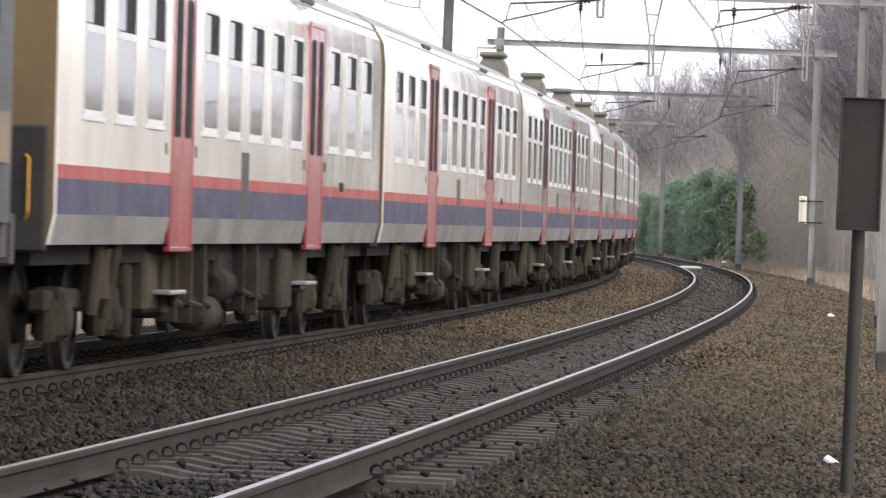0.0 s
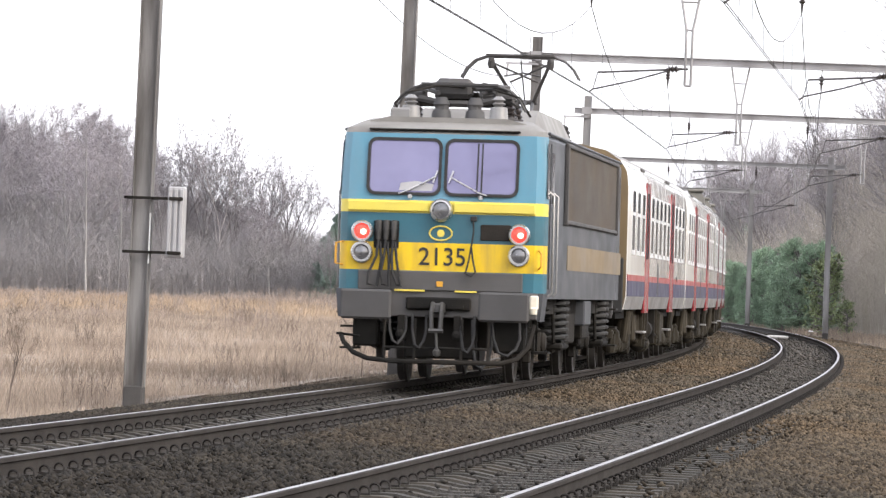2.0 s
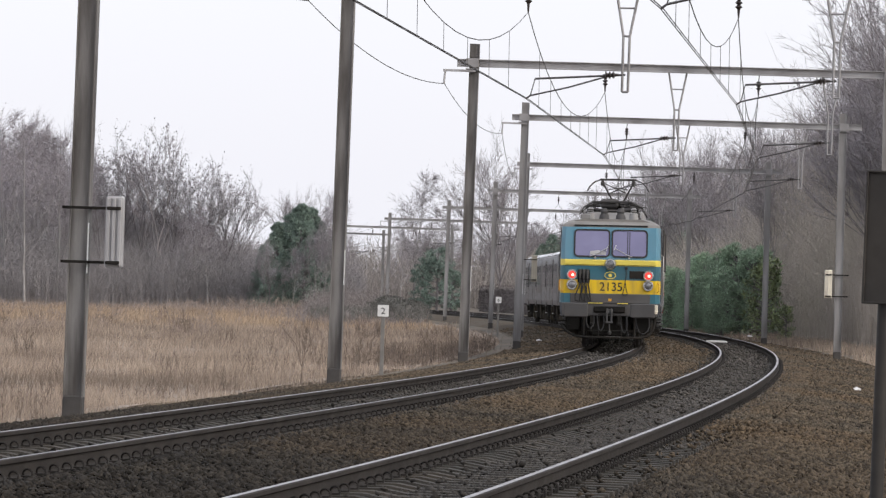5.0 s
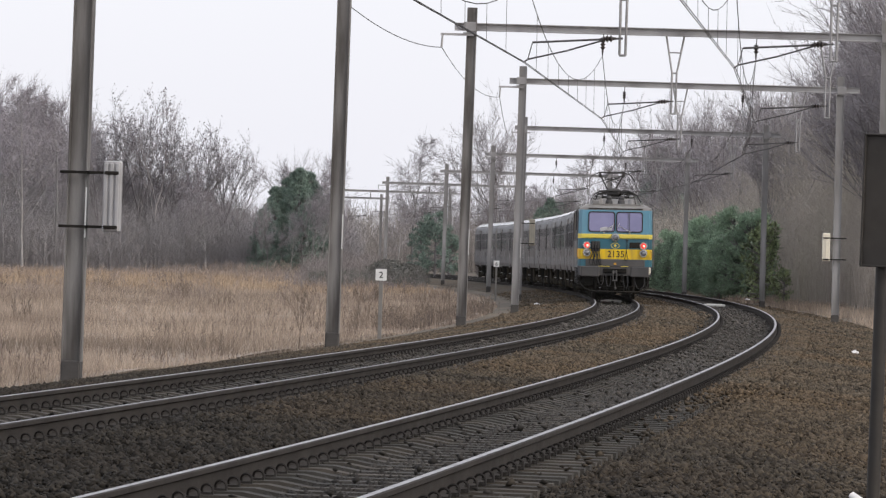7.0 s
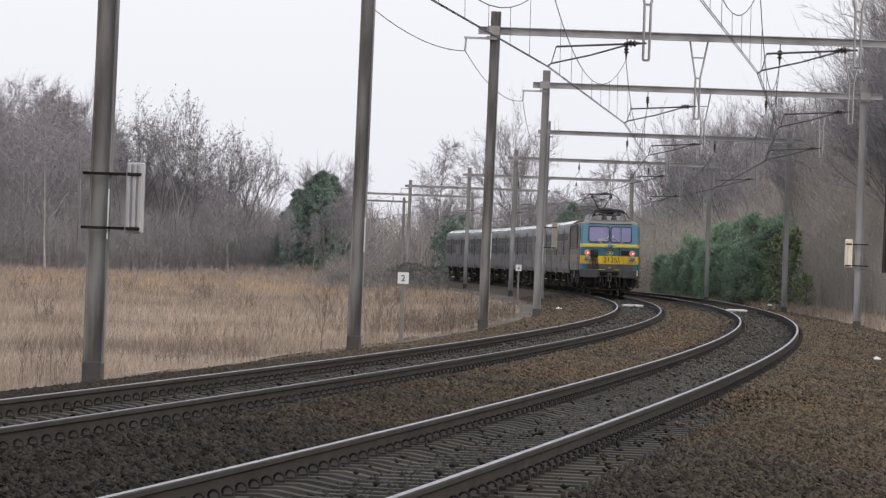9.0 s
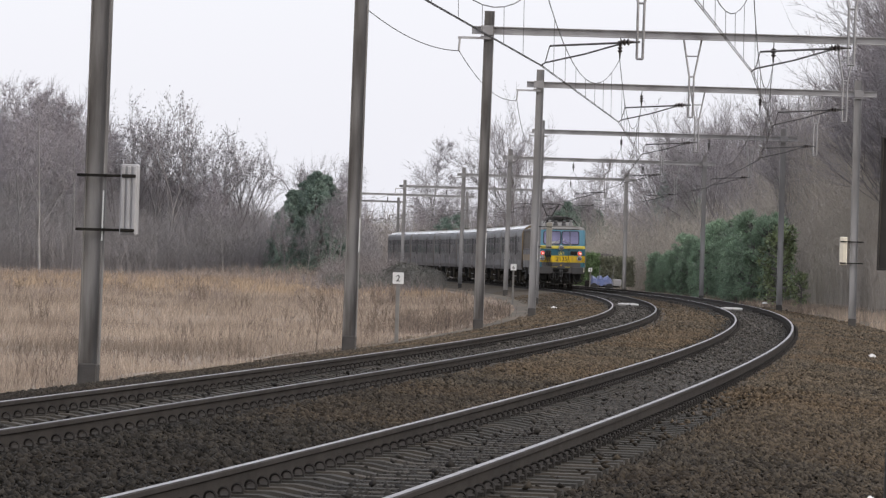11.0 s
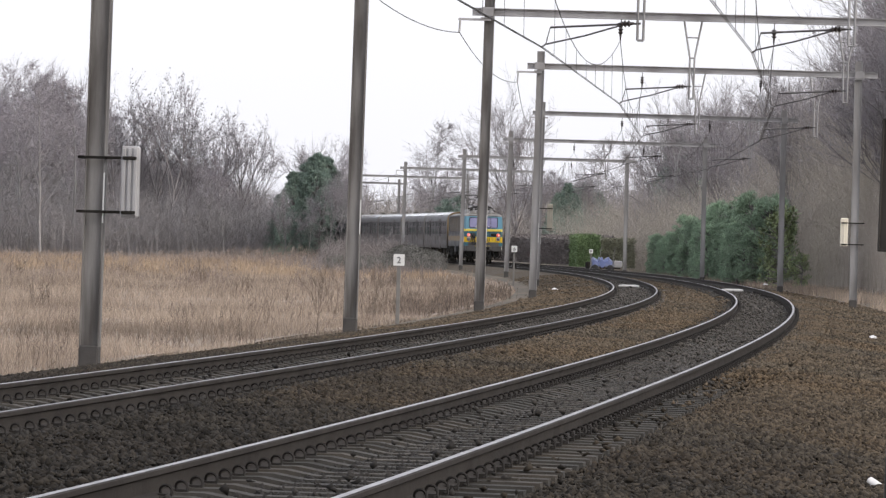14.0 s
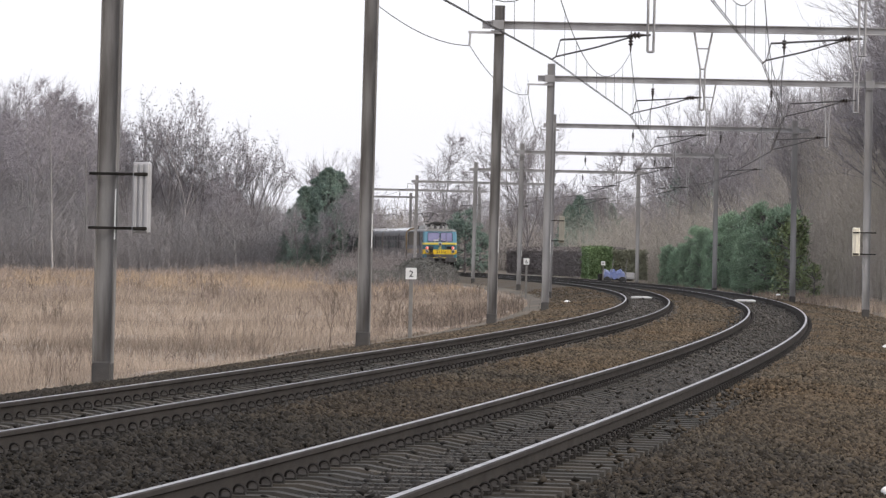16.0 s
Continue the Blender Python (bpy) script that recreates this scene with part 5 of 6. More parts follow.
M_GRASS_FAR = mat("tawny_reed_grass", (0.46, 0.345, 0.235), (0.31, 0.235, 0.17), 0.05, 0.9, island=0.3, dirt=(0.22, 0.165, 0.12), dirt_amount=0.35, dirt_scale=0.03, world_space=True)
M_WEED = mat("dead_brown_weeds", (0.19, 0.148, 0.118), (0.13, 0.102, 0.084), 2, 0.9, island=0.4, world_space=True)
M_MEADOW = mat("matted_straw_meadow", (0.32, 0.26, 0.205), (0.23, 0.188, 0.15), 0.2, 0.95, bump=0.8, fine=6, dirt=(0.17, 0.14, 0.10), dirt_amount=0.35, dirt_scale=0.06, world_space=True)


def patches(x, y, size, seed):
    """Smooth random values from 0 to 1 over the plan, in patches of a size (across, along)."""
    grid = np.random.default_rng(seed).random((64, 64))
    u, v = x / size[0], y / size[1]
    i, j = np.floor(u).astype(int), np.floor(v).astype(int)
    fu, fv = u - i, v - j
    fu, fv = fu * fu * (3 - 2 * fu), fv * fv * (3 - 2 * fv)
    g = lambda a, b: grid[a % 64, b % 64]
    return (g(i, j) * (1 - fu) + g(i + 1, j) * fu) * (1 - fv) + (g(i, j + 1) * (1 - fu) + g(i + 1, j + 1) * fu) * fv


def prisms(segs):
    """Three-sided tapered limbs from rows of (start, end, radius, radius)."""
    a = np.array([s[0] for s in segs])
    b = np.array([s[1] for s in segs])
    ra, rb = np.array([s[2] for s in segs]), np.array([s[3] for s in segs])
    d = b - a
    d /= np.linalg.norm(d, axis=1)[:, None] + 1e-9
    ref = np.where(abs(d[:, 2:3]) > 0.9, np.array([[1.0, 0, 0]]), np.array([[0, 0, 1.0]]))
    u = np.cross(d, ref)
    u /= np.linalg.norm(u, axis=1)[:, None]
    w = np.cross(d, u)
    v = []
    for c, r in ((a, ra), (b, rb)):
        for k in range(3):
            t = 2 * math.pi * k / 3
            v.append(c + (u * math.cos(t) + w * math.sin(t)) * r[:, None])
    v = np.stack(v, 1).reshape(-1, 3)
    f = np.array([(0, 1, 4, 3), (1, 2, 5, 4), (2, 0, 3, 5)])
    return v, (f[None] + 6 * np.arange(len(segs))[:, None, None]).reshape(-1, 4)


def slivers(base, tip, width, rng):
    """Thin triangles from base to tip."""
    n = len(base)
    d = tip - base
    side = np.cross(d, rng.normal(0, 1, (n, 3)))
    side /= np.linalg.norm(side, axis=1)[:, None] + 1e-9
    side *= np.asarray(width).reshape(-1, 1) / 2
    v = np.stack([base - side, base + side, tip], 1).reshape(-1, 3)
    return v, np.arange(3 * n).reshape(-1, 3)


def bare_tree_meshes(seed, height, trunk_part, forks, angle, twig_w, bark, twig, leader=False, droop=0.0, buds=0.0):
    """A leafless tree: a tapered trunk that forks into limbs and boughs, and a crown of fine twigs."""
    rng = np.random.default_rng(seed)
    segs, tb, tt, tw = [], [], [], []

    def turn(d, a):
        side = np.cross(d, rng.normal(0, 1, 3))
        side /= np.linalg.norm(side) + 1e-9
        return d * math.cos(a) + side * math.sin(a)

    def limb(p, d, length, r, r_end, pieces, bend):
        out = [p]
        for k in range(pieces):
            d = d + rng.normal(0, bend, 3) + np.array([0, 0, 0.05])
            d /= np.linalg.norm(d)
            e = p + d * length / pieces
            segs.append((p, e, r + (r_end - r) * k / pieces, r + (r_end - r) * (k + 1) / pieces))
            p = e
            out.append(p)
        return out, d

    def spray(p, d, length, count):
        st = p + d * length * rng.random((count, 1)) * 0.9
        td = d + rng.normal(0, 0.5, (count, 3)) + np.array([0, 0, 0.12 - droop * 2])
        tb.append(st), tt.append(st + td * rng.uniform(0.2, 0.6, (count, 1)) * height / 12), tw.append(np.full(count, twig_w))

    def bough(p, d, length, r, level):
        if level == 3:
            e = p + d * length
            tb.append(p[None]), tt.append(e[None]), tw.append(np.array([r * 2]))
            spray(p, d, length, 9)
            return
        path, d2 = limb(p, d, length, r, r * 0.5, 3 if level < 2 else 2, 0.09)
        for k in range(forks[level]):
            u = 0.35 + 0.65 * (k + rng.random()) / forks[level]
            j = min(int(u * (len(path) - 1)), len(path) - 2)
            q = path[j] + (path[j + 1] - path[j]) * (u * (len(path) - 1) - j)
            dd = turn(d2, radians(angle + rng.normal(0, 9))) + np.array([0, 0, 0.12 - droop])
            bough(q, dd / np.linalg.norm(dd), length * rng.uniform(0.5, 0.75), r * 0.5, level + 1)
        spray(path[0], d2, length, 4)

    r0 = height * 0.0095
    up = np.array([rng.normal(0, 0.03), rng.normal(0, 0.03), 1.0])
    if leader:
        path, _ = limb(np.zeros(3), up, height, r0, 0.012, 10, 0.035)
        for k in range(forks[0] * 5):
            u = trunk_part + (0.96 - trunk_part) * k / (forks[0] * 5)
            j = min(int(u * 10), 9)
            q = path[j] + (path[j + 1] - path[j]) * (u * 10 - j)
            d = turn(np.array([0, 0, 1.0]), radians(angle + rng.normal(0, 8)))
            bough(q, d, height * 0.27 * (1.12 - u) / (1.12 - trunk_part) + 0.4, r0 * 0.33 * (1.1 - u), 1)
    else:
        path, d = limb(np.zeros(3), up, height * trunk_part, r0, r0 * 0.72, 4, 0.03)
        for k in range(forks[0]):
            dd = turn(d, radians(angle * (0.35 + 0.9 * k / forks[0])))
            bough(path[-1 if k < 2 else -2], dd, height * (1 - trunk_part) * rng.uniform(0.5, 0.62), r0 * 0.55, 0)
    v, f = prisms(segs)
    trunk = bulk("trunk_source", v, f, bark)
    base, tip, wide = np.concatenate(tb), np.concatenate(tt), np.concatenate(tw)
    if buds:
        # old cones and seed clusters at the ends of the twigs
        pick = tip[rng.random(len(tip)) < 0.3] + rng.normal(0, 0.08, (1, 3))
        base, tip = np.concatenate([base, pick]), np.concatenate([tip, pick + rng.normal(0, buds, pick.shape)])
        wide = np.concatenate([wide, np.full(len(pick), buds)])
    v, f = slivers(base, tip, wide, rng)
    crown = bulk("crown_source", v, f, twig)
    out = (trunk.data, crown.data)
    for o in (trunk, crown):
        bpy.data.objects.remove(o)
    return out


def leafy_meshes(seed, outline, leaves, leaf, foliage, bark, core=0.62, jag=0.25):
    """An evergreen: outline(u) gives the radius at the height u (0..1); leaf slivers on a lumpy surface over a dark core."""
    rng = np.random.default_rng(seed)
    height = outline(-1)
    u = rng.random(leaves) ** 0.85
    az = rng.uniform(0, 2 * math.pi, leaves)
    lump = 1 + jag * np.sin(az * 3 + u * 17 + seed) * 0.5 + jag * np.sin(az * 7 - u * 31) * 0.4 + rng.normal(0, jag * 0.4, leaves)
    r = np.array([outline(x) for x in u]) * lump * rng.uniform(0.72, 1.0, leaves)
    b = np.stack([r * np.cos(az), r * np.sin(az), u * height], 1)
    tip = b + np.stack([np.cos(az), np.sin(az), rng.uniform(-0.3, 1.3, leaves)], 1) * rng.uniform(0.5, 1.3, (leaves, 1)) * leaf + rng.normal(0, leaf * 0.4, (leaves, 3))
    v, f = slivers(b, tip, np.full(leaves, leaf * 0.75), rng)
    crown = bulk("crown_source", v, f, foliage)
    t = Mesh()
    t.tube([(0, 0, -0.3), (0.02, 0, height * 0.4), (0, 0, height * 0.9)], [height * 0.02, height * 0.014, 0.01], 6)
    rows = []
    for i in range(9):
        x = 0.04 + 0.9 * i / 8
        rows.append([(outline(x) * core * math.cos(a) * (1 + 0.15 * math.sin(a * 3 + i)), outline(x) * core * math.sin(a) * (1 + 0.15 * math.sin(a * 2 + i)), x * height) for a in [2 * math.pi * j / 10 for j in range(10)]])
    t2 = Mesh()
    t2.loft(rows)
    out = (t.mesh("trunk"), crown.data, t2.mesh("inner_foliage"))
    bpy.data.objects.remove(crown)
    out[0].materials.append(bark)
    out[2].materials.append(foliage)
    return out


def clumped_meshes(seed, height, wide, low, clumps, per, leaf, foliage, bark, taper=0.0):
    """A broad evergreen: needle tufts gathered in many uneven clumps on short limbs round a tapered trunk."""
    rng = np.random.default_rng(seed)
    bs, ts = [], []
    t = Mesh()
    t.tube([(0, 0, -0.3), (0.1, 0, height * 0.5), (0, 0.05, height * 0.93)], [height * 0.022, height * 0.014, 0.02], 6)
    for k in range(clumps):
        u = low + (0.97 - low) * rng.random() ** 0.8
        reach = wide * math.sqrt(max(0.03, 1 - ((u - 0.42) / 0.6) ** 2)) * rng.uniform(0.45, 1.06)
        if taper:
            reach = wide * (1 - u) ** taper * rng.uniform(0.55, 1.1)
        az = rng.uniform(0, 2 * math.pi)
        c = np.array([reach * math.cos(az), reach * math.sin(az), u * height])
        t.tube([(0, 0, u * height * 0.86), tuple(c)], [0.05, 0.015], 3)
        r = wide * rng.uniform(0.16, 0.32) * (1 - 0.6 * u if taper else 1.0)
        d = rng.normal(0, 1, (per, 3))
        d /= np.linalg.norm(d, axis=1)[:, None]
        b = c + d * r * rng.uniform(0.35, 1.0, (per, 1)) * np.array([1, 1, 0.75])
        bs.append(b), ts.append(b + (d + np.array([0, 0, 0.45]) + rng.normal(0, 0.35, (per, 3))) * leaf * rng.uniform(0.5, 1.2, (per, 1)))
    base = np.concatenate(bs)
    v, f = slivers(base, np.concatenate(ts), np.full(len(base), leaf * 0.6), rng)
    crown = bulk("crown_source", v, f, foliage)
    out = (t.mesh("trunk"), crown.data)
    bpy.data.objects.remove(crown)
    out[0].materials.append(bark)
    return out


def plant(name, meshes, names, place, scale, turn, label, category, group):
    ob = thing(name, label, category, group)
    ob.matrix_basis = Matrix.LocRotScale(place, Euler((0, 0, turn)), Vector((scale, scale, scale)))
    for me, nm in zip(meshes, names):
        c = new(nm, me)
        c.parent = ob
    return ob


def side_ground(x, y):
    """Ground height at a place in the plan."""
    i = int(np.argmin((LINE_X - x) ** 2 + (LINE_Y - y) ** 2))
    off = (x - LINE_X[i]) * math.cos(HEAD[i]) + (y - LINE_Y[i]) * math.sin(HEAD[i])
    return ground_height(off) - 0.08


ROUND = [bare_tree_meshes(11 + i, 13.0, 0.25, (5, 5, 5), 30, 0.024, M_BARK, M_TWIG) for i in range(4)]
BIRCHES = [bare_tree_meshes(31 + i, 13.0, 0.25, (4, 4, 5), 42, 0.024, M_BIRCH, M_TWIG_WARM, True, 0.1) for i in range(3)]
ALDERS = [bare_tree_meshes(71 + i, 14.0, 0.4, (4, 4, 3), 20, 0.026, M_BARK, M_ALDER, buds=0.13) for i in range(3)]
SLIM = [bare_tree_meshes(51 + i, 14.0, 0.25, (5, 5, 5), 22, 0.022, M_BARK, M_TWIG) for i in range(3)]


def tree_at(kind, across, depth, top, rng, group):
    """A bare tree at a depth, across (in lens tangent), with its top at a height."""
    x, y = across * depth, depth
    z = side_ground(x, y)
    source, h = {"round": (ROUND, 13.0), "birch": (BIRCHES, 13.0), "slim": (SLIM, 14.0), "alder": (ALDERS, 14.0)}[kind]
    words = {"round": "bare round-crowned deciduous tree in winter", "birch": "bare slender birch with a pale trunk", "slim": "tall bare narrow deciduous tree in winter", "alder": "bare alder with old cones in its crown"}
    plant("birch_tree" if kind == "birch" else "bare_tree", rng.choice(source), ("trunk", "crown"), (x, y, z), (top - z) / h, rng.uniform(0, 6.28), words[kind], "tree", group)


def build_woods():
    rng = random.Random(8)
    # the wood behind the meadow: crown line by the lens tangent
    edge = ((-0.105, 19.5), (-0.085, 18.0), (-0.075, 18.5), (-0.066, 13.4), (-0.06, 13.8), (-0.052, 12.8), (-0.046, 11.0), (-0.04, 9.0), (-0.034, 7.5), (-0.026, 10.0), (-0.018, 8.5), (-0.01, 9.0), (0.0, 10.5), (0.01, 13.0), (0.02, 10.5), (0.03, 9.0), (0.04, 11.0), (0.05, 14.0), (0.07, 15.0))
    ax, az = [e[0] for e in edge], [e[1] for e in edge]
    for i in range(110):
        a = -0.10 + 0.062 * rng.random()
        d = rng.uniform(545, 640)
        top = float(np.interp(a, ax, az)) * rng.uniform(0.6, 1.0) * (1.0 if a < -0.066 else 0.8) * d / 590
        tree_at(rng.choice(("round", "birch", "birch", "slim")), a, d, top, rng, "bare wood behind the meadow")
    for i in range(46):
        a = -0.034 + 0.1 * rng.random()
        d = rng.uniform(600, 700)
        top = float(np.interp(a, ax, az)) * rng.uniform(0.6, 0.95) * d / 610
        tree_at(rng.choice(("round", "birch", "slim")), a, d, top, rng, "bare wood beyond the curve")
    for px, d, top in ((-0.0635, 545, 12.6), (-0.0608, 552, 14.6), (-0.0565, 550, 15.6), (-0.0545, 544, 15.8), (-0.0508, 548, 12.9), (-0.0472, 550, 12.0), (-0.0455, 546, 13.0), (-0.0410, 548, 11.9), (-0.0388, 552, 10.9), (-0.0698, 552, 14.6), (-0.0665, 556, 13.8)):
        tree_at("alder", px, d, top, rng, "alders at the edge of the wood")
    for kind, px, d, top in (("birch", -0.0058, 545, 13.3), ("round", 0.0100, 545, 15.6), ("birch", 0.0265, 560, 12.4), ("birch", 0.0330, 520, 10.5), ("birch", 0.0, 520, 9.5), ("slim", 0.0405, 440, 12.2), ("birch", -0.0225, 540, 10.8), ("round", -0.0265, 545, 11.2), ("birch", -0.072, 535, 15.5), ("birch", -0.078, 532, 17.2), ("birch", -0.0815, 540, 17.0), ("birch", -0.047, 535, 9.0), ("birch", -0.044, 532, 8.0), ("birch", -0.0085, 500, 7.0), ("birch", -0.0215, 514, 7.4), ("round", -0.0241, 516, 7.4), ("birch", -0.0226, 514, 8.2), ("round", -0.0326, 518, 5.6), ("birch", -0.0283, 517, 5.2)):
        tree_at(kind, px, d, top, rng, "lone bare trees")
    # the wood along the near side of the line
    for i in range(66):
        s = rng.uniform(165, 430)
        o = rng.uniform(12.5, 20 if s < 290 else 30)
        p = at(s, o)
        a = p.x / p.y
        top = float(np.interp(a, (0.03, 0.045, 0.055, 0.066, 0.082, 0.1), (9.0, 11.5, 13.5, 13.5, 14.5, 16.5))) * rng.uniform(0.7, 1.1)
        tree_at(rng.choice(("slim", "slim", "round", "birch")), a, p.y, top, rng, "bare wood beside the line")


def thicket(name, count, where, tall, width, material, label, twigs=4, seed=1, lean=0.1, spread=0.17, crest=None):
    """Dense brush: stems with side twigs; where(rng, n) gives plan places."""
    rng = np.random.default_rng(seed)
    x, y, z = where(rng, count)
    h = rng.uniform(tall[0], tall[1], count) * rng.uniform(0.6, 1.0, count)
    if crest:
        h = h * np.interp(x / y, crest[0], crest[1])
    b = np.stack([x, y, z - 0.1], 1)
    tilt = rng.normal(0, lean, (count, 2))
    t = b + np.stack([tilt[:, 0] * h, tilt[:, 1] * h, h], 1)
    bases, tips, ws = [b], [t], [np.full(count, width)]
    for _ in range(twigs):
        u = rng.uniform(0.2, 0.95, (count, 1))
        g = b + (t - b) * u
        e = g + np.stack([rng.normal(0, spread, count) * h, rng.normal(0, spread, count) * h, rng.uniform(0.05, 0.4, count) * h], 1)
        bases.append(g), tips.append(e), ws.append(np.full(count, width * 0.7))
    v, f = slivers(np.concatenate(bases), np.concatenate(tips), np.concatenate(ws), rng)
    return bulk(name, v, f, material, label, "brush")


def along(s0, s1, o0, o1):
    def where(rng, n):
        s, o = rng.uniform(s0, s1, n), o0 + (o1 - o0) * rng.random(n)
        h = np.interp(s, S_AXIS, HEAD)
        z = np.array([ground_height(v) for v in o])
        return np.interp(s, S_AXIS, LINE_X) + o * np.cos(h), np.interp(s, S_AXIS, LINE_Y) + o * np.sin(h), z
    return where


def clumped(where, seed):
    """Draws the places of another spread together into loose groups."""
    def grouped(rng, n):
        x, y, z = where(rng, n)
        heads = np.random.default_rng(seed).integers(0, n, max(6, n // 14))
        pick = heads[rng.integers(0, len(heads), n)]
        return x[pick] + rng.normal(0, 0.22, n), y[pick] + rng.normal(0, 1.2, n), z[pick]
    return grouped


def fan(a0, a1, d0, d1, z):
    def where(rng, n):
        d = rng.uniform(d0, d1, n)
        return rng.uniform(a0, a1, n) * d, d, np.full(n, z)
    return where


def build_thickets():
    wood_crest = ((-0.11, -0.07, -0.06, -0.045, -0.036, -0.03, -0.016), (1.25, 1.15, 1.0, 0.92, 0.85, 0.75, 0.7))
    thicket("undergrowth", 34000, fan(-0.11, -0.016, 545, 600, -1.1), (3.5, 9.6), 0.04, M_BRUSH_GREY, "dense grey-brown undergrowth of a winter wood", 6, 2, crest=wood_crest)
    thicket("undergrowth", 13000, fan(-0.11, -0.034, 532, 552, -1.1), (0.8, 8.0), 0.035, M_BRUSH_GREY, "low grey-brown undergrowth before a winter wood", 7, 22)
    # Added out of view so the coaches' left side mirrors dark wood.
    thicket("undergrowth", 2500, fan(-0.5, -0.11, 480, 560, -1.2), (6, 14), 0.5, M_BRUSH_GREY, "unseen grey winter wood continued round the meadow", 5, 14)
    thicket("undergrowth", 14000, fan(-0.03, 0.06, 610, 680, -0.8), (3.0, 9.0), 0.08, M_BRUSH_FAR, "dense brown undergrowth beyond the curve", 5, 3)
    thicket("undergrowth", 26000, along(160, 430, 11.0, 20), (2.0, 6.5), 0.016, M_BRUSH, "dense brown brush on the lineside bank", 7, 4)
    thicket("undergrowth", 16000, along(205, 300, 13, 20), (5.0, 12.0), 0.015, M_BRUSH, "tall brown brush in the lineside wood", 7, 5)
    thicket("undergrowth", 14000, along(300, 420, 14, 30), (3.5, 7.8), 0.02, M_BRUSH, "tall brown brush in the lineside wood", 7, 15)
    thicket("undergrowth", 6000, along(10, 290, 46, 60), (4.5, 9.5), 0.22, M_BRUSH, "brown trees along the field behind the line", 6, 16)
    thicket("scrub", 1800, along(372, 400, -10.5, -4.6), (1.0, 3.0), 0.03, M_HEDGE_DARK, "grey leafless scrub beside the line", 7, 6)
    thicket("scrub", 900, along(300, 400, -14, -6.0), (0.5, 1.5), 0.03, M_HEDGE_DARK, "low grey scrub at the meadow's edge", 6, 7)
    thicket("scrub", 2600, along(326, 362, -12, -4.8), (0.6, 1.6), 0.03, M_SHRUB, "dark leafless bush beside the line", 8, 8)
    thicket("brambles", 2600, clumped(along(190, 420, -52, -10), 41), (0.4, 1.2), 0.035, M_BRAMBLE, "low reddish-brown bramble patches in the meadow", 7, 25)
    thicket("field_edge", 7000, fan(-0.11, -0.012, 455, 540, -1.15), (0.5, 2.0), 0.05, M_BRAMBLE, "reddish-brown brambles at the wood's foot", 5, 9, crest=((-0.11, -0.06, -0.04, -0.02), (0.55, 0.6, 1.0, 1.2)))


def build_evergreens():
    rng = random.Random(3)

    def spire(h, w):
        return lambda u: h if u < 0 else w * (0.75 + 0.25 * math.sin(min(u * 5, 1.57))) * max(0.02, 1 - u) ** 0.62

    def dome(h, w):
        return lambda u: h if u < 0 else w * math.sqrt(max(0.02, 1 - (2 * u - 0.9) ** 2 / 1.25))

    names = ("trunk", "foliage", "inner_foliage")
    firs = [leafy_meshes(i + 1, spire(9.0, 2.7), 6500, 0.2, M_CONIFER, M_BARK, 0.75) for i in range(2)]
    for a, d, h in ((0.0200, 575, 6.8), (0.0225, 580, 7.4), (0.0252, 580, 6.6), (0.0178, 570, 6.2), (0.0275, 585, 6.0), (0.0178, 486, 6.4), (0.0196, 490, 7.3), (0.0213, 486, 6.9), (0.0232, 492, 7.4), (0.0252, 488, 6.6), (0.0402, 430, 10.8)):
        x = a * d
        plant("conifer", rng.choice(firs), names, (x, d, side_ground(x, d)), h / 9.0, rng.uniform(0, 6), "dark green conifer among bare trees", "tree", "conifers")
    pines = [clumped_meshes(i + 60, 10.0, 2.6, 0.03, 210, 120, 0.15, M_CONIFER, M_BARK, 0.62) for i in range(3)]
    for a, d, h in ((-0.0338, 534, 6.6), (-0.0314, 528, 8.8), (-0.0291, 533, 9.6), (-0.0271, 528, 10.4), (-0.0252, 534, 10.0), (-0.0236, 529, 8.6), (-0.0300, 523, 6.0), (-0.0262, 522, 6.8)):
        x = a * d
        plant("pine_tree", rng.choice(pines), names[:2], (x, d, side_ground(x, d)), h / 10.0, rng.uniform(0, 6), "broad dark green pine among bare trees", "tree", "pines at the edge of the wood")
    cyp = [clumped_meshes(20 + i, 4.2, 1.1, 0.02, 110, 150, 0.085, M_CYPRESS, M_BARK) for i in range(3)]
    s = 252.0
    while s < 322:
        for row in (8.7, 10.0):
            o = row + rng.uniform(-0.35, 0.35)
            p = at(s + rng.uniform(-0.6, 0.6), o)
            size = rng.uniform(0.72, 1.12) * (0.88 if row < 9 else 1.15) * float(np.interp(s, (240, 262, 290, 322), (0.85, 0.95, 0.92, 0.7)))
            plant("cypress", rng.choice(cyp), names[:2], (p.x, p.y, ground_height(o) - 0.05), size, rng.uniform(0, 6), "dense green cypress in a tall lineside screen", "tree", "cypress screen")
        s += rng.uniform(2.2, 3.4)
    lau = clumped_meshes(40, 4.3, 1.05, 0.05, 60, 26, 0.2, M_LAUREL, M_BARK)
    for s, o, k, lab in ((231, 8.75, 0.95, "glossy green laurel bush with yellowish leaves"), (237, 9.3, 0.8, "glossy green laurel bush with yellowish leaves"), (219, 9.0, 0.4, "small glossy green laurel bush")):
        p = at(s, o)
        plant("laurel_bush", lau, names[:2], (p.x, p.y, ground_height(o)), k, s, lab, "bush", "laurel bushes")
    bus = leafy_meshes(41, dome(2.0, 1.5), 2600, 0.12, M_SHRUB, M_BARK, 0.75, 0.3)
    for s, o, k in ((336, -6.4, 0.8), (341, -5.2, 0.7), (347, -6.6, 0.95), (352, -5.0, 0.75)):
        p = at(s, o)
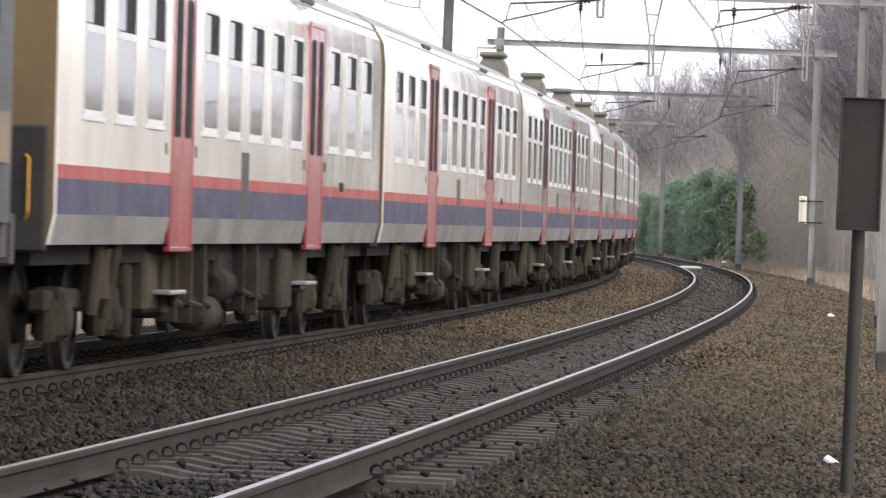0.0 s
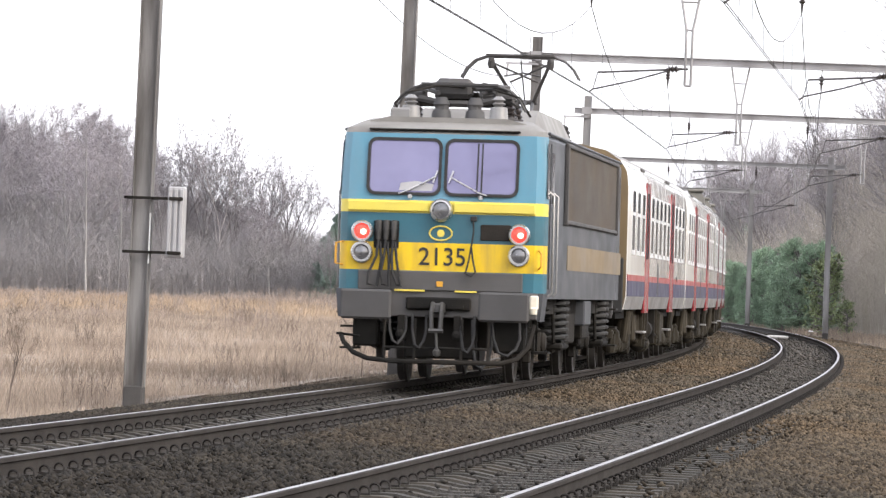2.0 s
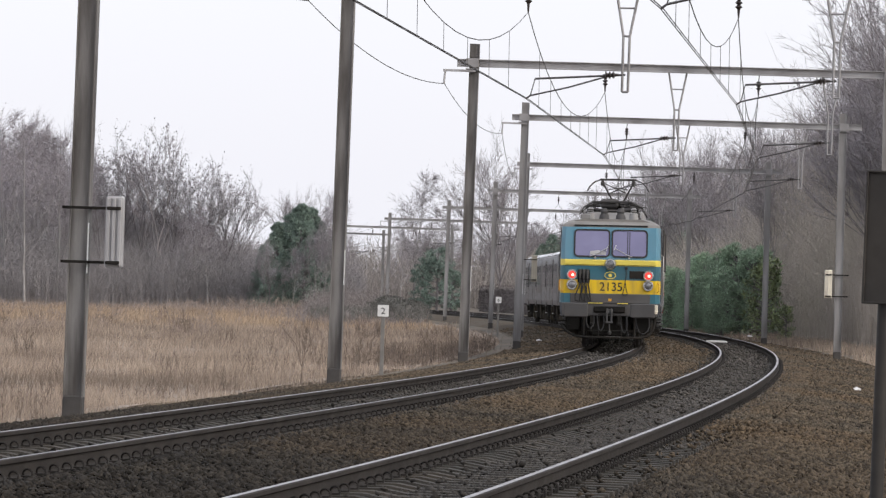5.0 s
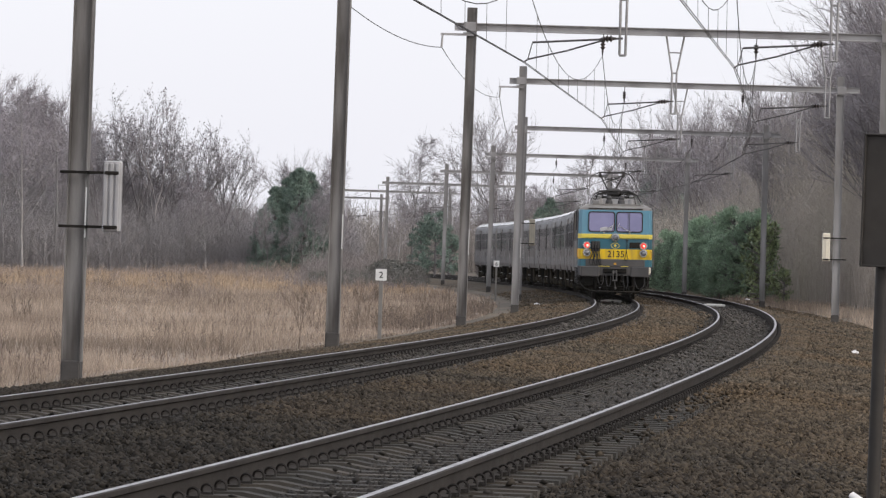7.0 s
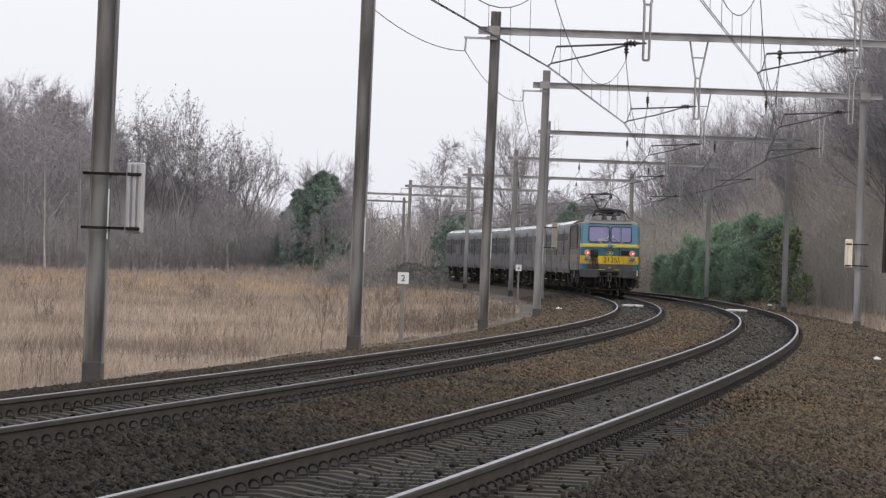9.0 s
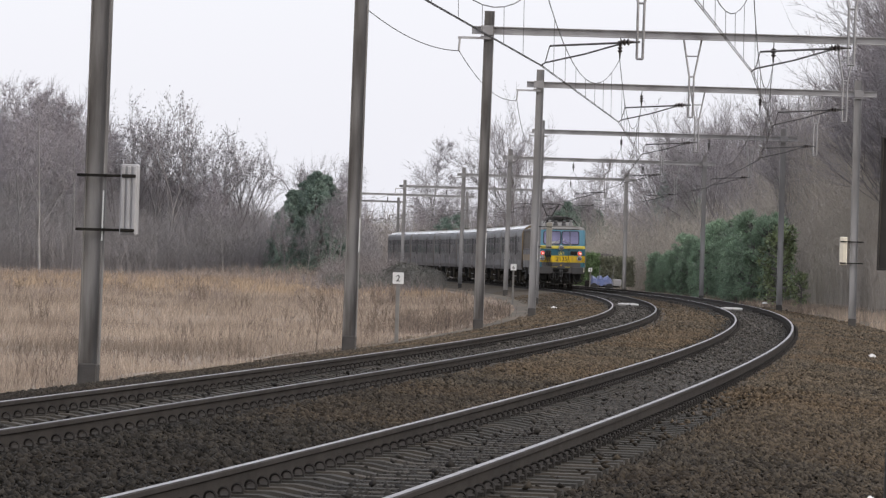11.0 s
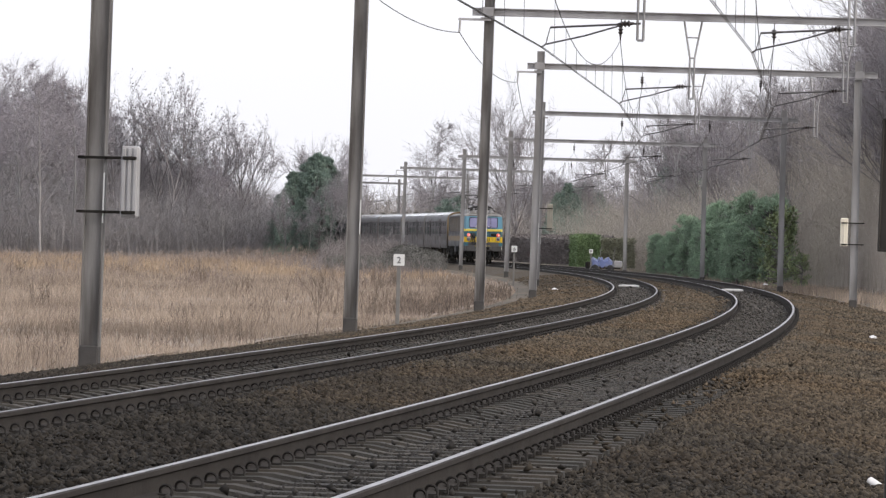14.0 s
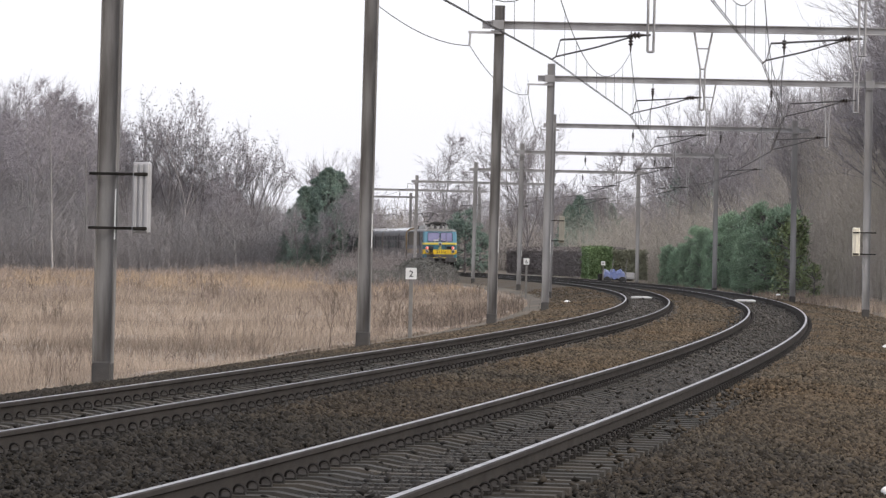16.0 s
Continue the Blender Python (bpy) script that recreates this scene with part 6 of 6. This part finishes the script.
        plant("juniper_bush", bus, names, (p.x, p.y, ground_height(o)), k, s, "low dark evergreen bush beside the line", "bush", "evergreen bushes by the line")
    tall = clumped_meshes(42, 6.0, 1.5, 0.05, 70, 60, 0.2, M_CONIFER, M_BARK)
    for a, d, k in ((-0.0015, 470, 0.95), (-0.0040, 480, 0.8), (0.0012, 490, 0.7)):
        plant("ivy_clad_tree", tall, names[:2], (a * d, d, side_ground(a * d, d)), k, a * 900, "small ivy-clad green tree", "tree", "ivy-clad trees")


def clipped_hedge(name, a, b, off, height, deep, material, label, seed):
    """A clipped hedge along the line: a chamfered solid body under a skin of leaf slivers."""
    rng = np.random.default_rng(seed)
    h = thing(name, label, "hedge", "hedges")
    core = Mesh()
    st = np.linspace(a, b, 24)
    core.loft([[at(s, off, 0.0), at(s, off - 0.02, height * 0.93), at(s, off + 0.18, height), at(s, off + deep - 0.2, height), at(s, off + deep, 0.0)] for s in st])
    part("hedge_body", core, material, h, soft=False)
    m = 1500
    e_o, e_z = off + deep * rng.random(m), height * rng.random(m)
    e_p = np.array([at(a - 0.02, v, z) for v, z in zip(e_o, e_z)])
    v, f = slivers(e_p, e_p + rng.normal(0, 0.09, (m, 3)) + np.array([0, -0.1, 0.03]), np.full(m, 0.08), rng)
    bulk("end_leaves", v, f, material, parent=h, kind="")
    n = int((b - a) * 260)
    s, u = rng.uniform(a, b, n), rng.random(n)
    o, z = np.where(u < 0.65, off - 0.02, off + rng.uniform(0, deep, n)), np.where(u < 0.65, rng.uniform(0, height, n), height)
    hd = np.interp(s, S_AXIS, HEAD)
    base = np.stack([np.interp(s, S_AXIS, LINE_X) + o * np.cos(hd), np.interp(s, S_AXIS, LINE_Y) + o * np.sin(hd), z], 1)
    tip = base + rng.normal(0, 0.1, (n, 3)) + np.array([-0.05, -0.08, 0.05])
    v, f = slivers(base, tip, np.full(n, 0.08), rng)
    bulk("leaves", v, f, material, parent=h, kind="")


def build_meadow():
    """The rough meadow: a matted sheet with straw tufts, thick near the line."""
    m = Mesh()
    st = stations(-40, 560, 4.0)
    offs = (-4.9, -6.5, -9, -14, -24, -40, -75)
    rows = []
    for s in st:
        rows.append([tuple(at(s, o, ground_height(o) - 0.02 + 0.08 * noise.noise(Vector((s * 0.15, o * 0.3, 3)))) ) for o in offs])
    m.loft(rows, close=False)
    tagged(part("meadow", m, M_MEADOW), "matted dry straw-coloured winter meadow", "meadow", kind="structure")
    rng = np.random.default_rng(21)
    groups = [(20, 60, -12, -4.5, 150, 0.5, 0.010), (60, 150, -24, -4.5, 72, 0.6, 0.014), (150, 260, -34, -4.6, 24, 0.7, 0.026), (260, 470, -62, -5.5, 6.5, 0.8, 0.055)]
    for name, mt, label, rows in (("straw_grass", M_GRASS, "tall dry straw-coloured grass", groups[:3]), ("reed_grass", M_GRASS_FAR, "tawny dry grass towards the wood", groups[3:])):
        bs, ts, ws = [], [], []
        for s0, s1, o0, o1, per, tall, w in rows:
            n = int((s1 - s0) * (o1 - o0) * per)
            s, o = rng.uniform(s0, s1, n), rng.uniform(o0, o1, n)
            hd = np.interp(s, S_AXIS, HEAD)
            x, y = np.interp(s, S_AXIS, LINE_X) + o * np.cos(hd), np.interp(s, S_AXIS, LINE_Y) + o * np.sin(hd)
            # blades draw together into tussocks of uneven height, with matted places between
            big, small = patches(x, y, (1.7, 9.0), 1), patches(x, y, (0.35, 0.8), 2)
            keep = rng.random(n) < 0.25 + 0.75 * np.clip(small * 1.5 - 0.2, 0, 1) * np.clip(big * 1.6, 0.25, 1)
            x, y, o, big, small, n = x[keep], y[keep], o[keep], big[keep], small[keep], int(keep.sum())
            z = np.interp(o, (-400, -60, -12, -6, -4.6, -3.2), (-1.3, -1.1, -0.85, -0.7, -0.5, -0.34)) - 0.05
            h = tall * (0.25 + 0.5 * big + 0.55 * small ** 2) * rng.uniform(0.55, 1.15, n) * np.clip((-o - 4.2) / 1.6, 0.35, 1.0)
            b = np.stack([x, y, z], 1)
            sway = (patches(x, y, (0.6, 1.4), 3) - 0.5) * 0.7
            bs.append(b)
            ts.append(b + np.stack([(sway + rng.normal(0.04, 0.24, n)) * h, rng.normal(0, 0.3, n) * h, h * rng.uniform(0.6, 1.0, n)], 1))
            ws.append(np.full(n, w))
        v, f = slivers(np.concatenate(bs), np.concatenate(ts), np.concatenate(ws), rng)
        bulk(name, v, f, mt, label, "grass")
    # dry grass on the near verge
    n = 20000
    s, o = rng.uniform(95, 330, n), rng.uniform(8.0, 10.8, n)
    keep = np.sin(s * 0.19) + rng.normal(0, 0.5, n) > -0.2
    s, o = s[keep], o[keep]
    hd = np.interp(s, S_AXIS, HEAD)
    b = np.stack([np.interp(s, S_AXIS, LINE_X) + o * np.cos(hd), np.interp(s, S_AXIS, LINE_Y) + o * np.sin(hd), np.full(len(s), -0.42)], 1)
    t = b + np.stack([rng.normal(0, 0.1, len(s)), rng.normal(0, 0.1, len(s)), rng.uniform(0.15, 0.5, len(s))], 1)
    v, f = slivers(b, t, np.full(len(s), 0.03), rng)
    bulk("verge_grass", v, f, M_GRASS, "short dry grass on the lineside verge", "grass")
    thicket("dead_weeds", 260, clumped(along(40, 125, -11, -4.9), 31), (0.3, 0.9), 0.012, M_WEED, "dead brown dock stems standing in the grass", 12, 12, lean=0.12, spread=0.1)
    thicket("dead_weeds", 420, clumped(along(125, 280, -30, -5.2), 32), (0.5, 1.2), 0.026, M_WEED, "dead brown dock stems standing in the grass", 12, 18, lean=0.12, spread=0.1)
    thicket("dead_weeds", 900, clumped(along(104, 165, -7.4, -4.6), 33), (0.3, 0.8), 0.022, M_WEED, "dark dead weeds beside the mast", 9, 13, spread=0.12)
    sap = bare_tree_meshes(77, 2.2, 0.3, (3, 3, 2), 34, 0.006, M_WEED, M_WEED)
    for k, (s, o, sc, lab) in enumerate(((71, -4.45, 0.68, "thin bare sapling in the dry grass"), (40, -6.05, 0.78, "thin bare sapling in the dry grass"), (95, -7.5, 0.5, "thin bare sapling in the dry grass"))):
        p = at(s, o)
        plant("sapling", sap, ("trunk", "crown"), (p.x, p.y, ground_height(o)), sc, k * 1.3, lab, "sapling", "saplings in the meadow")


build_meadow()
build_woods()
build_thickets()
build_evergreens()
clipped_hedge("clipped_hedge", 352, 357.5, 5.9, 2.25, 1.75, M_HEDGE, "clipped light green garden hedge", 1)
clipped_hedge("olive_hedge", 353.5, 359, 7.7, 2.05, 2.6, M_HEDGE_OLIVE, "dull olive clipped garden hedge", 3)
clipped_hedge("beech_hedge", 362, 445, 8.4, 2.2, 1.2, M_HEDGE_DARK, "long brown clipped beech hedge beside the track", 2)


# ---------------- lineside things ----------------
M_TARP = mat("blue_tarpaulin", (0.13, 0.17, 0.36), (0.10, 0.13, 0.27), 2.0, 0.45, dirt=(0.3, 0.3, 0.34), dirt_amount=0.3)
M_TYRE = mat("dull_tyre", (0.03, 0.03, 0.03), (0.04, 0.04, 0.04), 5, 0.85)
M_DARKSIGN = mat("dark_back_of_sign", (0.032, 0.028, 0.024), (0.024, 0.021, 0.019), 4, 0.6, 0.2, dirt=(0.055, 0.046, 0.036), dirt_amount=0.35)
M_BALISE = mat("pale_balise_plastic", (0.66, 0.65, 0.62), (0.55, 0.54, 0.52), 4, 0.6)
M_POST = mat("grey_sign_post", (0.22, 0.21, 0.19), (0.16, 0.15, 0.14), 4, 0.7)
M_LITTER = mat("white_plastic_litter", (0.78, 0.76, 0.74), (0.66, 0.64, 0.62), 9, 0.45)
M_PINK = mat("pinkish_bottle_plastic", (0.66, 0.44, 0.38), (0.55, 0.36, 0.32), 9, 0.4)
M_YELBOX = mat("weathered_yellowish_cabinet", (0.36, 0.335, 0.27), (0.29, 0.27, 0.225), 3, 0.6)


def digit_mesh(text, size):
    me = number_mesh(text, size)
    me.materials.append(M_BLACK)
    return me


def kilometre_sign(s, off, z0, z1, wide, text, label):
    t = thing("kilometre_sign", label, "sign", "kilometre signs", m=frame_at(s, off))
    p = Mesh()
    p.box(-0.045, 0.045, -0.02, 0.02, ground_height(off) - 0.2, z0 + 0.02, 0.008)
    part("post", p, M_POST, t, "weathered post")
    b = Mesh()
    plate(b, rounded(-wide / 2, wide / 2, z0, z1, 0.02, 3), lambda u, v, d: (u, -0.02 - d, v), 0.0, 0.02)
    bd = part("board", b, M_WHITE, t, "white enamel board")
    h = (z1 - z0) * 0.78
    me = digit_mesh(text, h)
    d = new("digit", me)
    d.parent = bd
    d.matrix_basis = pose(0, -0.043, z0 + (z1 - z0) * 0.22, 90, 0, 0)
    return t


def mast_box(s, off, dx, z0, z1, wide, material, label, ribs):
    """A slim cabinet held off a mast by two clamps."""
    t = thing("cable_box", label, "cable box", "boxes on the masts", m=frame_at(s, off))
    b = Mesh()
    b.box(dx - wide / 2, dx + wide / 2, -0.28, -0.06, z0, z1, 0.02)
    bx = part("casing", b, material, t)
    for i in range(ribs):
        r = Mesh()
        x = dx - wide / 2 + wide * (i + 0.5) / ribs
        r.box(x - wide * 0.11, x + wide * 0.11, -0.305, -0.28, z0 + 0.03, z1 - 0.03, 0.008)
        part("rib", r, material, bx)
    for z in (z0 + (z1 - z0) * 0.07, z0 + (z1 - z0) * 0.83):
        c = Mesh()
        sgn = 1 if dx > 0 else -1
        c.box(sgn * -0.2, dx + sgn * wide * 0.4, -0.2, -0.165, z - 0.018, z + 0.018)
        c.box(-0.2, 0.2, 0.15, 0.18, z - 0.018, z + 0.018)
        c.box(-0.19, -0.15, -0.2, 0.18, z - 0.018, z + 0.018)
        c.box(0.15, 0.19, -0.2, 0.18, z - 0.018, z + 0.018)
        c.box(dx - wide * 0.42, dx + wide * 0.42, -0.325, -0.26, z - 0.022, z + 0.022, 0.008)
        part("clamp", c, M_UNDER, t, "dark steel clamp")


def build_sign_panel():
    """The narrow dark signal panel seen from behind, close to the camera."""
    d = 36.0
    x = 0.0811 * d
    t = thing("lineside_panel", "narrow dark panel on a post seen from behind", "sign", m=pose(x, d, 0, 0, 0.6, -14))
    p = Mesh()
    p.turned((0, 0, -0.7), (0, 0, 2.25), [(0, 0.045), (2.95, 0.045)], 14)
    part("post", p, M_DARKSIGN, t, "dark tubular post")
    b = Mesh()
    b.box(-0.135, 0.145, -0.07, -0.05, 1.41, 2.28, 0.006)
    pn = part("panel", b, M_DARKSIGN, t, "dark sheet-metal panel")
    e = Mesh()
    for a, c in ((-0.142, -0.128), (0.138, 0.152)):
        e.box(a, c, -0.09, -0.045, 1.40, 2.29, 0.004)
    for a, c in ((1.40, 1.415), (2.275, 2.29)):
        e.box(-0.128, 0.138, -0.09, -0.045, a, c, 0.004)
    part("edge_fold", e, M_DARKSIGN, pn)
    k = Mesh()
    for z in (1.58, 2.1):
        k.box(-0.05, 0.05, -0.055, 0.05, z, z + 0.05, 0.006)
    part("bracket", k, M_DARKSIGN, pn)


def build_balise(s, off, label):
    t = thing("balise", label, "track beacon", "beacons between the rails", m=frame_at(s, off))
    b = Mesh()
    b.box(-0.42, 0.42, -0.25, 0.25, -0.16, -0.07, 0.03)
    part("casing", b, M_BALISE, t)
    c = Mesh()
    c.box(-0.3, 0.3, -0.12, 0.12, -0.07, -0.055, 0.01)
    part("lid", c, M_WHITE, t)


def build_cart():
    p = at(347.5, 8.0)
    t = thing("covered_trailer", "small trailer under a crumpled blue tarpaulin by a hedge", "trailer", m=pose(p.x - 0.5, p.y, ground_height(8.0), 0, 0, 8))
    b = Mesh()
    rows = []
    for i in range(15):
        x = -0.95 + 1.55 * i / 14
        h = 0.98 + 0.09 * math.sin(i * 1.3) + 0.06 * math.sin(i * 2.9) - (0.22 if i in (0, 14) else 0.0)
        y = 0.03 * math.sin(i * 2.2)
        rows.append([(x, -0.54 + y, 0.40 + 0.07 * math.sin(i * 1.7)), (x, -0.50 - y, h * 0.62), (x, -0.46 + y, h * 0.84), (x, -0.22, h), (x, 0.1, h * 1.04), (x, 0.34, h * 0.94), (x, 0.5, 0.4)])
    b.loft(rows)
    part("tarpaulin", b, M_TARP, t, "crumpled blue tarpaulin")
    q = Mesh()
    q.box(0.6, 1.22, -0.46, 0.46, 0.38, 0.86, 0.04)
    q.box(0.64, 1.18, -0.475, -0.455, 0.5, 0.58, 0.006)
    part("tail_box", q, M_GREYBOX, t, "dull grey box body")
    q = Mesh()
    q.box(-1.3, -0.98, -0.4, 0.35, 0.2, 0.74, 0.05)
    part("dark_crate", q, M_UNDER, t, "dark crate")
    for x in (-0.75, 0.35):
        w = Mesh()
        w.turned((x, -0.56, 0.28), (x, -0.42, 0.28), [(0, 0.2), (0.03, 0.28), (0.11, 0.28), (0.14, 0.2)], 18)
        part("wheel", w, M_TYRE, t, "black rubber wheel")
    q = Mesh()
    q.box(-1.3, 1.1, -0.4, 0.4, 0.28, 0.38, 0.02)
    part("chassis", q, M_UNDER, t)
    for x, d in ((-0.5, 0.2), (0.45, 0.25)):
        r = Mesh()
        r.tube([(x, -0.55, 0.0), (x + d, -0.3, 1.85)], 0.03, 6)
        part("stake", r, M_POST, t, "leaning wooden stake")


def litter(x, y, z, size, material, label, name):
    m = Mesh()
    rng = random.Random(int(x * 100 + y))
    rows = []
    for i in range(5):
        u = i / 4
        w = size * (0.25 + 0.3 * math.sin(u * 3.0)) * rng.uniform(0.7, 1.2)
        rows.append([((u - 0.5) * size * 1.3, w * math.cos(a), abs(w * 0.8 * math.sin(a)) + rng.uniform(0, size * 0.06)) for a in [2 * math.pi * j / 8 for j in range(8)]])
    m.loft(rows)
    ob = tagged(part(name, m, material), label, "litter", "litter on the ballast")
    ob.matrix_basis = pose(x, y, z, 0, 0, rng.uniform(0, 180))


def bottle(x, y, z):
    t = thing("plastic_bottle", "discarded pale plastic bottle lying on the ballast", "bottle", m=pose(x, y, z, 0, 25, -40))
    b = Mesh()
    b.turned((-0.1, 0, 0.035), (0.1, 0, 0.035), [(0, 0.02), (0.01, 0.036), (0.13, 0.036), (0.17, 0.015), (0.19, 0.014)], 12)
    part("bottle_body", b, M_LITTER, t)
    c = Mesh()
    c.turned((0.088, 0, 0.035), (0.112, 0, 0.035), [(0, 0.018), (0.02, 0.018), (0.022, 0.0)], 10)
    part("cap", c, M_PINK, t, "pinkish cap")


kilometre_sign(91.0, -4.5, 0.82, 1.09, 0.26, "2", "white sign with a black 2 on a post in grass")
kilometre_sign(222.0, -4.5, 1.07, 1.37, 0.28, "6", "small white sign with a black 6 beside the far track")
kilometre_sign(346.0, 6.4, 1.0, 1.28, 0.28, "8", "tiny white sign beside the near track")
mast_box(34.5, POST_L, 0.49, 1.58, 2.5, 0.22, M_GREYBOX, "pale grey ribbed cable box clamped to a mast", 3)
mast_box(145.7, POST_R, -0.47, 1.68, 2.62, 0.25, M_IVORY, "ivory cable box clamped to a mast", 1)
mast_box(209.0, POST_L, 0.32, 2.1, 3.3, 0.26, M_YELBOX, "weathered yellowish cabinet on a mast", 1)
build_sign_panel()
build_balise(176.0, TRACKS[1], "pale plastic beacon between the rails of the near track")
build_balise(182.0, TRACKS[0], "grey plastic beacon between the rails of the far track")
build_cart()
bottle(3.19, 40.7, -0.40)
litter(8.35, 108.6, -0.33, 0.22, M_LITTER, "crumpled white plastic bag beside the ballast", "plastic_bag")
litter(14.3, 252.0, -0.12, 0.18, M_LITTER, "white plastic scrap beside the ballast", "plastic_bag")
litter(3.71, 211.0, -0.35, 0.3, M_LITTER, "white plastic scrap beside the far track", "plastic_bag")
for x, y in ((8.0, 120.0), (8.9, 126.0), (7.9, 100.0), (11.3, 154.7), (10.7, 142.3), (10.0, 129.7)):
    litter(x, y, -0.36, 0.12, M_LITTER, "small white paper scrap on the stones", "paper_scrap")


# ---------------- loose stone and fastenings ----------------
build_stones()
for track, centre in zip(TRACK_OBJECTS, TRACKS):
    build_fastenings(track, centre)


# ---------------- motion ----------------
def front_place(t):
    """How far the locomotive's tail-lamp end has gone along the line."""
    return -13.05 + 26.3 * t + float(np.interp(t, (0, 0.5, 1, 1.5, 2, 3.5, 7, 9, 12, 16), (0.2, 0.22, 0.15, 0.2, 0.02, 0.1, 2.2, 3.9, 6.2, 10.6)))


def ride_pose(s, length):
    a, b = at(s + 0.2 * length), at(s + 0.8 * length)
    d = b - a
    yaw = math.degrees(math.atan2(-d.x, d.y))
    p = a - d.normalized() * (0.2 * length)
    return pose(p.x, p.y, 0, 0, -0.7, yaw)


def motions():
    for body, ahead, length in RAKE:
        walk(body, [(i * 0.5, ride_pose(front_place(i * 0.5) + ahead, length)) for i in range(33)])


motions()
